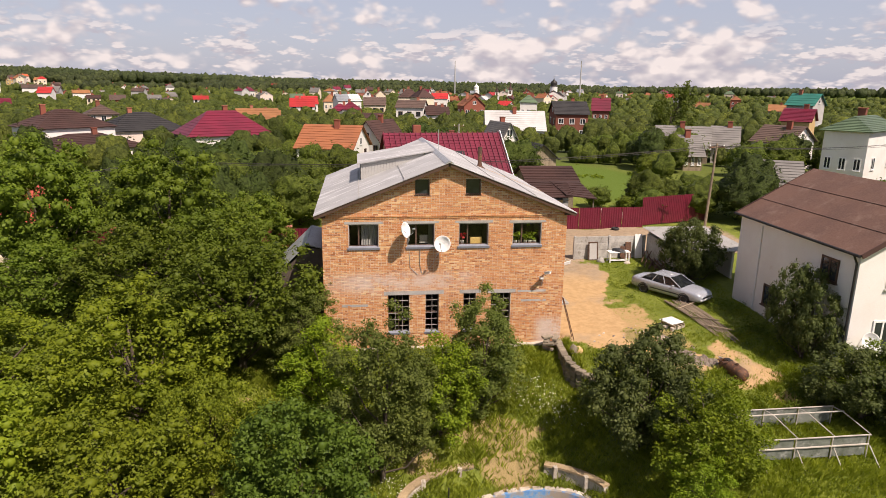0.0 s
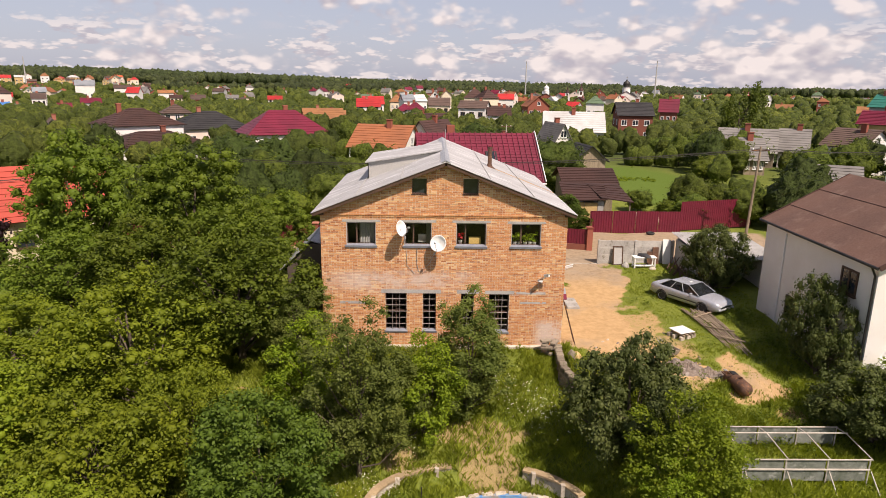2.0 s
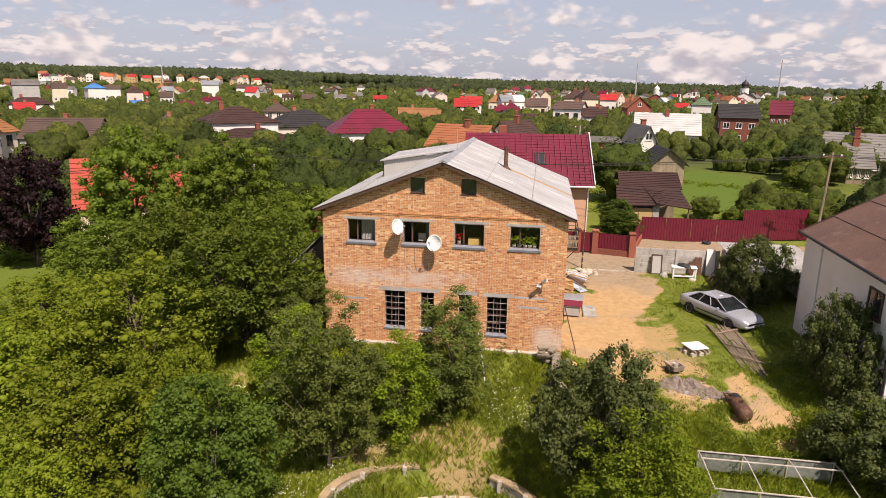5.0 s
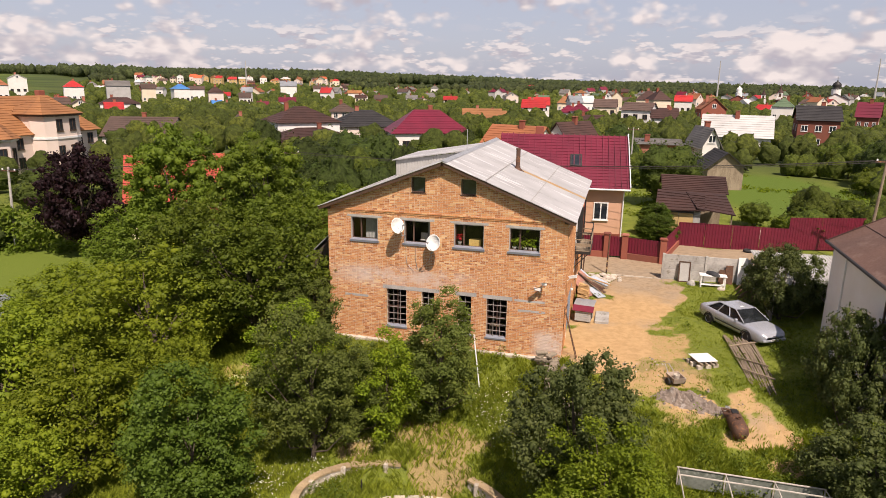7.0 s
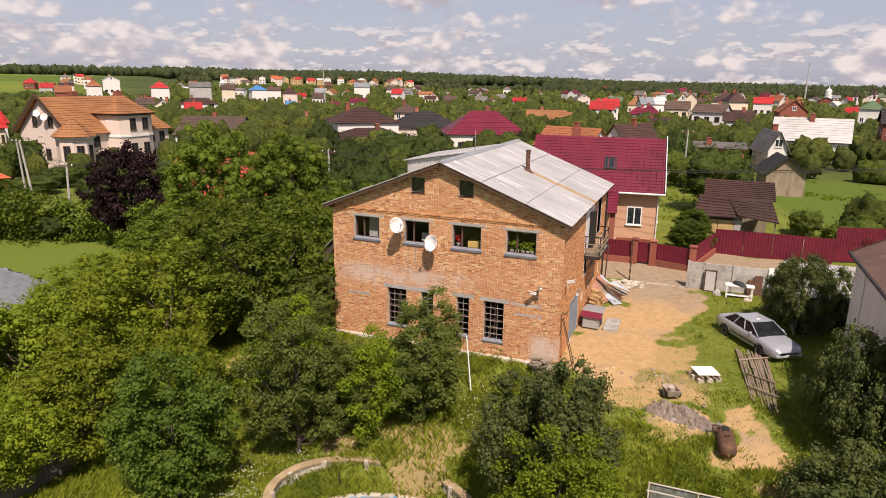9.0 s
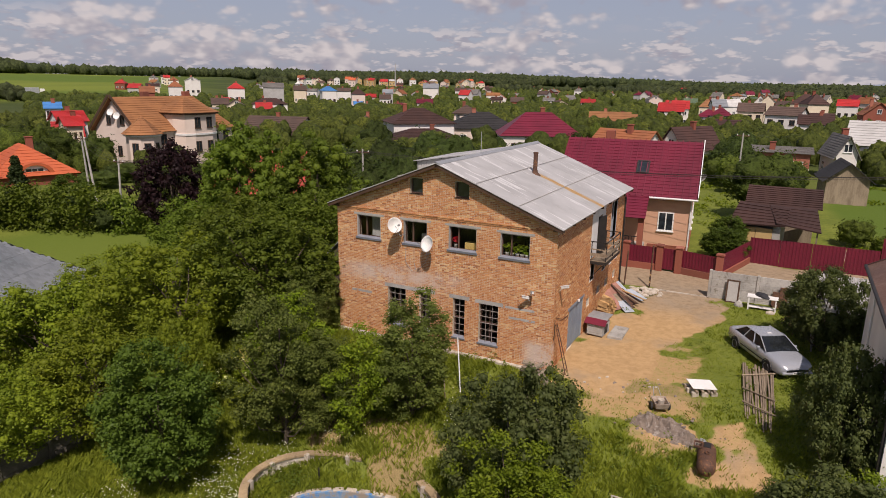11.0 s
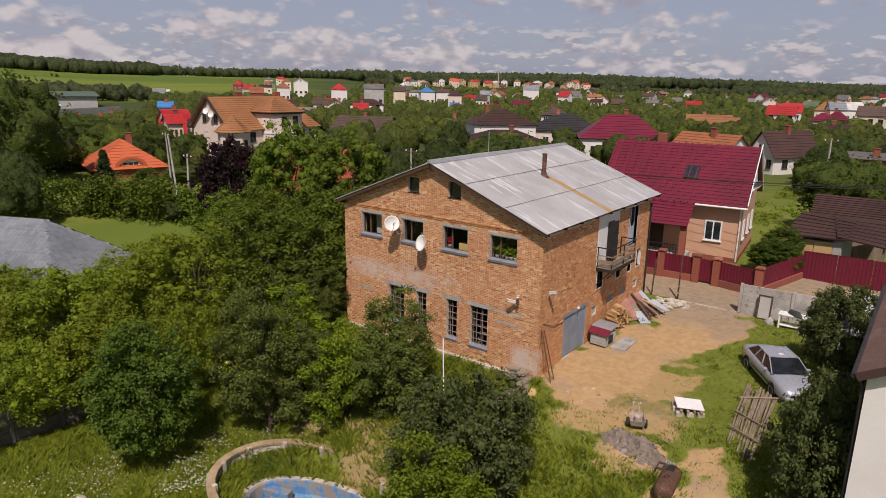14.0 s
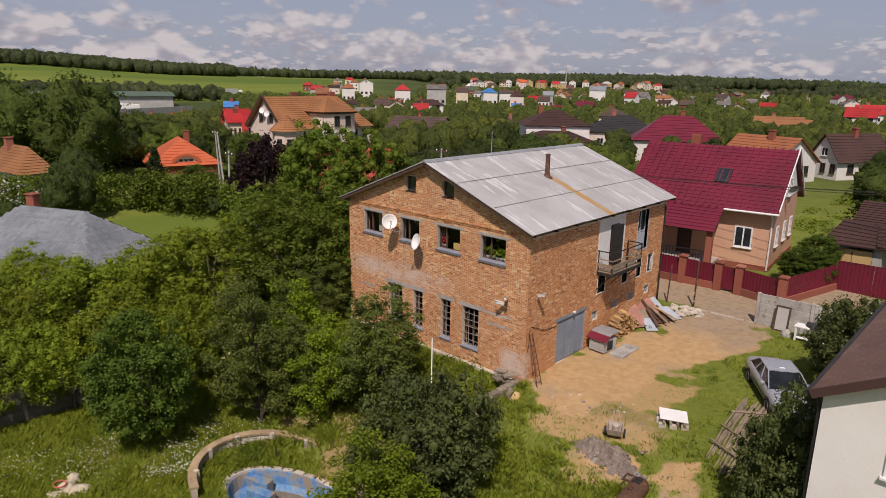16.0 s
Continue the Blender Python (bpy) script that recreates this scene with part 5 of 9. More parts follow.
village_house(-93.6, 75.8, 67, 2.5, 7.0, 5.0, 6.4, "gable", "red", "cream", 3)
village_house(-141.5, 102.7, 58, 3.4, 7.0, 5.6, 7.0, "gable", "blue", "white", 3)
village_house(-107.9, 84.3, 60, 4.7, 7.0, 2.0, 4.5, "gable", "red", "white", 3)
village_house(-26.3, 51.5, 35, 7.5, 8.0, 3.2, 6.4, "gable", "vermilion", "cream", 3, chimney=False)
village_house(-148.2, 261.2, 31, 7.2, 7.0, 4.3, 7.1, "gable", "umber", "white", 3)
village_house(-57.3, 159.5, 26, 6.3, 7.0, 5.5, 7.4, "hip", "umber", "pink", 3)
village_house(-149.8, 187.5, 44, 17.3, 11.0, 3.8, 6.5, "hip", "brown", "white", 3)
village_house(-171.4, 184.6, 48, 8.9, 8.3, 3.0, 6.1, "gable", "umber", "cream", 3)
village_house(-186.3, 181.6, 51, 6.3, 7.0, 2.9, 5.3, "gable", "brown", "white", 3)
village_house(-137.1, 146.8, 50, 7.0, 7.0, 3.2, 4.7, "gable", "grey", "white", 3)
village_house(-226.1, 196.5, 53, 8.7, 8.2, 5.8, 9.5, "gable", "rust", "brick", 3)
village_house(-234.6, 218.5, 51, 9.1, 8.5, 8.2, 11.6, "hip", "rust", "white", 3)
village_house(-275.6, 264.9, 50, 12.0, 11.0, 10.6, 13.7, "front", "pale", "white", 3)
village_house(-217.8, 239.2, 47, 11.5, 10.6, 7.5, 11.2, "hip", "red", "white", 3)
village_house(-199.1, 244.1, 44, 13.9, 11.0, 8.4, 11.5, "gable", "grey", "grey", 3)
village_house(-195.7, 258.9, 42, 8.8, 8.2, 7.3, 10.3, "gable", "umber", "cream", 3)
village_house(-186.8, 269.4, 49, 10.6, 11.0, 7.0, 10.5, "hip", "blue", "white", 3)
village_house(-156.7, 252.2, 37, 9.1, 8.5, 6.1, 9.7, "hip", "brown", "pink", 3)
village_house(-156.3, 276.2, 34, 7.0, 7.0, 6.6, 9.2, "gable", "slate", "grey", 3)
village_house(-150.6, 243.4, 37, 5.2, 7.0, 2.2, 4.3, "gable", "blue", "white", 3)
village_house(-144.4, 241.8, 36, 4.3, 7.0, 1.8, 3.8, "gable", "green", "white", 3)
village_house(-125.3, 236.7, 33, 6.2, 7.0, 2.6, 4.5, "gable", "crimson", "white", 3)
village_house(-146.5, 180.9, 45, 7.2, 7.0, 2.4, 5.2, "gable", "red", "cream", 3)
village_house(-160.5, 181.8, 47, 9.0, 8.4, 3.0, 5.9, "front", "umber", "cream", 3)
village_house(-200.3, 300.9, 34, 11.0, 10.1, 6.6, 9.1, "gable", "umber", "white", 3)
village_house(-194.0, 386.6, 27, 14.9, 11.0, 7.6, 11.8, "gable", "slate", "white", 3)
village_house(-188.7, 422.6, 25, 15.9, 11.0, 6.1, 9.2, "gable", "umber", "white", 3)
village_house(-114.4, 311.1, 21, 8.0, 7.5, 4.1, 6.1, "gable", "brown", "cream", 3)
village_house(-72.2, 325.1, 14, 9.9, 9.2, 3.4, 6.0, "gable", "red", "white", 3)
village_house(-96.8, 338.7, 17, 8.9, 8.3, 3.5, 5.9, "gable", "grey", "white", 3)
village_house(-108.9, 324.6, 20, 9.7, 9.0, 2.8, 6.0, "gable", "umber", "brick", 3)
orange_house = village_house(-70.2, 53.7, 73, 9.3, 11.0, 0.2, 4.5, "hip", "orange", "brick", 3)
village_house(18.7, 64.1, 0, 4.6, 5.0, 4.1, 5.1, "gable", "brown", "wood", 0, chimney=False, category="shed", name="garden_shed")


# ---- the neighbours ----
def sheet(m, p, q, z0, z1, pitch=0.2, rib=0.025):
    """A profiled steel sheet standing from p to q (x, y)."""
    p, q = Vector((*p, 0)), Vector((*q, 0))
    d = q - p
    n = Vector((d.y, -d.x, 0)).normalized() * rib
    k = max(1, int(d.length / pitch))
    pts = []
    for i in range(k):
        for f, o in ((0.0, 0), (0.45, 0), (0.55, 1), (0.9, 1)):
            pts.append(p + d * ((i + f) / k) + n * o)
    pts.append(q)
    a = len(pts)
    back = n.normalized() * 0.012
    v = [(s.x, s.y, z0) for s in pts] + [(s.x, s.y, z1) for s in pts]
    v += [(s.x - back.x, s.y - back.y, z0) for s in pts] + [(s.x - back.x, s.y - back.y, z1) for s in pts]
    f = []
    for i in range(a - 1):
        f += [(i, i + 1, a + i + 1, a + i), (3 * a + i, 3 * a + i + 1, 2 * a + i + 1, 2 * a + i), (a + i, a + i + 1, 3 * a + i + 1, 3 * a + i)]
    m.add(v, f)
    return m


def red_house():
    h = thing("village_house", "peach rendered house with a steep crimson sheet-tile roof", "house", (7.4, 58.1, 0.9), 6.0)
    HOUSE_SPOTS.append((7.4, 57.5, 8.0))
    R, E, O = 7.88, 4.05, 4.6
    pit = (R - E) / O
    w = M().prism([(-4.0, -1), (4.0, -1), (4.0, R - 4.0 * pit - 0.1), (0, R - 0.12), (-4.0, R - 4.0 * pit - 0.1)], "x", -5.0, 4.95)
    part("wall", w, PEACH_RENDER, h)
    part("gable_boarding", M().prism([(-3.3, 4.7), (3.3, 4.7), (0.0, R - 0.25)], "x", 4.95, 5.02), WHITE_PAINT, h, "white gable cladding")
    m = []
    courses(m, (-5.3, 0, R), (5.3, 0, R), (5.3, -O, E), (-5.3, -O, E), 18, 0.03)
    courses(m, (-5.3, 0, R), (5.3, 0, R), (5.3, O, E), (-5.3, O, E), 18, 0.03)
    courses(m, (-5.3, -O + 0.2, E + 0.12), (1.9, -O + 0.2, E + 0.12), (1.9, -6.6, 2.75), (-5.3, -6.6, 2.75), 8, 0.03)
    for slope in m:
        part("roof_slope", slope, ROOFS["crimson"], h, "steep crimson sheet-tile roof in courses")
    m = M()
    for i in range(23):
        x = -5.2 + i * 0.47
        m.slab((x - 0.03, 0, R + 0.05), (x + 0.03, 0, R + 0.05), (x + 0.03, -O, E + 0.055), (x - 0.03, -O, E + 0.055), 0.07)
    part("roof_ribs", m, ROOFS["crimson"], h)
    part("verge", M().slab((5.3, 0, R + 0.1), (5.36, 0, R + 0.1), (5.36, -O, E + 0.1), (5.3, -O, E + 0.1), 0.15).slab((5.3, O, E + 0.1), (5.36, O, E + 0.1), (5.36, 0, R + 0.1), (5.3, 0, R + 0.1), 0.15), WHITE_PAINT, h, "pale verge boards")
    part("gutter", M().path([(1.9, -O - 0.05, E - 0.03), (5.35, -O - 0.05, E - 0.03)], 0.075, 8).path([(4.9, -O - 0.05, E - 0.03), (4.9, -4.1, E - 0.5), (4.9, -4.06, 0.1)], 0.055, 8), WHITE_PAINT, h, "white gutter and downpipe")
    add_window(h, (3.2, -4.0, 1.45), 0, 1.15, 1.45)
    for y, z in ((-2.3, 1.5), (0.2, 1.5), (2.4, 1.5)):
        add_window(h, (4.95, y, z), 90, 0.9, 1.35)
    add_window(h, (5.0, 0.2, 4.75), 90, 1.2, 1.2)
    part("dish", M().lathe([(0.0, 0.16), (0.2, 0.13), (0.36, 0.03), (0.38, 0.0), (0.35, 0.01), (0.2, 0.10), (0.0, 0.13)], (0, 0, 0), 16).turn(pose(5.45, -1.3, 5.3, -60, 20, 60)), GREY_RENDER, h, "grey satellite dish")
    sk = part("skylight", frame_mesh(0.95, 1.3, 0.10, 0.16), BLACK_METAL, h, "roof window")
    slope = math.degrees(math.atan(pit))
    sk.matrix_basis = pose(0.6, -2.9, R - 2.9 * pit + 0.18, slope - 90, 0, 0)
    part("pane", M().box(0.07, 0.88, 0.03, 0.06, 0.07, 1.23), GLASS, sk)
    part("porch_floor", M().box(-5.2, 1.8, -6.4, -4.0, -0.8, 0.45), CONCRETE, h)
    for x in (-5.0, -1.8, 1.6):
        part("porch_column", M().box(x - 0.2, x + 0.2, -6.35, -5.95, 0.45, 2.75), BRICK_RED, h)
    rail = M().box(-5.0, 1.6, -6.2, -6.15, 1.25, 1.3)
    for i in range(34):
        rail.box(-5.0 + i * 0.2, -4.97 + i * 0.2, -6.19, -6.16, 0.5, 1.25)
    part("porch_railing", rail, BLACK_METAL, h)
    part("door", M().cbox(-1.2, -0.2, -4.06, -4.0, 0.45, 2.55, 0.02), DARK_WOOD, h)
    part("washing_machine", M().cbox(-3.1, -2.4, -5.6, -5.0, 0.45, 1.3, 0.03), WHITE_PAINT, h)
    part("chimney", M().cbox(-2.4, -1.7, 0.9, 1.5, R - 2, R + 0.6, 0.03), BRICK_RED, h)
    part("plinth", M().box(2.0, 5.0, -4.06, -4.0, -1, 0.35).box(4.95, 5.01, -4.0, 4.0, -1, 0.35), BRICK_RED, h)


red_house()


def neighbour():
    """The white house at the yard's edge: gable to the garden, eave over the yard."""
    h = thing("neighbour_house", "two-storey white rendered house with a brown sheet roof", "house", (26.9, 30.7, 0.2))
    HOUSE_SPOTS.append((26.9, 30.7, 8))
    W, y0, y1, E, R = 4.4, -4.75, 4.75, 5.6, 8.2
    roofm = surface("brown_flat_roof_sheet", (0.16, 0.088, 0.062), (0.12, 0.068, 0.050), 0.5, 12, 0.6, bump=0.15, dirt=(0.19, 0.12, 0.09), dirt_at=0.6)
    part("wall", M().prism([(-W, -2.5), (W, -2.5), (W, E - 0.05), (0, R - 0.15), (-W, E - 0.05)], "y", y0, y1), WHITE_RENDER, h)
    m = M()
    k = (R - E) / (W + 0.25)
    for s in (-1, 1):
        for i in range(3):
            xa, xb = s * lerp(0, W + 0.25, i / 3), s * lerp(0, W + 0.25, (i + 1.02) / 3 if i < 2 else 1.0)
            q = [(xa, y0 - 0.3, R - abs(xa) * k - 0.015 * i), (xb, y0 - 0.3, R - abs(xb) * k - 0.015 * i + 0.02), (xb, y1 + 0.35, R - abs(xb) * k - 0.015 * i + 0.02), (xa, y1 + 0.35, R - abs(xa) * k - 0.015 * i)]
            part("roof_sheet", M().slab(*(q if s > 0 else q[::-1]), 0.05), roofm, h, "brown roof sheet with wide seams")
    m = M()
    for s in (-1, 1):
        for yy in (y0 - 0.34, y1 + 0.3):
            q = [(0, yy, R + 0.03), (s * (W + 0.28), yy, E + 0.03), (s * (W + 0.28), yy + 0.05, E + 0.03), (0, yy + 0.05, R + 0.03)]
            part("verge", M().slab(*q, 0.22 if s > 0 else -0.22), ROOFS["brown"], h, "dark brown verge board")
    part("soffit", M().box(-W - 0.2, -W, y0, y1, E - 0.12, E - 0.06), WHITE_PAINT, h)
    part("gutter", M().path([(-W - 0.3, y0 - 0.3, E - 0.06), (-W - 0.3, y1 + 0.3, E - 0.02)], 0.07, 8).path([(-W - 0.28, y0 + 0.1, E - 0.1), (-W - 0.06, y0 + 0.12, E - 0.5), (-W - 0.06, y0 + 0.12, -1.8)], 0.05, 8), BLACK_METAL, h, "dark gutter and corner downpipe")
    part("pipe", M().path([(-W - 0.05, 2.6, E - 0.3), (-W - 0.05, 2.6, 0.1)], 0.04, 8), WHITE_PAINT, h, "white wall pipe")
    add_window(h, (-W, -2.95, 3.8), -90, 1.2, 1.15, DARK_WOOD, 1)
    add_window(h, (-W, 1.2, 1.0), -90, 1.2, 1.2, DARK_WOOD, 1)
    add_window(h, (-2.7, y0, 0.95), 0, 1.0, 1.4, None, 1)
    add_window(h, (-2.3, y0, 3.9), 0, 1.2, 1.4, None, 1)
    add_window(h, (1.8, y0, 3.9), 0, 1.2, 1.4, None, 1)
    d = part("dish", M().lathe([(0.0, 0.0), (0.2, 0.03), (0.36, 0.12), (0.40, 0.17), (0.37, 0.15), (0.2, 0.06), (0.0, 0.03)], (0, 0, 0), 18).turn(pose(-3.65, y0 - 0.45, 1.55, 75, 0, -15)), WHITE_PAINT, h, "white satellite dish", True)
    part("bracket", M().path([(-3.65, y0, 1.45), (-3.65, y0 - 0.42, 1.5)], 0.02, 6).path([(-3.65, y0 - 0.5, 1.2), (-3.5, y0 - 0.85, 1.5)], 0.012, 6), GREY_RENDER, d)
    part("plinth", M().box(-W - 0.05, -W, y0, y1, -2.5, 0.35).box(-W - 0.05, W, y0 - 0.05, y0, -2.5, 0.35), GREY_RENDER, h)


neighbour()


def villa():
    """Large pale pink house with ochre-brown roofs, a raised middle bay and a corner turret."""
    h = thing("villa", "large pale pink villa with ochre-brown tiled roofs and a corner turret", "house", (-80.0, 85.0, -1.0), 90)
    HOUSE_SPOTS.append((-80.0, 85.0, 12))
    O = ROOFS["ochre"]
    E, R = 5.5, 10.3
    part("wall", M().prism([(-5.0, -2.5), (5.0, -2.5), (5.0, E), (0, R - 0.12), (-5.0, E)], "x", -9.6, 5.5).box(5.5, 9.4, -5.0, 5.0, -2.5, E - 0.05), PINK_RENDER, h)
    m = []
    z = E - 0.48
    courses(m, (-10.3, 0, R), (5.6, 0, R), (9.9, -5.5, z), (-10.3, -5.5, z), 16)
    courses(m, (-10.3, 0, R), (5.6, 0, R), (9.9, 5.5, z), (-10.3, 5.5, z), 16)
    courses(m, (5.6, 0, R), (5.6, 0, R), (9.9, 5.5, z), (9.9, -5.5, z), 16)
    for slope in m:
        part("roof_slope", slope, O, h, "ochre-brown tiled main roof")
    part("bay", M().prism([(-3.0, -5.0), (-2.4, -7.0), (-1.0, -7.6), (2.6, -7.6), (4.0, -7.0), (4.4, -5.0), (4.4, -1.5), (-3.0, -1.5)], "z", -2.5, 8.0), PINK_RENDER, h)
    m = []
    ring = [(-3.6, -5.0), (-3.0, -7.4), (-1.2, -8.1), (2.8, -8.1), (4.6, -7.4), (5.0, -5.0), (5.0, -0.6), (-3.6, -0.6)]
    for i in range(len(ring)):
        a, b = ring[i], ring[(i + 1) % len(ring)]
        courses(m, (0.7, -3.6, 10.35), (0.7, -3.6, 10.35), (*b, 7.85), (*a, 7.85), 8)
    for slope in m:
        part("bay_roof_slope", slope, O, h, "hipped roof over the middle bay")
    part("bay_eave", M().prism([(-3.45, -5.0), (-2.85, -7.3), (-1.15, -7.95), (2.75, -7.95), (4.45, -7.3), (4.85, -5.0), (4.85, -1.0), (-3.45, -1.0)], "z", 7.55, 7.8), DARK_WOOD, h, "dark boxed eave")
    tx, ty = -9.3, -5.6
    part("turret", M().lathe([(0.0, -2.5), (2.4, -2.5), (2.4, 5.2), (0.0, 5.2)], (tx, ty, 0), 8), PINK_RENDER, h)
    part("turret_cornice", M().lathe([(2.35, 4.55), (2.75, 4.7), (2.75, 5.05), (2.35, 5.1)], (tx, ty, 0), 8), WHITE_PAINT, h, "pale cornice round the turret")
    m = []
    for i in range(8):
        a, b = math.radians(45 * i), math.radians(45 * (i + 1))
        c = Vector((tx, ty, 0))
        courses(m, c + Vector((0, 0, 7.6)), c + Vector((0, 0, 7.6)), c + Vector((3.0 * math.cos(b), 3.0 * math.sin(b), 4.95)), c + Vector((3.0 * math.cos(a), 3.0 * math.sin(a), 4.95)), 8)
    for slope in m:
        part("turret_roof_slope", slope, O, h, "pointed tiled turret roof")
    part("cornice", M().prism([(-3.1, -5.0), (-2.5, -7.1), (-1.0, -7.72), (2.6, -7.72), (4.1, -7.1), (4.5, -5.0)], "z", 4.3, 4.6), WHITE_PAINT, h, "pale cornice band")
    for x, z in ((-0.4, 5.4), (2.0, 5.4), (-0.4, 1.6), (2.0, 1.6)):
        add_window(h, (x, -7.6, z), 0, 1.15, 1.75, DARK_WOOD)
    for x in (5.7, 7.9):
        for z in (3.0, 0.3):
            add_window(h, (x, -5.0, z), 0, 1.1, 1.6, DARK_WOOD)
    for z in (3.0, 0.3):
        add_window(h, (-5.0, -5.0, z), 0, 1.1, 1.6, DARK_WOOD)
    for a in (-157.5, -112.5, -67.5, -22.5):
        r = math.radians(a)
        add_window(h, (tx + 2.22 * math.cos(r), ty + 2.22 * math.sin(r), 1.3), a + 90, 1.0, 2.4, DARK_WOOD)
    for y, z in ((-1.6, 6.1), (1.6, 6.1), (2.6, 1.4), (-0.5, 1.4)):
        add_window(h, (-9.6, y, z), -90, 1.0, 1.5, DARK_WOOD)
    part("gable_board", M().slab((-10.4, 0, R + 0.12), (-10.3, 0, R + 0.12), (-10.3, -5.55, E - 0.42), (-10.4, -5.55, E - 0.42), 0.4).slab((-10.4, 5.55, E - 0.42), (-10.3, 5.55, E - 0.42), (-10.3, 0, R + 0.12), (-10.4, 0, R + 0.12), 0.4), DARK_WOOD, h, "dark gable boards")
    for x, y in ((4.6, 0.4), (-3.5, 0.6)):
        part("chimney", M().cbox(x - 0.6, x + 0.6, y - 0.4, y + 0.4, R - 1.5, R + 0.75, 0.04), BRICK_RED, h)
    for y in (-1.2, 0.2):
        part("dish", M().lathe([(0.0, 0.0), (0.3, 0.06), (0.55, 0.2)], (0, 0, 0), 14).turn(pose(-10.1, y, 8.1 - abs(y) * 0.5, 70, 0, -70)), WHITE_PAINT, h, "white satellite dish", True)
    h.scale = (1.06, 1.06, 1.06)


villa()
slate_house = village_house(-28.6, 24.0, 24, 16.5, 10.5, -0.95, 3.3, "hip", "slate", "white", 3, rows=16, label="low white house with a blue-grey tiled hipped roof")


def scale_tiles(house_ob, w, d, eave, ridge, over=0.45):
    """Pointed shingles in staggered rows over the four slopes of a hipped roof."""
    m = M()
    a, b = w / 2 + over, d / 2 + over
    low = eave - over * (ridge - eave) / (d / 2)
    k = max(0.0, a - b * 0.95)
    for ra, rb, ea, eb in (((-k, 0), (k, 0), (-a, -b), (a, -b)), ((k, 0), (-k, 0), (a, b), (-a, b)), ((k, 0), (k, 0), (a, -b), (a, b)), ((-k, 0), (-k, 0), (-a, b), (-a, -b))):
        ra, rb = Vector((*ra, ridge)), Vector((*rb, ridge))
        ea, eb = Vector((*ea, low)), Vector((*eb, low))
        side = (eb - ea).normalized()
        up = ((ra + rb) / 2 - (ea + eb) / 2)
        up -= side * up.dot(side)
        run = up.length
        up.normalize()
        n = side.cross(up)
        rows = int(run / 0.26)
        for i in range(rows):
            t = i / rows
            p, q = ea.lerp(ra, t), eb.lerp(rb, t)
            wide = (q - p).length
            shift = 0.17 * (i % 2)
            for j in range(int((wide - shift) / 0.34)):
                o = p + side * (shift + 0.34 * j) + n * 0.085 + up * 0.05
                pts = [o + up * 0.14, o + side * 0.165 - up * 0.1 + n * 0.02, o + side * 0.33 + up * 0.14, o + side * 0.33 + up * 0.30 - n * 0.02, o + up * 0.30 - n * 0.02]
                m.add([tuple(v) for v in pts], [(0, 1, 2, 3, 4)])
    part("shingles", m, ROOFS["slate"], house_ob, "pointed blue-grey shingles in staggered rows")


scale_tiles(slate_house, 16.5, 10.5, max(-0.95 - land(-28.6, 24.0), 1.6), 3.3 - land(-28.6, 24.0))


def street_fence():
    """Wine-red sheet panels between brick pillars along the lane."""
    f = thing("street_fence", "wine-red sheet fence on brick plinth between brick pillars", "fence", (0.0, 48.5, 0.85), kind="")
    ups = [(-20.7 + 3.1 * i, 48.5) for i in range(9)] + [(6.4, 48.5), (9.5, 48.5), (11.75, 48.55), (13.0, 48.5), (15.6, 47.9)]
    for x, y in ups:
        part("pillar", M().cbox(x - 0.22, x + 0.22, y - 0.22, y + 0.22, 0.6, 2.55, 0.02).prism([(x - 0.28, 2.55), (x + 0.28, 2.55), (x + 0.2, 2.63), (x - 0.2, 2.63)], "y", y - 0.28, y + 0.28), BRICK_RED, f, world=True)
    for (xa, ya), (xb, yb) in zip(ups, ups[1:]):
        gate = abs(xa - 11.75) < 0.1
        if not gate:
            d = Vector((xb - xa, yb - ya, 0)).normalized()
            n = Vector((-d.y, d.x, 0)) * 0.13
            a, b = Vector((xa, ya, 0)) + d * 0.2, Vector((xb, yb, 0)) - d * 0.2
            part("plinth", M().prism([(a.x + n.x, a.y + n.y), (a.x - n.x, a.y - n.y), (b.x - n.x, b.y - n.y), (b.x + n.x, b.y + n.y)], "z", 0.5, 1.25), BRICK_RED, f, world=True)
        part("panel", sheet(M(), (xa + 0.2, ya), (xb - 0.2, yb), 0.95 if gate else 1.27, 2.4), FENCE_RED, f, "wine-red sheet gate" if gate else "", world=True)
    f2 = thing("sheet_fence", "plain wine-red profiled sheet fence round the garden", "fence", (20.0, 53.8, 0.9))
    part("plinth", M().prism([(15.5, 48.1), (15.75, 48.05), (17.15, 53.6), (16.9, 53.65)], "z", 0.5, 1.3), BRICK_RED, f2, world=True)
    part("panel", sheet(M(), (15.65, 48.2), (17.0, 53.6), 1.3, 2.5), FENCE_RED, f2, world=True)
    for i in range(4):
        part("panel", sheet(M(), (17.0 + 1.95 * i, 53.7), (17.0 + 1.95 * (i + 1) - 0.02, 53.75), 0.85, 2.75), FENCE_RED, f2, world=True)
    for i in range(3):
        part("panel", sheet(M(), (24.9 + 2.4 * i, 54.3 + 0.7 * i), (24.9 + 2.4 * (i + 1) - 0.02, 54.3 + 0.7 * (i + 1)), 1.0, 3.5), FENCE_RED, f2, world=True)


street_fence()


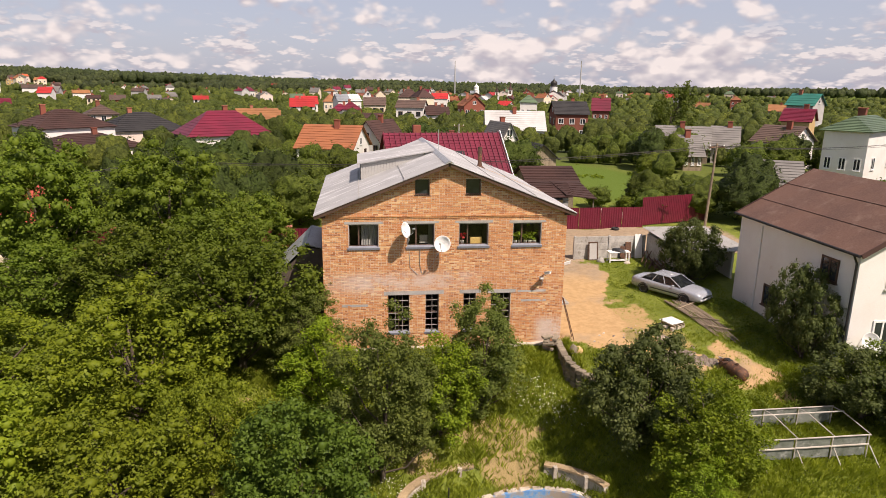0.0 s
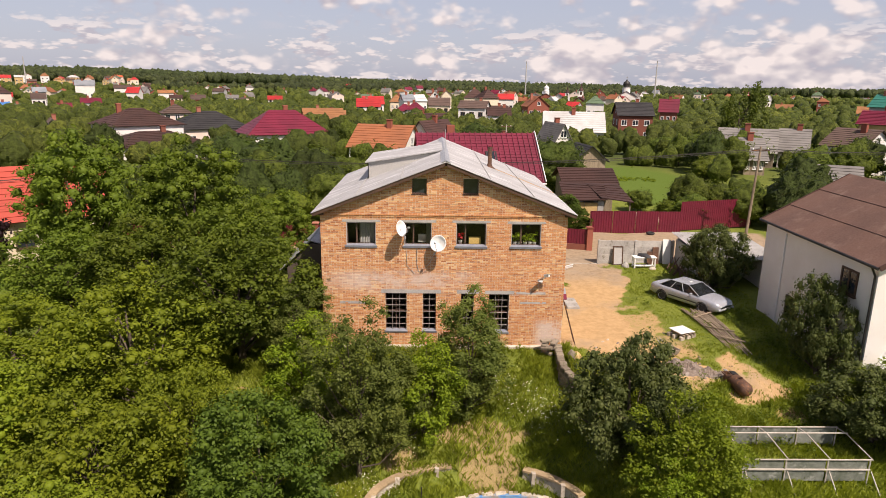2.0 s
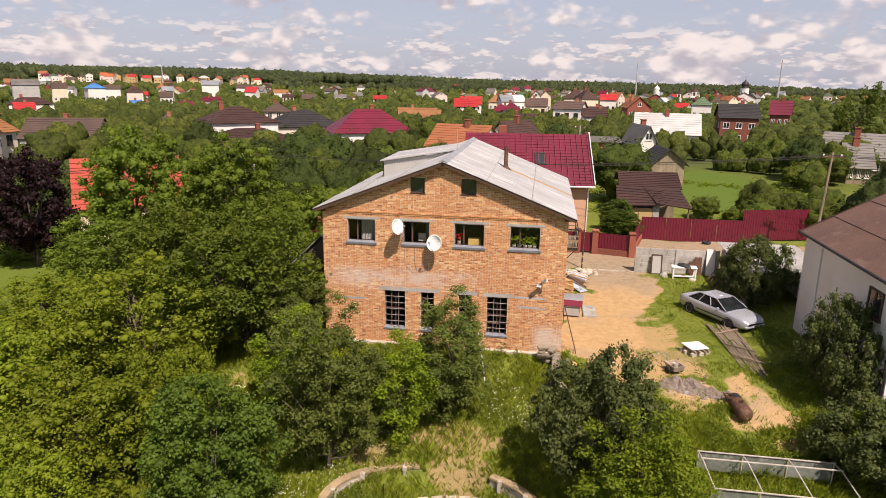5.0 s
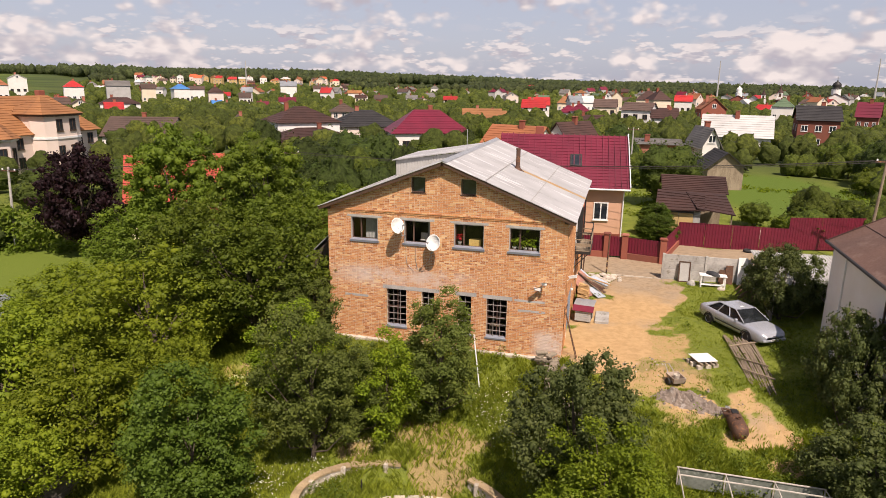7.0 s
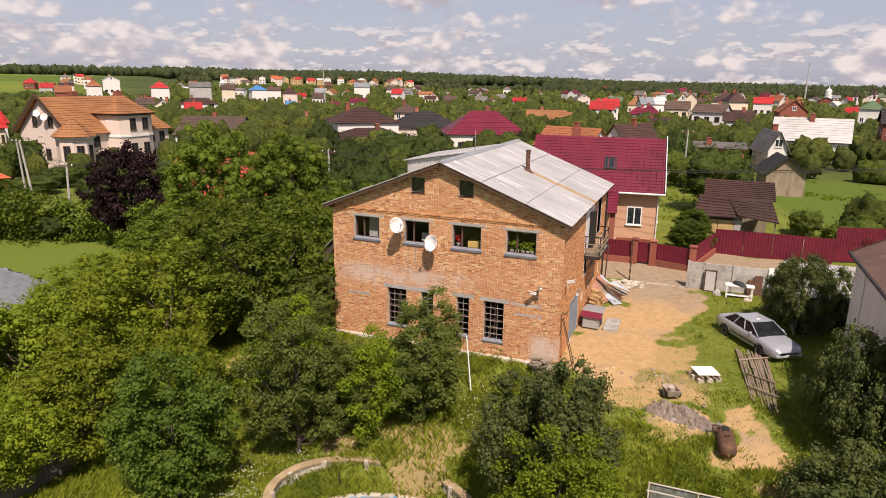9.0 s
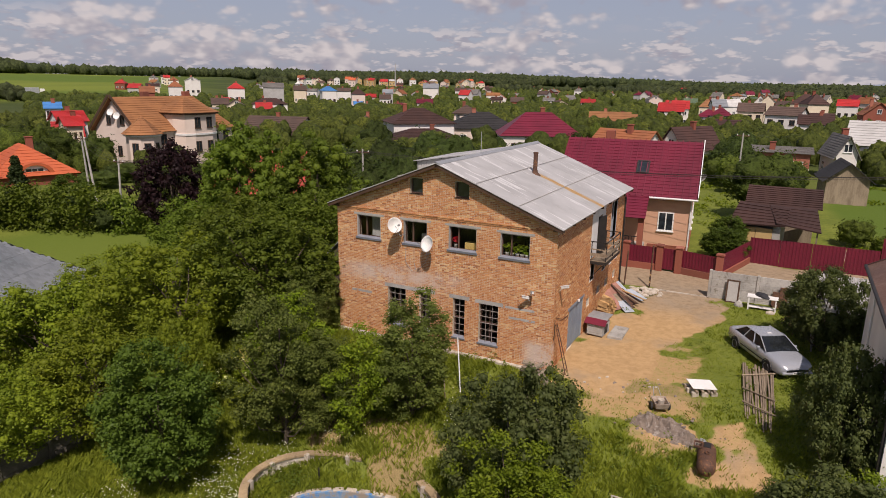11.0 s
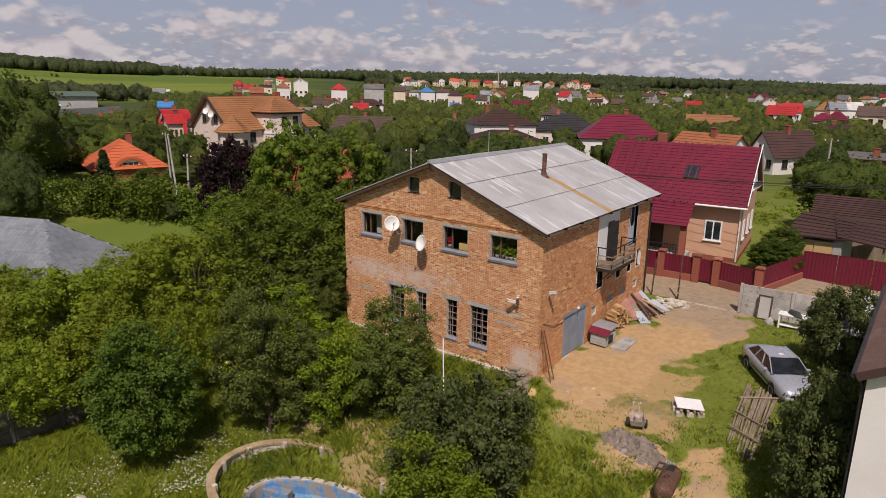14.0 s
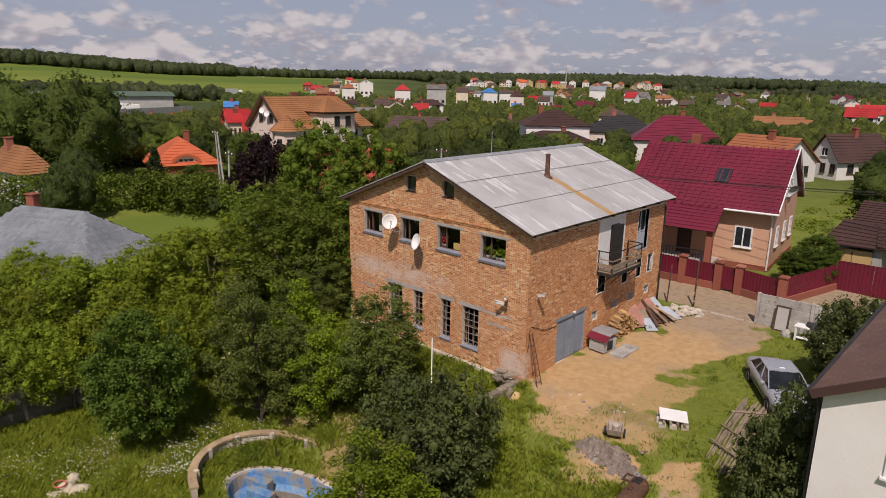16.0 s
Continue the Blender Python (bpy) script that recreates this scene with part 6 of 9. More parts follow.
def tool_shed():
    """Low shed with ochre doors and a brown sheet roof behind the fence."""
    s = thing("tool_shed", "low shed with ochre doors under a brown sheet roof", "shed", (18.3, 58.0, 0.95), -4)
    HOUSE_SPOTS.append((18.5, 59, 5))
    part("wall", M().box(-2.4, -2.2, -1.5, 2.5, -0.4, 2.3).box(-2.2, 0.6, 2.3, 2.5, -0.4, 2.3).box(0.4, 0.6, -1.5, 2.3, -0.4, 2.3), GREY_RENDER, s)
    for x in (-2.2, -1.05):
        part("door", M().cbox(x, x + 1.12, -1.55, -1.48, 0.0, 2.0, 0.02), WALLS["ochre"], s, "ochre board door")
    part("wall", M().box(0.1, 0.6, -1.55, -1.45, 0.0, 2.2), LINTEL, s, "concrete door post")
    m = M()
    courses(m, (-2.9, 2.8, 3.2), (0.9, 0.6, 3.3), (0.9, -1.9, 2.35), (-2.9, -1.9, 2.2), 7)
    courses(m, (-0.6, 1.5, 3.3), (2.6, 2.8, 3.1), (3.2, -1.6, 2.1), (0.3, -1.9, 2.5), 7)
    part("roof", m, ROOFS["brown"], s)
    for x in (2.9,):
        part("post", M().box(x, x + 0.1, -1.4, -1.3, -0.4, 2.15), OLD_WOOD, s)
    part("bench", M().box(3.2, 4.6, -0.8, -0.3, 0.6, 0.68).box(3.3, 3.4, -0.7, -0.4, -0.3, 0.6).box(4.4, 4.5, -0.7, -0.4, -0.3, 0.6), OLD_WOOD, s)
    for i in range(3):
        solid("garden_wall", M().cbox(22.0 + 0.9 * i, 22.88 + 0.9 * i, 57.5, 57.8, 0.8, 1.9 - 0.2 * i, 0.03), CONCRETE_PALE, "rough pale block garden wall", "wall", "garden wall blocks")


tool_shed()


def church(x, y, s, wall, onion):
    g = 1.0
    c = thing("church", "distant white church with a dark onion dome" if onion else "distant brick church with a white domed tower", "church", (x, y, g), -15)
    part("wall", M().box(-6 * s, 6 * s, -4 * s, 4 * s, -4, 5 * s).prism([(-6 * s, 5 * s), (6 * s, 5 * s), (0, 8 * s)], "y", -4 * s, 4 * s), wall, c)
    part("roof", M().slab((-6.4 * s, -4.3 * s, 4.9 * s), (0, -4.3 * s, 8.2 * s), (0, 4.3 * s, 8.2 * s), (-6.4 * s, 4.3 * s, 4.9 * s), -0.2).slab((0, -4.3 * s, 8.2 * s), (6.4 * s, -4.3 * s, 4.9 * s), (6.4 * s, 4.3 * s, 4.9 * s), (0, 4.3 * s, 8.2 * s), -0.2), ROOFS["brown"], c)
    part("tower", M().lathe([(2.2 * s, 5 * s), (2.2 * s, 10.5 * s)], (0, 0, 0), 12), WHITE_PAINT, c)
    part("dome", M().lathe([(2.3 * s, 10.5 * s), (1.5 * s, 11 * s), (2.1 * s, 12 * s), (1.8 * s, 13.2 * s), (0.5 * s, 14.2 * s), (0.1 * s, 15.2 * s)], (0, 0, 0), 14), BLACK_METAL if onion else WHITE_PAINT, c, smooth=True)
    part("cross", M().box(-0.1, 0.1, -0.1, 0.1, 15 * s, 16.6 * s).box(-0.6 * s, 0.6 * s, -0.1, 0.1, 15.8 * s, 16.1 * s), GALVANISED, c)
    for i in range(4):
        add_window(c, (-4.5 * s + 3 * s * i, -4 * s, 1.5), 0, 1.0, 2.4, DARK_WOOD, 0)


church(120.2, 402.4, 1.05, WHITE_RENDER, True)
church(74.0, 413.4, 0.8, BRICK_RED, False)


def bell_tower(x, y, s):
    c = thing("bell_tower", "distant white bell tower with a pointed brown roof", "tower", (x, y, 1.0), -12)
    part("wall", M().box(-2 * s, 2 * s, -2 * s, 2 * s, -4, 6 * s).box(-1.4 * s, 1.4 * s, -1.4 * s, 1.4 * s, 6 * s, 9 * s), WHITE_RENDER, c)
    part("spire", M().lathe([(1.9 * s, 9 * s), (0.6 * s, 11 * s), (0.05, 14 * s)], (0, 0, 0), 8), ROOFS["brown"], c)
    # Dark plate on the solid wall stands for shade in the belfry opening
    part("opening", M().box(-0.6 * s, 0.6 * s, -1.45 * s, -1.35 * s, 6.6 * s, 8.4 * s), DARK_WOOD, c)


bell_tower(94.5, 409.0, 0.95)
bell_tower(86.5, 411.0, 0.8)


def warehouse():
    w = thing("warehouse", "long low warehouse with a pale green roof", "warehouse", (-284.0, 117.0, land(-284, 117)), 70)
    part("wall", M().box(-32, 32, -8, 8, -2, 5.0), GREY_RENDER, w)
    part("roof", M().slab((-33, -9, 5.0), (33, -9, 5.0), (33, 9, 6.6), (-33, 9, 6.6), 0.2), ROOFS["green"], w)
    rng = random.Random(4)
    for i in range(14):
        x = -10 + 2.0 * i
        z = land(-278 + 0.32 * x, 112 + 0.94 * x) - 0.2
        solid("stacked_sacks", M().cbox(-1.0, 1.0, -1.2, 1.2, 0, rng.uniform(2.0, 3.4), 0.15).turn(pose(-268 + 0.35 * x, 112 + 0.94 * x, z, 0, 0, 70)), WHITE_PAINT if i != 6 else WALLS["ochre"], "pale stacked goods outside the warehouse", "pallet", "stacked goods")
    t = thing("lorry", "grey articulated lorry parked by the road", "lorry", (-341.0, 213.0, land(-341, 213)), 60)
    part("trailer", M().cbox(-6, 6, -1.3, 1.3, 1.2, 4.2, 0.05), GALVANISED, t)
    part("cab", M().cbox(6.3, 8.5, -1.25, 1.25, 0.8, 3.6, 0.15), WHITE_PAINT, t)
    for x in (-4.5, -3.3, 4, 7.2):
        part("wheel", M().lathe([(0.0, -1.3), (0.5, -1.3), (0.5, 1.3), (0.0, 1.3)], (x, 0, 0.5), 12, "y"), RUBBER, t)


warehouse()


def boundary_wall():
    w = thing("boundary_wall", "long low grey concrete wall beside the far road", "wall", (-223.0, 112.0, land(-223, 112)))
    for i in range(22):
        a, b = Vector((-211.0, 86.0)).lerp(Vector((-236.0, 139.0)), i / 22), Vector((-211.0, 86.0)).lerp(Vector((-236.0, 139.0)), (i + 0.97) / 22)
        z = land(a.x, a.y)
        part("panel", M().prism([(a.x, a.y), (b.x, b.y), (b.x - 0.2, b.y), (a.x - 0.2, a.y)], "z", z - 1, z + 2.2), GREY_RENDER, w, world=True)


boundary_wall()


def eyebrow_dormer(house_ob, y0, y1, z):
    """An arched dormer with a white half-round window in the front slope."""
    def arch(w, h, n=12):
        return [(w * math.cos(math.pi * i / n), z + h * math.sin(math.pi * i / n)) for i in range(n + 1)]
    d = part("dormer", M().prism(arch(1.55, 1.15), "y", y0, y1), WHITE_PAINT, house_ob, "white arched dormer")
    part("dormer_roof", M().prism(arch(2.1, 1.5) + arch(1.58, 1.18)[::-1], "y", y0 - 0.3, y1), ROOFS["orange"], house_ob, "curved orange dormer roof")
    for x in (-0.98, -0.32, 0.34):
        part("pane", M().box(x, x + 0.58, y0 - 0.03, y0 - 0.004, z + 0.18, z + 0.72), GLASS, d)


eyebrow_dormer(orange_house, -5.3, -2.0, 1.0 - land(-70.2, 53.7))


def masts():
    for x, y, hgt in ((73.0, 500.0, 30.0), (160.0, 470.0, 30.0), (-330.0, 560.0, 26.0)):
        z = land(x, y)
        solid("radio_mast", M().path([(x, y, z - 1), (x, y, z + hgt)], [0.7, 0.3], 6), GREY_RENDER, "slim distant grey radio mast", "mast", "radio masts")


masts()


def poles():
    spots = [(29.2, 51.3, 1.0, 8.5, 2.5), (-34.8, 41.8, 0.0, 6.0, 4.0), (-49.5, 48.8, 0.0, 6.8, -4.0), (56.0, 58.0, 1.0, 8.5, 0.0), (-15.0, 52.0, 1.0, 7.2, 0.0), (13.5, 88.0, 0.6, 7.8, 0.0)]
    tops = []
    for x, y, g, top, lean in spots:
        timber = x > 20
        p = thing("utility_pole", "weathered dark timber utility pole with wires" if timber else "grey concrete utility pole with wires", "pole", (x, y, g), group="utility poles")
        s = math.tan(math.radians(lean)) * (top - g)
        part("shaft", M().path([(0, 0, -0.6), (s, 0, top - g)], [0.13, 0.08], 8), OLD_WOOD if timber else CONCRETE, p)
        part("crossarm", M().box(s - 0.7, s + 0.7, -0.05, 0.05, top - g - 0.35, top - g - 0.25), RUST, p)
        part("insulators", M().lathe([(0.05, 0), (0.06, 0.08), (0.03, 0.14)], (s - 0.6, 0, top - g - 0.25), 8).lathe([(0.05, 0), (0.06, 0.08), (0.03, 0.14)], (s + 0.6, 0, top - g - 0.25), 8), WHITE_PAINT, p)
        tops.append(Vector((x + s, y, top - 0.15)))
    brace = thing("utility_pole", "leaning concrete brace of the double utility pole", "pole", (-48.2, 48.6, 0.0), group="utility poles")
    part("shaft", M().path([(0, 0, -0.5), (-1.3, 0.2, 6.6)], [0.13, 0.1], 8), CONCRETE, brace)
    pairs = [(3, 0), (0, 4), (4, 1), (1, 2)]
    n = 0
    for a, b in pairs:
        for o in (-0.6, -0.2, 0.2, 0.6):
            w = M()
            p, q = tops[a] + Vector((0, o, 0)), tops[b] + Vector((0, o, 0))
            sag = 0.018 * (q - p).length
            w.path([p.lerp(q, t) - Vector((0, 0, 4 * sag * t * (1 - t) + abs(o) * 0.15)) for t in np.linspace(0, 1, 13)], 0.013, 4, cap=False)
            tagged(part("power_line", w, BLACK_METAL), "thin dark overhead power line between two poles", "cable", "power lines")


poles()


# ---- smaller houses on the far slope ----
def far_village():
    rng = random.Random(21)
    made = 0
    while made < 128:
        a, d = rng.uniform(-54, 34), rng.uniform(270, 640) if made < 62 else rng.uniform(380, 700)
        x, y = 10 + d * math.sin(math.radians(a)), 10 + d * math.cos(math.radians(a))
        if any((x - p) ** 2 + (y - q) ** 2 < (r + 9) ** 2 for p, q, r in HOUSE_SPOTS) or (a < -40 and d > 330) and rng.random() < 0.6:
            continue
        g = land(x, y)
        e = g + rng.choice((3.0, 3.2, 5.6))
        village_house(x, y, -a + rng.choice((0, 0, 25, -25, 60)), rng.uniform(8, 12), rng.uniform(7.5, 9.5), e, e + rng.uniform(2.2, 4.0), rng.choice(("gable", "gable", "hip", "front")),
                      rng.choice(("umber", "brown", "red", "rust", "crimson", "grey", "grey", "pale", "green", "slate", "ochre")), rng.choice(("white", "white", "cream", "pink", "brick", "grey")), 2)
        made += 1
    for i in range(34):
        a, d = rng.uniform(-40, -24), rng.uniform(700, 860)
        x, y = 10 + d * math.sin(math.radians(a)), 10 + d * math.cos(math.radians(a))
        g = land(x, y)
        e = g + rng.choice((4.0, 6.0, 6.5))
        village_house(x, y, -a + rng.choice((0, 25, -25)), rng.uniform(10, 15), 9, e, e + rng.uniform(2.5, 4.0), rng.choice(("gable", "hip", "front")),
                      rng.choice(("umber", "red", "rust", "orange", "ochre", "green", "pale", "crimson")), rng.choice(("white", "cream", "pink", "ochre")), 2)


far_village()


# ---- trees of the village and the far woods ----
HOUSE_SPOTS += [(27, 70, 8), (31, 78, 9), (33, 95, 9), (24, 80, 8), (4.2, 37, 10), (-30, 35, 12), (16, 40, 7), (26, 42, 6), (6, 46.5, 5), (-12, 46.5, 4), (20, 50, 5)]


def free(x, y, r=1.0):
    return all((x - a) ** 2 + (y - b) ** 2 > (c + r) ** 2 for a, b, c in HOUSE_SPOTS) and not (44 < y < 49 and -75 < x < 40)


def sight(x, y, eye, target, width):
    """Whether x, y stands close to the line from eye to target, before the target."""
    d = Vector((target[0] - eye[0], target[1] - eye[1]))
    p = Vector((x - eye[0], y - eye[1]))
    t = p.dot(d) / d.length_squared
    return 0.5 < t < 1.0 and abs(p.x * d.y - p.y * d.x) / d.length < width


def village_trees():
    rng = random.Random(11)
    count = 0
    for _ in range(4000):
        a, d = math.radians(rng.uniform(-88, 52)), math.sqrt(rng.uniform(48 ** 2, 112 ** 2))
        x, y = 10 + d * math.sin(a), 10 + d * math.cos(a)
        if not free(x, y, 1.2) or (-8 < x < 18 and y < 64):
            continue
        if any(sight(x, y, (20, 6), (hx, hy), hr * 0.75) for hx, hy, hr in OPEN_VIEW):
            continue
        HOUSE_SPOTS.append((x, y, 1.9))
        s = rng.uniform(0.6, 0.95)
        if any(sight(x, y, (12, 6), (hx, hy), hr * 0.55) for hx, hy, hr in HOUSES_SEEN):
            s *= 0.6
        plant(rng.choice(T_MID), x, y, rng.uniform(0, 360), s * rng.uniform(0.95, 1.25), s)
        count += 1
        if count >= 215:
            break
    for x, y, s in ((58.0, 84.0, 0.85), (62.0, 88.0, 0.8), (54.0, 86.0, 0.8), (66.0, 84.0, 0.9), (49.0, 77.0, 0.8), (46.0, 92.0, 0.8), (52.0, 100.0, 0.85), (31.5, 57.0, 0.55), (28.0, 60.5, 0.6), (35.0, 55.0, 0.7), (24.0, 63.0, 0.4), (38.0, 59.0, 0.8), (27.0, 56.8, 0.5), (42.0, 62, 0.8)):
        plant(T_MID[int(x) % 3], x, y, x * 40, s * 1.25, s)
    for x, y, s in ((-8.5, 53.0, 0.72), (-5.0, 56.5, 0.8), (-11.5, 57.5, 0.85), (-7.5, 62.0, 0.8), (-14.5, 53.5, 0.8), (-3.0, 63.5, 0.7), (-12.5, 65.0, 0.9), (-17.5, 60.0, 0.9), (-5.5, 69.5, 0.8), (-10.0, 73.0, 0.9), (-17.0, 69.0, 0.9), (-1.5, 73.5, 0.75)):
        plant(T_MID[int(-x) % 5], x, y, x * 40, s * 1.25, s)
    for x, y, s in ((-41.7, 41.9, 0.55), (-38.0, 43.5, 0.5), (-36.0, 41.5, 0.5)):
        plant(T_MID[4], x, y, x * 40, s * 1.1, s * 0.75)


def wood(name, label, n, span_a, span_d, size, detail, leaves, leaf, seed, mat, keep=None, clear=True, vary=(0.7, 1.2)):
    """Many trees that nobody could count, as one mesh: each an uneven crown with leaf sprays over it."""
    rng = np.random.default_rng(seed)
    shapes = [lumpy(rng, detail) for _ in range(9)]
    verts, tris, sprays = [], [], []
    tries = done = base = 0
    while done < n and tries < n * 30:
        tries += 1
        a = math.radians(rng.uniform(*span_a))
        d = math.sqrt(rng.uniform(span_d[0] ** 2, span_d[1] ** 2))
        x, y = 10 + d * math.sin(a), 10 + d * math.cos(a)
        if keep and not keep(x, y, math.degrees(a), d):
            continue
        if clear and not free(x, y, 1.5):
            continue
        done += 1
        h = size * rng.uniform(*vary)
        v, t = shapes[rng.integers(0, 9)]
        w, turn = h * rng.uniform(0.33, 0.52), rng.uniform(0, 6.28)
        c, q = math.cos(turn), math.sin(turn)
        v = np.stack([(v[:, 0] * c - v[:, 1] * q) * w + x, (v[:, 0] * q + v[:, 1] * c) * w + y, v[:, 2] * 0.52 * h + 0.48 * h + land(x, y)], 1)
        verts.append(v)
        tris.append(t + base)
        base += len(v)
        sprays.append(v[rng.integers(0, len(v), leaves)])
    quads = leaf_cloud(rng, np.concatenate(sprays), 2, leaf * 0.6, leaf, 0.5, 0.45)
    tagged(part(name, crown_mesh(name, quads, (np.concatenate(verts), np.concatenate(tris))), mat), label, "trees", kind="stuff")


OPEN_VIEW = [(-82, 117, 7), (-74, 124, 5), (-44, 112, 9), (24, 113, 5), (24, 89, 4), (57, 109, 8), (67, 98, 6), (33, 139, 8), (3, 110, 7), (18, 62, 5), (-75.5, 56.6, 9), (9.5, 80.6, 7), (0.0, 117, 6), (-80, 85, 17), (-40, 107, 8), (-23, 120, 8), (-66, 47, 8), (7.4, 57.5, 8)]
HOUSES_SEEN = [h for h in HOUSE_SPOTS if math.hypot(h[0] - 10, h[1] - 10) > 50 and math.hypot(h[0] - 10, h[1] - 10) < 170]
village_trees()
wood("village_greenery", "green trees and bushes among the village houses", 1150, (-80, 50), (98, 200), 4.3, 3, 45, 0.34, 31, LEAF_FAR, keep=lambda x, y, a, d: not (a < -62 and d > 190))
wood("village_greenery", "green trees and bushes behind the first houses", 2200, (-66, 50), (195, 360), 4.6, 2, 14, 0.55, 38, LEAF_FAR, keep=lambda x, y, a, d: not (a < -60 and d > 190))
wood("village_greenery", "green trees and bushes on the far village slope", 2400, (-55, 50), (350, 680), 5.6, 2, 6, 0.9, 32, LEAF_FAR, keep=lambda x, y, a, d: not (a < -44 and d > 350))
LEAF_WOOD = foliage("far_wood_leaves", (0.135, 0.160, 0.056), (0.070, 0.092, 0.036), jitter=0.1, patchy=0.03, shade_grain=0.35)
wood("woodland", "dark mixed woodland along the far hills", 4600, (-95, 60), (960, 1300), 14, 2, 4, 2.2, 33, LEAF_WOOD, keep=lambda x, y, a, d: not (-60 < a < -45 and d < 1150) and (a < 19 or d > 1180), clear=False, vary=(0.85, 1.12))
wood("woodland", "dark mixed woodland behind the village", 2300, (-43, 21), (640, 980), 9, 2, 4, 1.6, 34, LEAF_WOOD, keep=lambda x, y, a, d: noise.noise((x / 160, y / 160, 9)) > -0.12 and not (-41 < a < -23 and 640 < d < 880), clear=False, vary=(0.8, 1.15))
wood("woodland", "strip of dark trees below the field", 620, (-92, -60), (350, 470), 7, 2, 10, 0.8, 35, LEAF_WOOD, keep=lambda x, y, a, d: d < 330 + (-58 - a) * 7 + 30)
wood("woodland", "dense dark wood on the left hill", 2300, (-98, -60), (1000, 1230), 16, 2, 5, 2.2, 36, LEAF_WOOD, clear=False, vary=(0.85, 1.12))
wood("garden_shrubs", "low green bushes and shrubs of the gardens", 480, (-85, 52), (52, 104), 2.9, 3, 30, 0.26, 37, MID_GREEN, keep=lambda x, y, a, d: not (-9 < x < 19 and y < 66) and not any(sight(x, y, (20, 6), (hx, hy), hr * 0.75) for hx, hy, hr in OPEN_VIEW))
for p in T_MID:
    drop(p)


def crop_rows():
    """Potato rows and rough grass of the garden plots behind the lane."""
    rng = np.random.default_rng(91)
    spots = []
    for i in range(46):
        for _ in range(70):
            x, y = 22.0 + 0.42 * i + rng.normal(0, 0.06), rng.uniform(62, 106)
            if math.hypot((x - 31) / 8.5, (y - 84) / 21) < 1.0 and noise.noise((x / 5, y / 9, 2.0)) > -0.2 and free(x, y, -2):
                spots.append((x, y, land(x, y) + 0.14))
    tagged(part("crop_rows", quads_mesh("crop_rows", leaf_cloud(rng, spots, 9, 0.26, 0.2)), LEAF_BRIGHT), "rows of low green garden crops", "crops", kind="stuff")
    spots = []
    for _ in range(2600):
        x, y = rng.uniform(8, 27), rng.uniform(54.5, 98)
        if free(x, y, 0) and noise.noise((x / 3, y / 3, 6.0)) > 0.0:
            spots.append((x, y, land(x, y) + 0.12))
    tagged(part("rough_grass", quads_mesh("rough_grass", leaf_cloud(rng, spots, 8, 0.4, 0.22)), LEAF_LIME), "rough tufts of grass and weeds behind the fence", "grass", kind="stuff")


crop_rows()


def hedge(x0, y0, x1, y1, w, h, seed, label):
    rng = np.random.default_rng(seed)
    n = int(math.hypot(x1 - x0, y1 - y0) * 22)
    t = np.linspace(0, 1, n)
    spots = np.stack([x0 + (x1 - x0) * t + rng.normal(0, w * 0.3, n), y0 + (y1 - y0) * t + rng.normal(0, w * 0.3, n), -0.8 + land((x0 + x1) / 2, (y0 + y1) / 2) + (h + 0.6) * (0.1 + 0.8 * rng.random(n))], 1)
    tagged(part("hedge", quads_mesh("hedge", leaf_cloud(rng, spots, 26, 0.75, 0.28, 0.9, 0.38)), LEAF_GREEN), label, "hedge", kind="stuff")


hedge(-58, 24, -47, 37, 2.4, 4.8, 43, "tall bushy green hedge behind the lawn")
hedge(-47, 37, -36, 41, 2.4, 4.8, 41, "tall clipped green hedge behind the lawn")
hedge(-36, 41.5, -27, 43.5, 2.2, 4.0, 42, "bushy green hedge beside the lawn")


# ---- fittings on the brick house ----
def satellite_dish(at, normal, r, foot):
    """A dish on a wall arm, turned to face along normal."""
    d = part("satellite_dish", M().lathe([(0.0, 0.0), (r * 0.45, 0.035), (r * 0.8, 0.11), (r, 0.18), (r * 1.015, 0.175), (r * 0.8, 0.095), (r * 0.45, 0.02), (0.0, -0.015)], (0, 0, -0.1), 28), WHITE_PAINT, house, "white round satellite dish", True)
    d.matrix_basis = Matrix.Translation(Vector(at) - house.location) @ Vector(normal).to_track_quat("Z", "Y").to_matrix().to_4x4()
    part("feed_arm", M().path([(0, -r * 0.95, 0.05), (0, -r * 0.55, r * 1.05), (0, -r * 0.1, r * 1.2)], 0.014, 6).lathe([(0.04, 0), (0.05, 0.1), (0.03, 0.14)], (0, -r * 0.1, r * 1.15), 8), GALVANISED, d)
    part("wall_bracket", M().path([foot, (foot[0], at[1] + 0.18, foot[2]), (at[0], at[1] + 0.1, at[2] - 0.05)], 0.024, 8), GALVANISED, house, world=True)


satellite_dish((2.12, 30.05, 6.28), (0.80, -0.52, 0.28), 0.38, (2.35, 30.67, 5.75))
satellite_dish((3.95, 30.15, 5.55), (-0.33, -0.90, 0.30), 0.40, (3.75, 30.67, 4.95))


def security_camera(at, rz):
    c = part("security_camera", M().cbox(-0.06, 0.06, -0.28, 0.10, -0.06, 0.06, 0.02).box(-0.075, 0.075, -0.34, 0.12, 0.062, 0.075), WHITE_PAINT, house, "white security camera on a bracket")
    c.matrix_basis = Matrix.Translation(Vector(at) - house.location) @ pose(0, 0, 0, -18, 0, rz)
    part("bracket", M().path([(0, 0.05, -0.05), (0, 0.22, -0.12)], 0.02, 6), WHITE_PAINT, c)


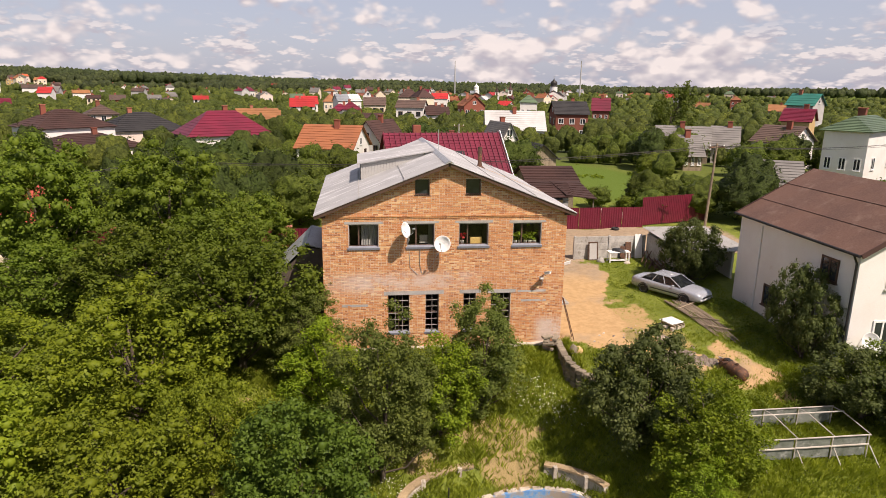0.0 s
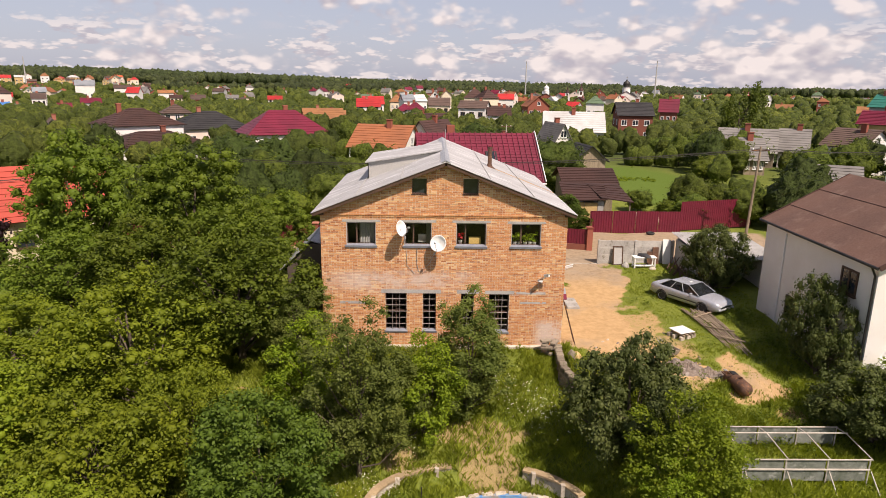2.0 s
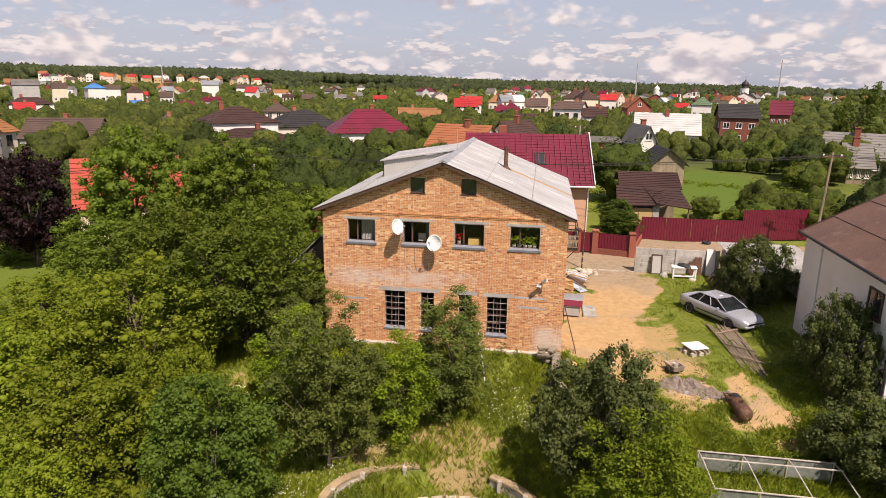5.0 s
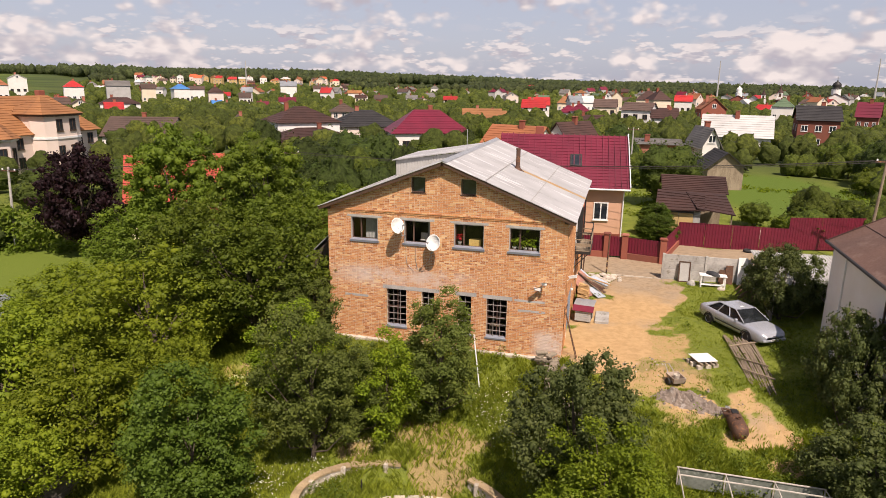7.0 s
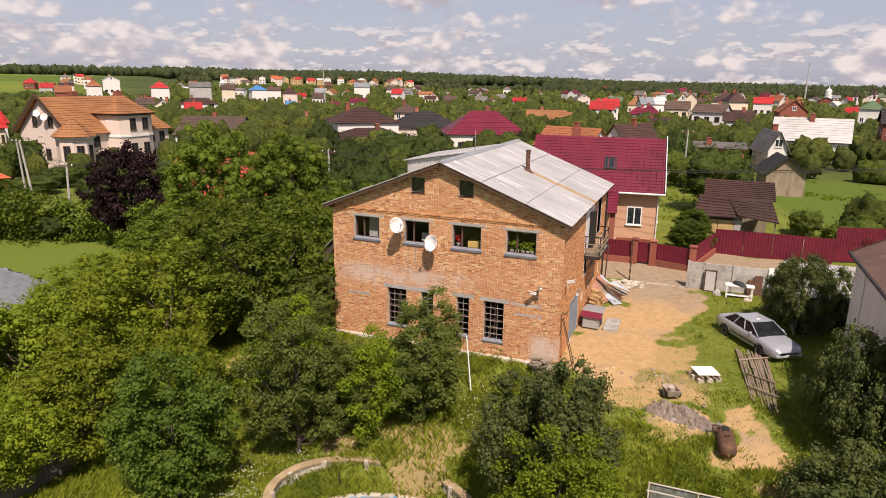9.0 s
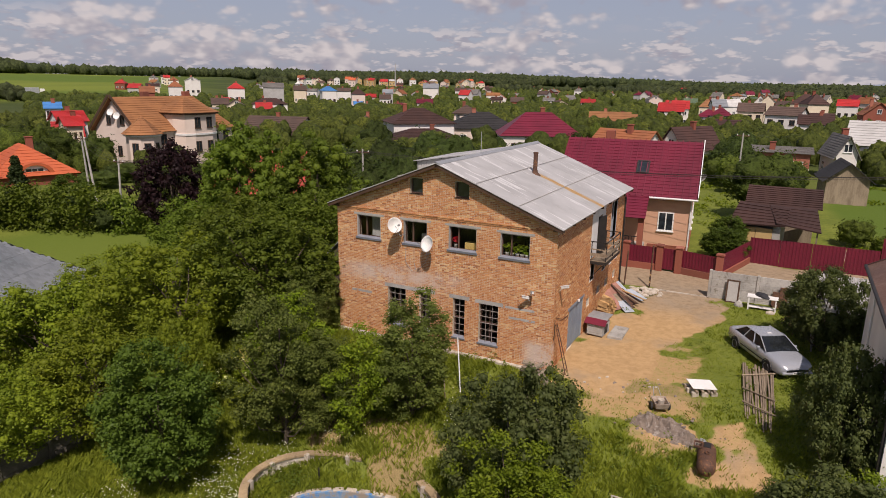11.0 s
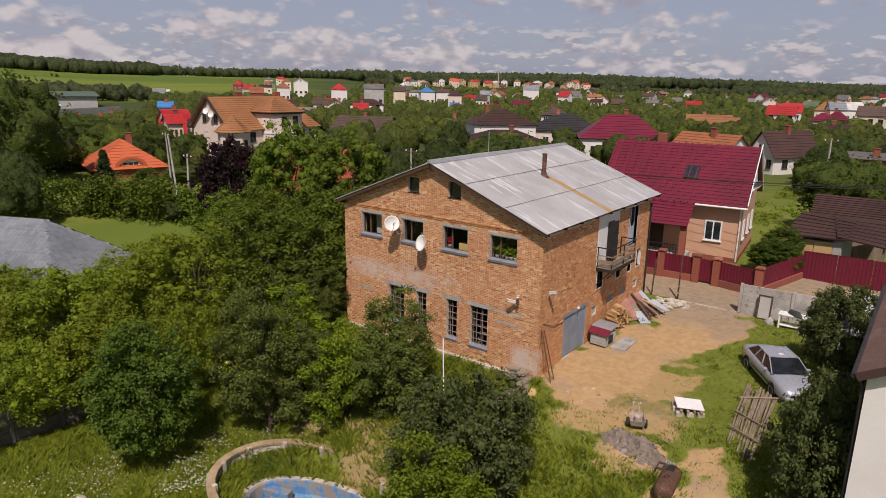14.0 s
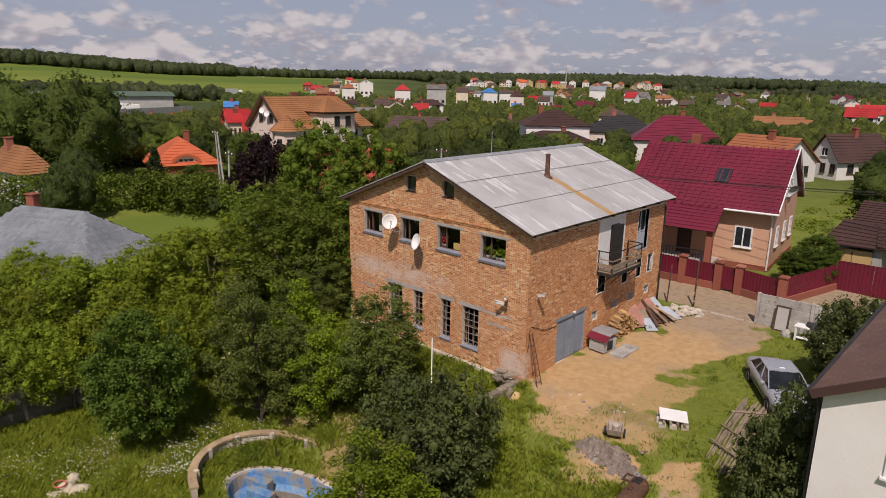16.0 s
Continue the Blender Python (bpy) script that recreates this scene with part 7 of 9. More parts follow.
security_camera((9.0, 30.42, 3.62), -35)
security_camera((9.22, 30.42, 3.90), 30)
security_camera((10.42, 31.25, 4.12), 80)
m = M().path([(2.9, 30.64, 5.2), (2.9, 30.64, 4.4), (3.0, 30.64, 4.0)], 0.012, 5).path([(3.75, 30.64, 4.95), (3.55, 30.64, 4.45), (3.25, 30.64, 4.15)], 0.01, 5)
m.path([(2.35, 30.64, 5.75), (2.42, 30.64, 4.3), (2.8, 30.64, 3.9)], 0.01, 5)
part("cable", m, GALVANISED, house, "loose pale wall cables", world=True)
m = M().path([(HX1 + 0.09, HY1 - 0.25, 6.5), (HX1 + 0.09, HY1 - 0.25, 0.4)], 0.05, 8)
part("downpipe", m, BLACK_METAL, house, "dark rear downpipe", world=True)
m = M()
for z0, y0, z1, y1 in ((2.7, 31.0, 2.2, 33.0), (2.62, 30.9, 1.6, 30.8)):
    m.path([(HX1 + 0.03, y0, z0), (HX1 + 0.05, (y0 + y1) / 2, (z0 + z1) / 2 - 0.15), (HX1 + 0.03, y1, z1)], 0.012, 5)
part("cable", m, BLACK_METAL, house, "slack black cable on the wall", world=True)

# garage doors
y0, y1, z0, z1 = GARAGE
g = part("garage_door", M().box(HX1 - 0.14, HX1 - 0.02, y0, y0 + 0.09, z0, z1).box(HX1 - 0.14, HX1 - 0.02, y1 - 0.09, y1, z0, z1).box(HX1 - 0.14, HX1 - 0.02, y0 + 0.09, y1 - 0.09, z1 - 0.09, z1), BLUE_GREY_PAINT, house, "blue-grey painted double garage door", world=True)
for k in range(2):
    a, b = y0 + 0.1 + k * (y1 - y0 - 0.2) / 2, y0 + 0.1 + (k + 1) * (y1 - y0 - 0.2) / 2 - 0.015
    leaf = M().box(HX1 - 0.10, HX1 - 0.06, a, b, z0 + 0.03, z1 - 0.1)
    n = 4
    for i in range(n):
        p, q = lerp(a, b, i / n) + 0.012, lerp(a, b, (i + 1) / n) - 0.012
        leaf.box(HX1 - 0.062, HX1 - 0.045, p, q, z0 + 0.06, z1 - 0.13)
    for j in range(11):
        c = lerp(a + 0.3, b - 0.3, 0.5)
        leaf.box(HX1 - 0.05, HX1 - 0.032, c - 0.14, c + 0.14, z0 + 0.15 + j * 0.16, z0 + 0.22 + j * 0.16)
    part("leaf", leaf, BLUE_GREY_PAINT, g, "boarded door leaf", world=True)
part("lintel", M().box(HX1 - 0.1, HX1 + 0.02, y0 - 0.15, y1 + 0.15, z1 + 0.01, z1 + 0.16), BLUE_GREY_PAINT, house, "steel door lintel", world=True)
part("lamp", M().lathe([(0.0, 0.0), (0.06, 0.0), (0.07, 0.09), (0.0, 0.12)], (HX1 + 0.1, 34.4, 2.5), 10), WHITE_PAINT, house, "small white door lamp", world=True)

# balcony, its door and the white panel
part("white_panel", M().box(HX1, HX1 + 0.02, 36.36, BALCONY_DOOR[0], 4.24, 6.72).box(HX1, HX1 + 0.02, BALCONY_DOOR[1], 38.92, 4.24, 6.72).box(HX1, HX1 + 0.02, BALCONY_DOOR[0], BALCONY_DOOR[1], BALCONY_DOOR[3], 6.72), WHITE_PAINT, house, "white panelled wall round the balcony door", world=True)
part("balcony_door", M().cbox(0, 0.06, 0, 0.86, 0, 1.98, 0.01).turn(pose(HX1 + 0.03, 37.47, 4.3, 0, 0, -12)), BLACK_METAL, house, "black steel balcony door, ajar", world=True)
BX, B0, B1, BZ = 11.05, 36.35, 39.35, 4.14
bal = part("balcony", M().box(HX1, BX, B0, B1, BZ - 0.02, BZ).box(HX1, BX, B0, B0 + 0.08, BZ - 0.16, BZ - 0.02).box(HX1, BX, B1 - 0.08, B1, BZ - 0.16, BZ - 0.02).box(BX - 0.08, BX, B0 + 0.08, B1 - 0.08, BZ - 0.16, BZ - 0.02), BLACK_METAL, house, "dark steel balcony with plank rails", world=True)
for i in range(8):
    part("plank", M().box(HX1 + 0.03, BX - 0.02, lerp(B0, B1, i / 8) + 0.01, lerp(B0, B1, (i + 1) / 8) - 0.01, BZ, BZ + 0.03), OLD_WOOD, bal, world=True)
for x, y in ((HX1 + 0.04, B0 + 0.04), (BX - 0.04, B0 + 0.04), (BX - 0.04, B1 - 0.04), (HX1 + 0.04, B1 - 0.04), (BX - 0.04, lerp(B0, B1, 0.5))):
    part("post", M().box(x - 0.025, x + 0.025, y - 0.025, y + 0.025, BZ, BZ + 1.02), BLACK_METAL, bal, world=True)
for z, mat, h in ((BZ + 1.02, BLACK_METAL, 0.05), (BZ + 0.28, OLD_WOOD, 0.16), (BZ + 0.62, OLD_WOOD, 0.05)):
    part("rail", M().box(HX1, BX, B0, B0 + 0.035, z, z + h).box(BX - 0.035, BX, B0 + 0.035, B1 - 0.035, z, z + h).box(HX1, BX, B1 - 0.035, B1, z, z + h), mat, bal, world=True)
for y in (B0 + 0.1, B1 - 0.1, (B0 + B1) / 2):
    part("strut", M().path([(HX1, y, BZ - 0.95), (BX - 0.1, y, BZ - 0.12)], 0.025, 6), BLACK_METAL, bal, world=True)
# side windows and vents
for i, (a, b, u, v) in enumerate(SIDE_WINDOWS + SIDE_SMALL):
    w, h = b - a, v - u
    f = part("window", frame_mesh(w, h, 0.06, 0.08, (w / 2,) if i == 0 else (), (h * 0.45,) if i == 0 else ()), FRAME_BLUE if i == 0 else FRAME_BROWN, house, "tall pale blue side window" if i == 0 else "small side window with white reveal")
    f.matrix_basis = Matrix.Translation(Vector((HX1 - 0.14, a, u)) - house.location) @ pose(0, 0, 0, 0, 0, 90)
    part("pane", M().box(0.02, w - 0.02, 0.03, 0.05, 0.02, h - 0.02), GLASS, f)
    if i == 0:
        part("panel", M().box(0.06, w - 0.06, 0.0, 0.03, 0.06, h * 0.42), FRAME_BLUE, f)
    part("reveal", M().box(-0.05, 0.0, -0.16, 0.06, -0.05, h + 0.05).box(w, w + 0.05, -0.16, 0.06, -0.05, h + 0.05).box(0, w, -0.16, 0.06, -0.05, 0.0), WHITE_PAINT if i else FRAME_BLUE, f)
for a, b, u, v in VENTS:
    vent = part("vent", M().box(HX1 - 0.2, HX1 - 0.15, a, b, u, v), GREY_RENDER, house, "grey louvred wall vent", world=True)
    for k in range(5):
        z = lerp(u, v, (k + 0.5) / 5)
        part("slat", M().slab((HX1 - 0.14, a, z + 0.03), (HX1 - 0.06, a, z - 0.03), (HX1 - 0.06, b, z - 0.03), (HX1 - 0.14, b, z + 0.03), 0.012), GREY_RENDER, vent, world=True)


def potted_plant(x, y, z, s, seed, leafmat, label):
    p = thing("potted_plant", label, "plant", (x, y, z), group="window plants")
    part("pot", M().lathe([(0.0, 0), (0.07, 0), (0.10, 0.16), (0.105, 0.17), (0.09, 0.165), (0.0, 0.15)], (0, 0, 0), 12), WHITE_PAINT, p, smooth=True)
    rng = np.random.default_rng(seed)
    spots = rng.normal(0, 1, (8, 3)) * [0.10 * s, 0.06 * s, 0.12 * s] + [0, 0, 0.18 + 0.22 * s]
    part("leaves", quads_mesh("leaves", leaf_cloud(rng, spots, 9, 0.1, 0.12)), leafmat, p)


for i, x in enumerate((7.70, 7.95, 8.22, 8.45, 8.68)):
    potted_plant(x, HY0 + 0.33, 5.30, 0.9 + 0.25 * (i % 3), 60 + i, LEAF_BRIGHT, "green potted plant on the window sill")
FLOWER_RED = foliage("red_petals", (0.55, 0.02, 0.03), (0.4, 0.02, 0.03))
potted_plant(5.02, HY0 + 0.33, 5.35, 1.0, 71, FLOWER_RED, "red flowering potted plant on the sill")
solid("cardboard_box", M().cbox(5.45, 6.05, HY0 + 0.45, HY0 + 0.8, 5.30, 5.62, 0.01), surface("yellow_card", (0.55, 0.40, 0.14), (0.46, 0.33, 0.11), 2, 20, 0.85), "yellow cardboard box behind the window", "box")
solid("office_chair", M().cbox(2.95, 3.35, HY0 + 0.6, HY0 + 0.68, 5.42, 5.75, 0.03).cbox(2.93, 3.37, HY0 + 0.6, HY0 + 1.0, 5.33, 5.40, 0.02), GREY_RENDER, "pale chair back behind the window", "chair")
solid("storage_shelf", M().box(6.55, 7.45, HY0 + 0.7, HY0 + 1.1, 1.2, 1.25).box(6.55, 7.45, HY0 + 0.7, HY0 + 1.1, 0.2, 0.25).box(6.55, 6.6, HY0 + 0.7, HY0 + 1.1, 0.25, 1.2).box(7.4, 7.45, HY0 + 0.7, HY0 + 1.1, 0.25, 1.2), OLD_WOOD, "wooden shelf with clutter inside the window", "shelf")


def annex():
    """Sheet-metal lean-to on the house's garden side."""
    a = thing("annex", "small lean-to with a grey sheet roof beside the house", "shed", (-3.0, 34.0, 0.1))
    part("wall", M().prism([(-4.0, -0.2), (-1.85, -0.2), (-1.85, 4.6), (-2.7, 4.75), (-4.0, 3.45)], "y", 33.2, 37.5), surface("brown_grey_sheet", (0.16, 0.125, 0.105), (0.12, 0.095, 0.08), 1, 15, 0.5, 0.3, 0.1), a, "dark sheet-clad front", world=True)
    part("roof", M().slab((-2.7, 33.0, 4.9), (-2.7, 37.7, 4.9), (-4.35, 37.7, 3.3), (-4.35, 33.0, 3.3), -0.05).slab((-1.8, 33.0, 4.68), (-1.8, 37.7, 4.68), (-2.7, 37.7, 4.9), (-2.7, 33.0, 4.9), -0.05), GALVANISED, a, "bright grey sheet roof", world=True)


annex()


# ---- the yard ----
def car():
    """A silver four-door saloon with rounded bumpers, parked on the grass."""
    ang = math.degrees(math.atan2(-0.84, 0.541))
    c = thing("car", "silver four-door saloon car parked on the grass", "car", (19.0, 36.4, land(19.0, 36.4) - 0.03), ang)
    c.scale = (0.99, 0.97, 0.93)
    paint = surface("silver_car_paint", (0.40, 0.42, 0.46), (0.36, 0.38, 0.42), 0.6, 40, 0.28, 0.25, 0.0, spec=0.6)
    L, W = 4.75, 1.76
    # side outline: (x, z) along the body, nose at +x
    secs = [(-2.40, 0.42, 0.82, 0.62), (-2.34, 0.30, 0.95, 0.76), (-2.1, 0.24, 1.02, 0.83), (-1.8, 0.22, 1.04, 0.86), (-1.2, 0.22, 1.02, 0.88), (0.0, 0.22, 0.98, 0.88), (0.9, 0.22, 0.98, 0.88), (1.5, 0.22, 0.95, 0.88), (1.95, 0.22, 0.90, 0.85), (2.20, 0.24, 0.83, 0.78), (2.34, 0.30, 0.72, 0.66), (2.39, 0.40, 0.62, 0.54)]
    m = M()
    n = 14
    for x, zb, zt, hw in secs:
        for j in range(n):
            a = 2 * math.pi * j / n + math.pi / n
            cx, sx = math.cos(a), math.sin(a)
            px = hw * math.copysign(abs(cx) ** 0.35, cx)
            pz = (zb + zt) / 2 + (zt - zb) / 2 * math.copysign(abs(sx) ** 0.45, sx)
            m.v.append((x, px, pz))
    for i in range(len(secs) - 1):
        for j in range(n):
            a, b = i * n + j, i * n + (j + 1) % n
            m.f.append((a, b, b + n, a + n))
    m.f.append(tuple(range(n)))
    m.f.append(tuple(range((len(secs) - 1) * n, len(secs) * n))[::-1])
    body = part("body", m, paint, c, smooth=True)
    # cabin: roof plate, pillars, glass
    base = [(-1.75, 0.76), (1.08, 0.79)]
    top = [(-1.02, 0.59), (0.22, 0.61)]
    zb, zt = 0.96, 1.43
    V = {}
    for k, (x, h) in enumerate(base):
        V["b", k, -1], V["b", k, 1] = Vector((x, -h, zb)), Vector((x, h, zb))
    for k, (x, h) in enumerate(top):
        V["t", k, -1], V["t", k, 1] = Vector((x, -h, zt)), Vector((x, h, zt))
    roof = M()
    rows = 6
    for i in range(rows + 1):
        u = i / rows
        x = lerp(top[0][0] - 0.04, top[1][0] + 0.04, u)
        h = lerp(top[0][1], top[1][1], u) + 0.02
        for j in range(7):
            s = -1 + j / 3
            roof.v.append((x, s * h, zt + 0.045 * (1 - s * s) * (1 - (2 * u - 1) ** 4) - 0.01 * (2 * u - 1) ** 2))
    for i in range(rows):
        for j in range(6):
            a = i * 7 + j
            roof.f.append((a, a + 1, a + 8, a + 7))
    part("roof", roof, paint, c, smooth=True)
    gl = glass_material("car_glass", (0.012, 0.014, 0.016))
    part("windscreen", M().add([V["b", 1, -1], V["b", 1, 1], V["t", 1, 1], V["t", 1, -1]], [(0, 1, 2, 3)]), gl, c)
    part("rear_window", M().add([V["b", 0, 1], V["b", 0, -1], V["t", 0, -1], V["t", 0, 1]], [(0, 1, 2, 3)]), gl, c)
    for s in (-1, 1):
        b0, b1, t0, t1 = V["b", 0, s], V["b", 1, s], V["t", 0, s], V["t", 1, s]
        part("side_windows", M().add([b0, b1, t1, t0], [(0, 1, 2, 3)]), gl, c)
        out = Vector((0, s * 0.012, 0.004))
        pil = M()
        for u in (0.0, 0.30, 0.62, 1.0):
            pil.path([b0.lerp(b1, u) + out, t0.lerp(t1, u) + out], 0.028, 5)
        pil.path([t0 + out, t1 + out], 0.022, 5)
        part("pillars", pil, paint, c)
        part("mirror", M().cbox(0.55, 0.68, s * 0.92 - 0.09, s * 0.92 + 0.09, 0.95, 1.07, 0.03), paint, c)
        part("headlight", M().lathe([(0.0, 0.05), (0.11, 0.03), (0.14, 0.0)], (0, 0, 0), 14).turn(pose(2.22, s * 0.58, 0.66, 0, 78, s * 18)), WIN_WHITE, c, "clear oval headlight", True)
        part("tail_light", M().cbox(-2.36, -2.25, s * 0.56 - 0.16, s * 0.56 + 0.16, 0.66, 0.80, 0.03), ROOFS["red"], c)
        part("sill_trim", M().cbox(-0.95, 1.0, s * 0.885 - 0.012, s * 0.885 + 0.012, 0.50, 0.56, 0.006), BLACK_METAL, c)
        for x in (-1.42, 1.36):
            w = part("wheel", M().lathe([(0.0, -0.1), (0.20, -0.1), (0.31, -0.09), (0.325, -0.05), (0.325, 0.05), (0.31, 0.09), (0.20, 0.1), (0.0, 0.1)], (0, 0, 0), 20, "y"), RUBBER, c, smooth=True)
            w.location = (x, s * 0.80, 0.32)
            part("rim", M().lathe([(0.0, 0.0), (0.05, 0.012), (0.19, 0.004), (0.21, -0.02)], (0, s * 0.1, 0), 16, "y"), GALVANISED, w)
            part("arch", M().path([(x + 0.37 * math.cos(a), s * 0.875, 0.32 + 0.37 * math.sin(a)) for a in np.linspace(0.0, math.pi, 9)], 0.03, 5), BLACK_METAL, c, "dark wheel arch lip")
    part("grille", M().lathe([(0.0, 0.03), (0.16, 0.02), (0.2, 0.0)], (0, 0, 0), 14).turn(pose(2.36, 0, 0.58, 0, 85, 0) @ Matrix.Diagonal((0.55, 1.5, 1, 1))), BLACK_METAL, c, "dark oval grille")
    part("bumper", M().cbox(2.28, 2.42, -0.72, 0.72, 0.34, 0.5, 0.05).cbox(-2.42, -2.28, -0.74, 0.74, 0.4, 0.6, 0.05), paint, c)
    part("number_plate", M().cbox(2.415, 2.43, -0.26, 0.26, 0.40, 0.51, 0.004), WHITE_PAINT, c)
    for k in range(7):
        part("plate_bar", M().box(2.43, 2.433, -0.2 + 0.06 * k, -0.165 + 0.06 * k, 0.42, 0.49), BLACK_METAL, c)
    part("roof_sign", M().cbox(-0.12, 0.02, -0.12, 0.1, 1.43, 1.47, 0.015), WHITE_PAINT, c, "white thing lying on the roof")


car()


def wall_panels():
    """Precast concrete fence between yard and lane: posts with slabs between."""
    f = thing("concrete_fence", "grey precast concrete slab fence along the lane", "fence", (18.0, 44.4, 0.6))
    xs = [15.45, 18.05, 20.7]
    for x in xs:
        part("post", M().cbox(x - 0.08, x + 0.08, 44.30, 44.48, 0.2, 2.45, 0.015), CONCRETE, f, world=True)
    for a, b in zip(xs, xs[1:]):
        for k in range(4):
            part("slab", M().cbox(a + 0.085, b - 0.085, 44.36, 44.42, 0.42 + 0.5 * k, 0.91 + 0.5 * k, 0.012), CONCRETE, f, world=True)
    s = thing("lean_to_shed", "low concrete-sided shed with a corrugated grey roof", "shed", (22.0, 41.5, 0.7))
    for k in range(3):
        y = 44.2 - 2.0 * k
        for j in range(4):
            part("slab", M().cbox(20.82, 20.9, y - 1.95, y, 0.4 + 0.55 * j, 0.94 + 0.55 * j, 0.012), CONCRETE, s, world=True)
    part("wall", M().box(20.92, 25.6, 44.1, 44.25, 0.3, 2.9).box(24.4, 24.55, 39.0, 44.1, 0.3, 2.7), WHITE_RENDER, s, world=True)
    m = M()
    n = 26
    for i in range(n):
        x0, x1 = lerp(20.55, 25.4, i / n), lerp(20.55, 25.4, (i + 1) / n)
        xm = (x0 + x1) / 2
        for a, b, za, zb in ((x0, xm, 0.0, 0.05), (xm, x1, 0.05, 0.0)):
            m.slab((a, 38.2, 2.72 + za), (b, 38.2, 2.72 + zb), (b, 44.5, 3.02 + zb), (a, 44.5, 3.02 + za), 0.02)
    part("roof", m, surface("asbestos_sheet", (0.47, 0.46, 0.44), (0.33, 0.32, 0.30), 1, 12, 0.9, bump=0.4, dirt=(0.2, 0.18, 0.14)), s, "corrugated pale grey sheets", world=True)


wall_panels()


def leaning(name, x, y, w, h, t, tilt, rz, mat, label, cat, group=""):
    z = land(x, y)
    return solid(name, M().cbox(-w / 2, w / 2, -t, 0, 0, h, 0.01).turn(pose(x, y, z, tilt, 0, rz)), mat, label, cat, group)


d = thing("old_door", "old glazed door leaning on the concrete fence", "door", (16.4, 44.0, land(16.4, 44.0)))
d.matrix_basis = pose(16.4, 43.95, land(16.4, 44), -9, 0, 0)
part("frame", frame_mesh(0.72, 1.35, 0.08, 0.06), DARK_WOOD, d)
part("pane", M().box(0.08, 0.64, 0.02, 0.035, 0.08, 1.27), GREY_RENDER, d, "dusty pale pane")
leaning("white_board", 20.2, 44.05, 0.55, 1.75, 0.05, -10, 0, WHITE_PAINT, "tall white board leaning on the concrete fence", "board")
leaning("brown_board", 19.45, 44.1, 0.45, 1.2, 0.04, -9, 4, RUST, "rusty brown sheet leaning on the fence", "board")
leaning("brown_board", 19.05, 44.12, 0.4, 0.9, 0.04, -9, -4, RUST, "short rusty sheet leaning on the fence", "board")
t = thing("work_table", "white-topped table with a dark cover on it", "table", (18.4, 43.4, land(18.4, 43.4)))
part("tabletop", M().cbox(-0.8, 0.8, -0.32, 0.32, 0.72, 0.78, 0.01), WHITE_PAINT, t)
for x in (-0.7, 0.7):
    for y in (-0.25, 0.25):
        part("leg", M().box(x - 0.04, x + 0.04, y - 0.04, y + 0.04, 0, 0.72), WHITE_PAINT, t)
part("shelf", M().box(-0.7, 0.7, -0.2, 0.2, 0.12, 0.16), WHITE_PAINT, t)


def lump(name, at, size, mat, label, cat, seed, squash=0.6, n=12, group=""):
    """An uneven rounded heap or stone."""
    rng = random.Random(seed)
    m = M()
    rings = 7
    off = (rng.random() * 20, rng.random() * 20, 0)
    for i in range(rings):
        e = math.pi / 2 * i / (rings - 1)
        for j in range(n):
            a = 2 * math.pi * j / n
            r = math.cos(e) * (1 + 0.35 * noise.noise((math.cos(a) * 1.6 + off[0], math.sin(a) * 1.6 + off[1], e)))
            m.v.append((size[0] * r * math.cos(a), size[1] * r * math.sin(a), size[2] * math.sin(e) * (1 + 0.3 * noise.noise((math.cos(a) + off[1], math.sin(a) + off[0], e * 2)))))
    for i in range(rings - 1):
        for j in range(n):
            a, b = i * n + j, i * n + (j + 1) % n
            m.f.append((a, b, b + n, a + n))
    m.turn(pose(*at, 0, 0, rng.uniform(0, 360)))
    return solid(name, m, mat, label, cat, group, smooth=n > 12)


TARP = surface("black_tarpaulin", (0.03, 0.032, 0.035), (0.05, 0.05, 0.052), 3, 14, 0.5, bump=0.6)
lump("tarpaulin", (18.35, 43.4, land(18.4, 43.4) + 0.78), (0.55, 0.22, 0.22), TARP, "crumpled black tarpaulin on the table", "tarpaulin", 3, n=18)
lump("boulder", (17.2, 43.6, land(17.2, 43.6) - 0.05), (0.32, 0.25, 0.35), CONCRETE, "pale boulder beside the concrete fence", "stone", 5)
lump("boulder", (18.9, 42.9, land(18.9, 42.9) - 0.05), (0.25, 0.2, 0.22), CONCRETE_PALE, "small pale boulder in the grass", "stone", 6)
for i in range(16):
    rng = random.Random(i + 40)
    x, y = 20.2 + rng.uniform(-0.3, 0.4), 41.6 + rng.uniform(-1.2, 1.2)
    z = land(x, y)
    a = rng.uniform(50, 110)
    dx, dy = math.cos(math.radians(a)) * 0.9, math.sin(math.radians(a)) * 0.9
    solid("scrap_bar", M().path([(x - dx, y - dy, z + 0.1 + rng.random() * 0.3), (x + dx, y + dy, z + 0.25 + rng.random() * 0.55)], 0.035, 6), RUST, "rusty steel section in the scrap heap", "scrap metal", "scrap heap")

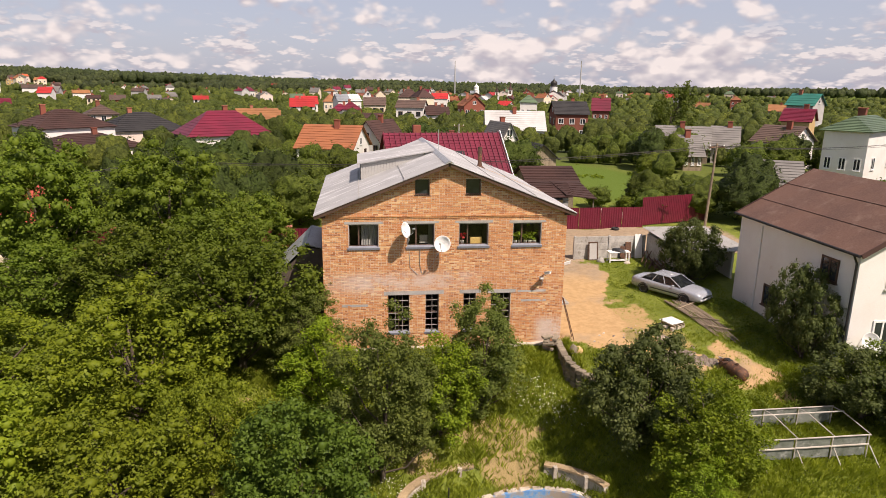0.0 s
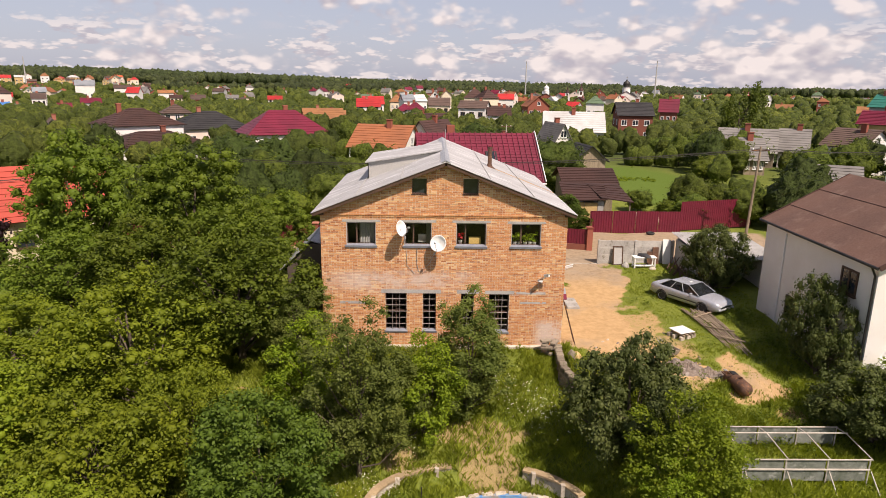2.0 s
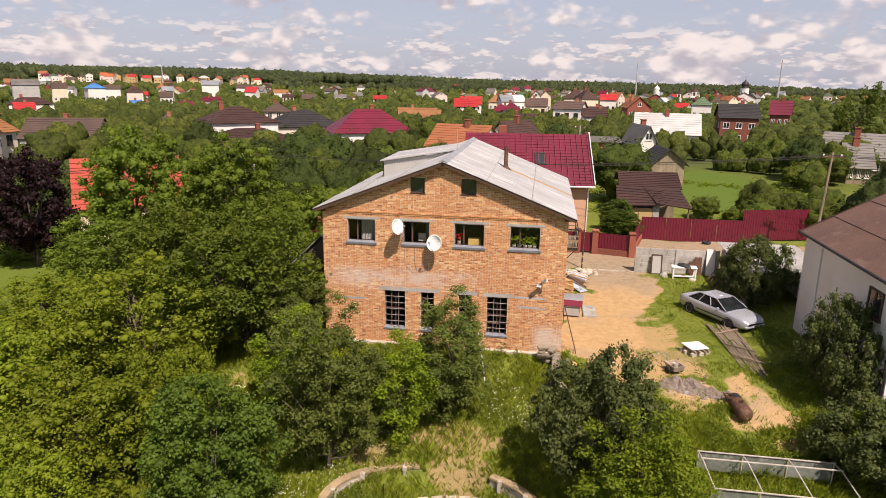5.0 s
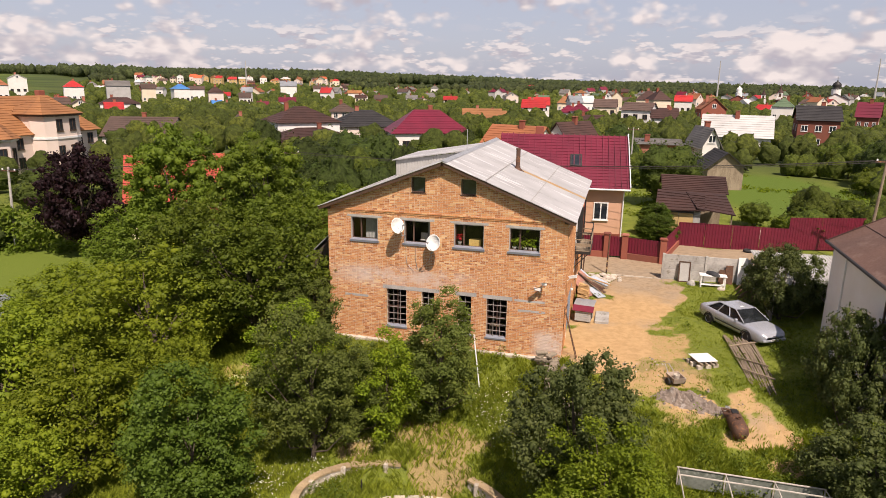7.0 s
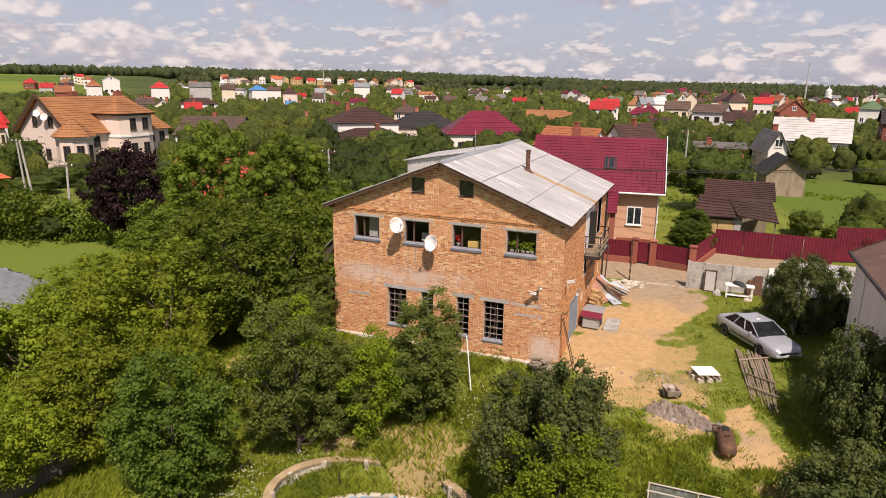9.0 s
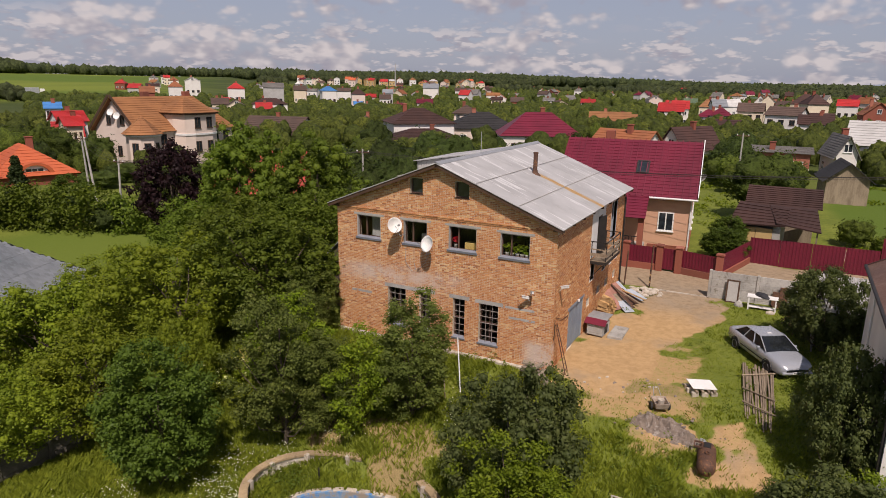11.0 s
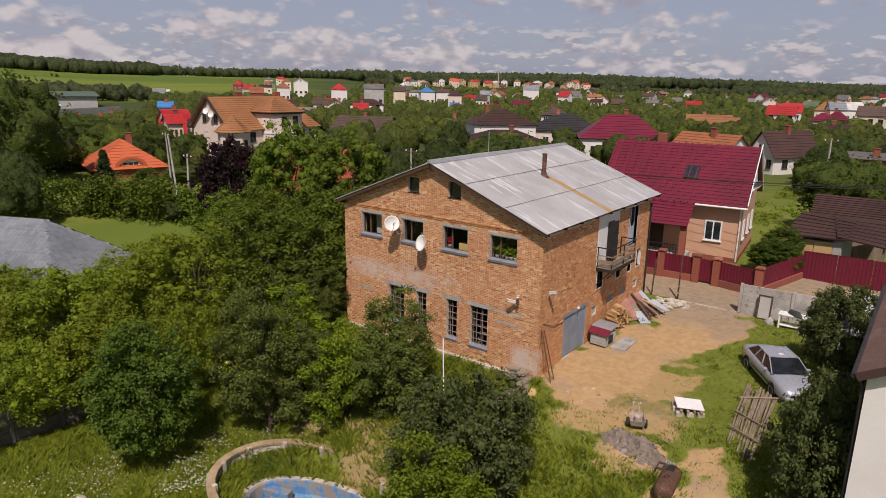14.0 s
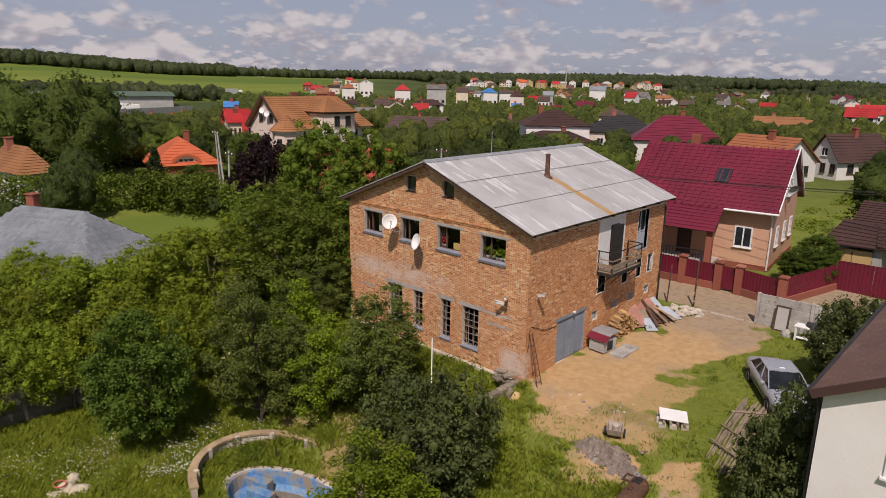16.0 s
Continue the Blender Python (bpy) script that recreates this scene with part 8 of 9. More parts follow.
# well cover
w = thing("well_cover", "white sheet cover on a rough timber and brick base", "cover", (16.65, 31.5, land(16.65, 31.5)), 28)
part("sheet", M().cbox(-0.52, 0.52, -0.40, 0.42, 0.30, 0.34, 0.01).turn(pose(0, 0, 0.02, 4, 3, 0)), WHITE_PAINT, w, "slightly dented white sheet")
for x in (-0.35, -0.1, 0.15, 0.4):
    part("beam", M().cbox(x - 0.05, x + 0.05, -0.55, 0.35, 0.18, 0.27, 0.01), OLD_WOOD, w)
for k, (x, y) in enumerate(((-0.4, -0.42), (0.0, -0.45), (0.42, -0.4), (-0.42, 0.35), (0.42, 0.36), (0.45, 0.0), (-0.45, 0.0))):
    part("block", M().cbox(x - 0.14, x + 0.14, y - 0.09, y + 0.09, -0.1, 0.17, 0.02), CONCRETE_PALE, w)

# cart
c = thing("garden_cart", "small grey two-wheeled garden cart with an open tub", "cart", (15.35, 29.4, land(15.35, 29.4)), 25)
part("tub", M().add([(-0.30, -0.38, 0.22), (0.30, -0.38, 0.22), (0.30, 0.38, 0.22), (-0.30, 0.38, 0.22), (-0.38, -0.48, 0.55), (0.38, -0.48, 0.55), (0.38, 0.48, 0.55), (-0.38, 0.48, 0.55), (-0.34, -0.44, 0.55), (0.34, -0.44, 0.55), (0.34, 0.44, 0.55), (-0.34, 0.44, 0.55), (-0.27, -0.34, 0.26), (0.27, -0.34, 0.26), (0.27, 0.34, 0.26), (-0.27, 0.34, 0.26)],
     [(3, 2, 1, 0), (0, 1, 5, 4), (1, 2, 6, 5), (2, 3, 7, 6), (3, 0, 4, 7), (4, 5, 9, 8), (5, 6, 10, 9), (6, 7, 11, 10), (7, 4, 8, 11), (8, 9, 13, 12), (9, 10, 14, 13), (10, 11, 15, 14), (11, 8, 12, 15), (12, 13, 14, 15)]), surface("cart_steel", (0.46, 0.38, 0.31), (0.33, 0.26, 0.2), 2, 20, 0.7, 0.3, 0.3), c)
for s in (-1, 1):
    part("wheel", M().lathe([(0.0, -0.05), (0.2, -0.05), (0.22, 0.0), (0.2, 0.05), (0.0, 0.05)], (s * 0.46, 0.0, 0.22), 16, "x"), RUBBER, c)
part("handle", M().path([(0.2, 0.45, 0.45), (0.12, 1.1, 0.8), (-0.12, 1.1, 0.8), (-0.2, 0.45, 0.45)], 0.018, 6), GALVANISED, c)
c.scale = (0.78, 0.78, 0.78)
solid("bucket", M().lathe([(0.0, 0), (0.11, 0), (0.14, 0.26), (0.13, 0.26), (0.0, 0.05)], (15.38, 29.42, land(15.35, 29.4) + 0.205), 14), CONCRETE_PALE, "pale bucket standing in the garden cart", "bucket")


def tank():
    t = thing("steel_tank", "rusty brown cylindrical steel tank lying on the ground", "tank", (17.5, 26.7, land(17.5, 26.7) - 0.03), 95)
    prof = [(0.0, -1.12), (0.2, -1.10), (0.34, -1.02), (0.42, -0.88), (0.44, -0.75), (0.44, 0.75), (0.42, 0.88), (0.34, 1.02), (0.2, 1.10), (0.0, 1.12)]
    part("shell", M().lathe(prof, (0, 0, 0.42), 24, "x"), RUST, t, smooth=True)
    part("hatch_frame", frame_mesh(0.55, 0.42, 0.06, 0.08).turn(pose(0.25, 0.22, 0.86, -90, 0, 0)), RUST, t)
    # Solid black block stands for the shade inside the open hatch
    part("hatch_opening", M().box(0.30, 0.75, -0.16, 0.17, 0.80, 0.875), BLACK_METAL, t, "black block as the shade inside the open hatch")
    part("filler_neck", M().lathe([(0.12, 0.82), (0.12, 0.93), (0.09, 0.93), (0.09, 0.84), (0.0, 0.84)], (-0.25, 0, 0), 14), RUST, t)
    part("small_hatch", frame_mesh(0.26, 0.24, 0.05, 0.06).turn(pose(0.85, 0.12, 0.80, -75, 0, 0)), GALVANISED, t)
    return t


tank().scale = (0.78, 0.74, 0.74)


def pole_pile():
    rng = random.Random(8)
    for i in range(16):
        u = i / 15
        x0, y0 = lerp(18.1, 19.25, u) + rng.uniform(-0.08, 0.08), 35.0 + rng.uniform(-0.5, 0.25)
        x1, y1 = lerp(18.6, 19.55, u) + rng.uniform(-0.1, 0.1), 29.7 + rng.uniform(-0.4, 0.8)
        if i % 4 == 3:
            x1, y1 = lerp(x0, x1, 0.75), lerp(y0, y1, 0.75)
        solid("wooden_pole", M().path([(x0, y0, land(x0, y0) + 0.10), ((x0 + x1) / 2 + rng.uniform(-0.05, 0.05), (y0 + y1) / 2, land(x0, (y0 + y1) / 2) + 0.14), (x1, y1, land(x1, y1) + 0.09)], [0.045, 0.04, 0.03], 7), OLD_WOOD, "long weathered pole lying in the grass", "pole", "pole pile")
    for (xa, ya, xb, yb) in ((18.2, 32.3, 19.5, 31.6), (18.1, 33.6, 19.5, 34.4), (18.3, 31.0, 19.6, 30.5)):
        solid("wooden_pole", M().path([(xa, ya, land(xa, ya) + 0.2), (xb, yb, land(xb, yb) + 0.2)], 0.035, 7), OLD_WOOD, "weathered cross pole on the pile", "pole", "pole pile")


pole_pile()
SPOIL = surface("gravelly_soil", (0.26, 0.205, 0.165), (0.17, 0.135, 0.11), 2.2, 16, 0.95, bump=0.8, jitter=0.1, dirt=(0.36, 0.32, 0.28), dirt_at=0.6)


def soil_mound(cx, cy, rx, ry, h, seed, label):
    """A rough heap whose foot runs out into the ground."""
    m = M()
    rings, n = 16, 44
    for i in range(rings):
        for j in range(n):
            a, r = 2 * math.pi * j / n, (i / (rings - 1)) * (1 + 0.3 * noise.noise((2 * math.cos(2 * math.pi * j / n) + seed, 2 * math.sin(2 * math.pi * j / n), 0)))
            x, y = cx + rx * r * math.cos(a), cy + ry * r * math.sin(a)
            rough = 0.5 + 0.6 * noise.noise((x * 1.9, y * 1.9, seed)) + 0.35 * noise.noise((x * 5, y * 5, seed)) + 0.25 * noise.noise((x * 13, y * 13, seed))
            m.v.append((x, y, land(x, y) - 0.03 + h * max(0.0, 1 - (i / (rings - 1)) ** 1.6) * max(0.1, rough) * 1.5))
    for i in range(rings - 1):
        for j in range(n):
            a, b = i * n + j, i * n + (j + 1) % n
            m.f.append((a, b, b + n, a + n))
    return solid("soil_mound", m, SPOIL, label, "heap")


soil_mound(15.5, 28.25, 1.15, 0.75, 0.42, 11, "low heap of gravelly grey-brown soil")
soil_mound(16.65, 27.85, 0.8, 0.5, 0.28, 12, "small heap of stony soil beside the tank")
for i in range(60):
    rng = random.Random(i + 300)
    soil = SPOIL if i < 46 else CONCRETE_PALE
    a, b = (15.9, 28.1) if i < 34 else (13.6, 30.6)
    x, y = a + rng.gauss(0, 0.8 if i < 34 else 1.3), b + rng.gauss(0, 0.45 if i < 34 else 0.6)
    s = rng.uniform(0.03, 0.07)
    lump("stone", (x, y, land(x, y) + (0.1 if i < 20 else -0.01)), (s * 1.3, s, s), soil, "small stone on the bare soil", "stone", 400 + i, n=7, group="scattered stones")


def tyre(x, y):
    solid("tyre", M().lathe([(0.18, 0.02), (0.26, 0.0), (0.33, 0.04), (0.34, 0.11), (0.33, 0.18), (0.26, 0.22), (0.18, 0.20), (0.2, 0.11), (0.18, 0.02)], (x, y, land(x, y)), 20), RUBBER, "old black tyre lying by the fence", "tyre", "old tyres", smooth=True)


tyre(16.4, 52.4)
tyre(22.0, 53.0)

# doghouse, platform, woodpile, boards, rubble
k = thing("doghouse", "small grey boarded doghouse with a red-edged grey roof", "doghouse", (10.95, 36.15, land(10.95, 36.15)), -6)
for i in range(5):
    part("board", M().cbox(-0.42, 0.42, -0.52, -0.49, 0.08 + 0.12 * i, 0.19 + 0.12 * i, 0.006), GREY_RENDER, k)
part("wall", M().box(-0.42, 0.42, -0.49, 0.5, 0.05, 0.70), GREY_RENDER, k)
# Entrance shade is a black plate set on the closed wall
part("opening", M().cbox(0.41, 0.435, -0.22, 0.22, 0.12, 0.58, 0.01), BLACK_METAL, k, "black plate as the shade in the entrance")
part("roof", M().slab((-0.55, 0.62, 1.0), (0.55, 0.62, 1.0), (0.55, 0.0, 0.98), (-0.55, 0.0, 0.98), -0.03).slab((-0.55, 0.0, 0.98), (0.55, 0.0, 0.98), (0.55, -0.25, 0.9), (-0.55, -0.25, 0.9), -0.03), GALVANISED, k, "grey sheet roof")
part("roof_edge", M().slab((-0.57, -0.25, 0.9), (0.57, -0.25, 0.9), (0.57, -0.62, 0.68), (-0.57, -0.62, 0.68), -0.03), ROOFS["crimson"], k, "wine-red lower roof strip")
solid("concrete_slab", M().cbox(11.55, 12.3, 35.7, 37.4, land(11.9, 36.5) - 0.08, land(11.9, 36.5) + 0.12, 0.03), CONCRETE, "worn concrete slab beside the doghouse", "slab")


def firewood():
    rng = random.Random(14)
    log = M().add([(0, -0.28, -0.06), (0, 0.28, -0.06), (0.11, 0.28, -0.02), (0.11, -0.28, -0.02), (0.03, -0.28, 0.07), (0.03, 0.28, 0.07)], [(0, 1, 2, 3), (0, 4, 5, 1), (3, 2, 5, 4), (0, 3, 4), (1, 5, 2)]).mesh("firewood_log")
    log.materials.append(FRESH_WOOD)
    for row in range(10):
        for i in range(17 - row):
            o = new("firewood_log", log)
            y = 37.6 + 0.15 * i + 0.07 * (row % 2)
            x = 10.72 + rng.uniform(-0.05, 0.08)
            o.matrix_basis = pose(x, y, land(x, y) + 0.08 + 0.115 * row, rng.uniform(-25, 25), rng.uniform(-40, 40), 90 + rng.uniform(-14, 14))
            tagged(o, "split log of pale firewood stacked by the wall", "firewood", "woodpile")


firewood()
PINK_BOARD = surface("faded_pink_paint", (0.40, 0.20, 0.15), (0.27, 0.13, 0.10), 1.5, 16, 0.85, bump=0.3, jitter=0.15, dirt=(0.2, 0.15, 0.12))
for i, (x, y, w, h, tl, rz, mt, lb) in enumerate(((11.55, 41.2, 0.9, 1.5, -62, 62, RUST, "reddish old door panel leaning on the rubbish heap"), (11.35, 40.3, 0.8, 1.4, -58, 50, OLD_WOOD, "weathered plank panel leaning on the rubbish heap"), (11.9, 42.1, 0.7, 1.2, -60, 70, FRAME_BLUE, "pale blue window casement on the rubbish heap"), (11.6, 39.8, 0.6, 1.2, -65, 40, FRAME_BLUE, "pale casement thrown on the rubbish heap"), (11.9, 40.9, 0.12, 2.0, -64, 60, OLD_WOOD, "long loose board on the rubbish heap"), (12.1, 41.6, 0.12, 1.9, -66, 75, FRESH_WOOD, "loose reddish board on the rubbish heap"), (11.2, 41.9, 1.0, 1.1, -50, 82, RUST, "rusty sheet on the rubbish heap"), (11.0, 40.7, 0.9, 1.6, -48, 55, PINK_BOARD, "faded pink panelled door on the rubbish heap"), (11.15, 41.5, 0.8, 1.5, -45, 70, PINK_BOARD, "faded pink panel on the rubbish heap"), (10.95, 39.9, 0.7, 1.5, -44, 60, PINK_BOARD, "faded brown door leaf on the rubbish heap"), (11.75, 40.1, 0.14, 1.7, -60, 48, RUST, "loose brown board on the rubbish heap"), (11.0, 42.4, 0.8, 1.2, -40, 85, FRAME_BLUE, "pale grey window casement on the rubbish heap"), (11.3, 41.0, 0.14, 2.1, -50, 66, DARK_WOOD, "dark loose board on the rubbish heap"))):
    z = land(x, y)
    solid("scrap_board", M().cbox(-w / 2, w / 2, -0.05, 0, 0, h, 0.008).box(-w / 2 + 0.08, w / 2 - 0.08, -0.07, -0.05, 0.1, h * 0.45).turn(pose(x + 0.2, y, z + 0.04, tl - 12, 0, rz)) if w > 0.3 else M().cbox(-w / 2, w / 2, -0.05, 0, 0, h, 0.008).turn(pose(x + 0.2, y, z + 0.22, tl - 14, 0, rz)), mt, lb, "panel", "rubbish heap")
for i in range(42):
    rng = random.Random(i + 90)
    x, y = 11.7 + rng.gauss(0, 0.55), 43.5 + rng.gauss(0, 0.5)
    s = rng.uniform(0.08, 0.2)
    lump("rubble_stone", (x, y, land(x, y) + max(0, 0.25 - 0.3 * math.hypot(x - 11.7, y - 43.5))), (s * 1.3, s, s * 0.8), CONCRETE_PALE, "pale broken stone in the rubble heap", "stone", 500 + i, n=7, group="rubble heap")


def gate_posts():
    p = thing("gate_post", "rusty red post with yellow and black marks", "post", (11.9, 44.7, 0.5))
    part("shaft", M().path([(0, 0, -0.2), (0.05, 0, 2.9)], 0.05, 8), RUST, p)
    for i in range(5):
        part("mark", M().lathe([(0.052, 0), (0.053, 0.001), (0.053, 0.10), (0.052, 0.101)], (0.005 + 0.003 * i, 0, 0.25 + 0.24 * i), 10), WALLS["ochre"] if i % 2 else BLACK_METAL, p)
    solid("gate_post", M().path([(10.35, 44.6, 0.4), (10.45, 44.6, 2.9)], 0.045, 8), RUST, "dark rusty gate post at the lane", "post")
    solid("kerb_beam", M().cbox(12.2, 15.5, 44.3, 44.42, land(14, 44.3) - 0.1, land(14, 44.3) + 0.07, 0.01), CONCRETE_PALE, "pale concrete beam across the yard entrance", "kerb")


gate_posts()


def ladder():
    l = thing("ladder", "rusty steel ladder leaning on the house corner", "ladder", (10.85, 30.75, land(10.85, 30.75)))
    z = land(10.85, 30.75)
    for s in (-0.17, 0.17):
        part("rail", M().path([(10.95, 30.8 + s, z), (10.30, 30.9 + s * 0.55, z + 2.25)], 0.022, 6), RUST, l, world=True)
    for i in range(8):
        u = 0.08 + 0.115 * i
        part("rung", M().path([(lerp(10.95, 10.30, u), 30.8 - 0.17 + 0.1 * u, z + 2.25 * u), (lerp(10.95, 10.30, u), 30.8 + 0.17, z + 2.25 * u)], 0.016, 6), RUST, l, world=True)


ladder()


def leaning_poles():
    z = land(6.6, 28.4)
    solid("white_pole", M().path([(6.75, 28.35, z), (6.3, 28.85, z + 2.5)], 0.03, 8), WHITE_PAINT, "slim white pole leaning in the garden", "pole", "leaning poles")
    solid("white_pole", M().path([(6.2, 27.9, land(6.2, 27.9)), (6.0, 28.1, land(6.2, 27.9) + 0.9)], 0.022, 8), OLD_WOOD, "short weathered stake in the grass", "stake", "leaning poles")


leaning_poles()


# ---- garden walls, pool, greenhouse ----
WALL_STONE = surface("mossy_wall_stone", (0.27, 0.225, 0.17), (0.18, 0.15, 0.11), 1.6, 14, 0.95, bump=0.6, jitter=0.2, dirt=(0.11, 0.11, 0.06))


def retaining_wall():
    rng = random.Random(3)
    w = thing("retaining_wall", "crumbling grey stone retaining wall beside the house", "wall", (10.0, 29.0, -1.0))
    line = [(10.05, 30.5), (9.95, 29.2), (9.9, 28.2), (10.15, 27.5), (10.7, 26.9), (11.5, 26.2)]
    d = 0.0
    for (xa, ya), (xb, yb) in zip(line, line[1:]):
        seg = math.hypot(xb - xa, yb - ya)
        n = max(2, int(seg / 0.38))
        rz = math.degrees(math.atan2(yb - ya, xb - xa))
        for i in range(n):
            u = (i + 0.5) / n
            x, y = lerp(xa, xb, u), lerp(ya, yb, u)
            top = land(x + 0.6, y) + 0.18
            for k in range(4):
                z = top - 0.27 * (k + 1)
                part("stone", M().cbox(-seg / n / 2, seg / n / 2 - 0.02, -0.16 - rng.uniform(0, 0.04), 0.16, 0, 0.25, 0.03).turn(pose(x + rng.uniform(-0.03, 0.03), y, z, rng.uniform(-3, 3), rng.uniform(-3, 3), rz + rng.uniform(-6, 6))), WALL_STONE, w, world=True)
    for i in range(9):
        x, y = 9.75 + rng.uniform(-0.5, 0.35), 30.2 + rng.uniform(-0.45, 0.2)
        solid("stone_slab", M().cbox(-0.28, 0.28, -0.14, 0.14, 0, 0.12, 0.02).turn(pose(x, y, land(10.6, 30.3) - 0.3 + 0.09 * i, rng.uniform(-8, 8), rng.uniform(-8, 8), rng.uniform(0, 180))), WALL_STONE, "loose pale stone slab stacked at the house corner", "stone", "stacked slabs")
    lump("garden_ornament", (10.5, 29.3, land(10.5, 29.3) - 0.02), (0.22, 0.2, 0.42), WALL_STONE, "small pale stone ornament beside the wall", "ornament", 31, n=14)
    lump("garden_ornament", (10.75, 29.35, land(10.75, 29.35) - 0.02), (0.28, 0.2, 0.3), WALLS["ochre"], "ochre stone ornament beside the wall", "ornament", 32, n=14)


retaining_wall()


def pool():
    w = thing("pool_wall", "low curved concrete wall with a coping round the old pool", "wall", (POOL[0], POOL[1], -2.9))
    def arc(cx, cy, a0, a1, n, rx, ry, top):
        for i in range(n):
            p, q = math.radians(lerp(a0, a1, i / n)), math.radians(lerp(a0, a1, (i + 1) / n))
            pts = [(cx + rx * math.cos(a), cy + ry * math.sin(a)) for a in (p, q)]
            inn = [(cx + (rx - 0.22) * math.cos(a), cy + (ry - 0.22) * math.sin(a)) for a in (p, q)]
            cop = [(cx + (rx - 0.28) * math.cos(a), cy + (ry - 0.28) * math.sin(a)) for a in (p, q)]
            out = [(cx + (rx + 0.06) * math.cos(a), cy + (ry + 0.06) * math.sin(a)) for a in (p, q)]
            part("block", M().prism([pts[0], pts[1], inn[1], inn[0]], "z", -3.2, top - 0.07), CONCRETE_PALE, w, world=True)
            part("coping", M().prism([out[0], out[1], cop[1], cop[0]], "z", top - 0.07, top + 0.02), surface_coping, w, world=True)
            if i % 3 == 1:
                x, y = cx + (rx - 0.27) * math.cos(p), cy + (ry - 0.27) * math.sin(p)
                part("pier", M().cbox(x - 0.09, x + 0.09, y - 0.09, y + 0.09, -3.2, top + 0.04, 0.015), CONCRETE_PALE, w, world=True)
    arc(4.95, 21.0, 97, 250, 15, 3.8, 2.85, -2.28)
    arc(POOL[0], POOL[1], 63, 20, 6, 4.2, 3.35, -2.22)
    b = thing("old_pool", "empty kidney-shaped pool with peeling blue paint and steps", "pool", (POOL[0], POOL[1] - 0.3, -3.0))
    blue = Nodes("peeling_blue_paint")
    n1, n2 = blue.noise(1.8, 6, 0.7, world=True), blue.noise(9, 5, 0.7, world=True)
    col = blue.mix(blue.span(n1, 0.40, 0.60), (0.07, 0.20, 0.42), (0.14, 0.29, 0.44))
    col = blue.mix(blue.span(n2, 0.54, 0.68), col, (0.34, 0.33, 0.30))
    col = blue.mix(blue.span(blue.noise(0.9, 5, 0.7, world=True), 0.46, 0.58), col, (0.27, 0.23, 0.18))
    blue.bump(n2, 0.4, 0.02)
    paint = blue.done(col, 0.7, 0.0, 0.3)
    c, d = math.cos(radians(12)), math.sin(radians(12))

    def rim(a, k):
        u, v = 2.9 * k * math.cos(a), 1.6 * k * math.sin(a)
        return 6.0 + u * c - v * d, 21.0 + u * d + v * c
    m = M()
    n = 36
    prof = [(1.06, -2.95), (1.0, -2.90), (0.97, -2.95), (0.93, -3.5), (0.80, -3.70), (0.0, -3.74)]
    for r, z in prof:
        for j in range(n):
            m.v.append((*rim(2 * math.pi * j / n, r), z))
    for i in range(len(prof) - 1):
        for j in range(n):
            p, q = i * n + j, i * n + (j + 1) % n
            m.f.append((p, q, q + n, p + n))
    part("basin", m, paint, b, world=True)
    dirt = surface("dried_mud", (0.22, 0.185, 0.15), (0.15, 0.125, 0.10), 1.5, 12, 0.95, bump=0.5)
    part("mud", M().prism([rim(2 * math.pi * j / 24, 0.78) for j in range(24)], "z", -3.76, -3.66), dirt, b, "dried mud on the pool floor", world=True)
    for i in range(3):
        x, y = rim(math.radians(150), 0.86 - 0.13 * i)
        part("step", M().cbox(-0.62, 0.62, -0.2, 0.2, 0, 0.62 - 0.18 * i, 0.02).turn(pose(x + 0.25 * i, y - 0.1 - 0.22 * i, -3.72, 0, 0, 18)), paint, b, "blue painted pool step", world=True)
    part("pipe", M().path([(3.3, 22.3, -3.0), (3.3, 22.3, -2.35)], 0.03, 6), BLACK_METAL, b, world=True)
    rng = random.Random(6)
    for i in range(34):
        a = 2 * math.pi * i / 34
        x, y = rim(a, 1.045)
        x2, y2 = rim(a + 0.05, 1.045)
        part("edge_stone", M().cbox(-0.22, 0.22, -0.11, 0.11, 0, 0.09, 0.025).turn(pose(x, y, -2.98, 0, 0, math.degrees(math.atan2(y2 - y, x2 - x)) + rng.uniform(-8, 8))), CONCRETE_PALE, b, world=True)


surface_coping = surface("ochre_coping", (0.42, 0.31, 0.18), (0.30, 0.22, 0.13), 2, 16, 0.95, bump=0.5, jitter=0.1, dirt=(0.18, 0.16, 0.09))
pool()


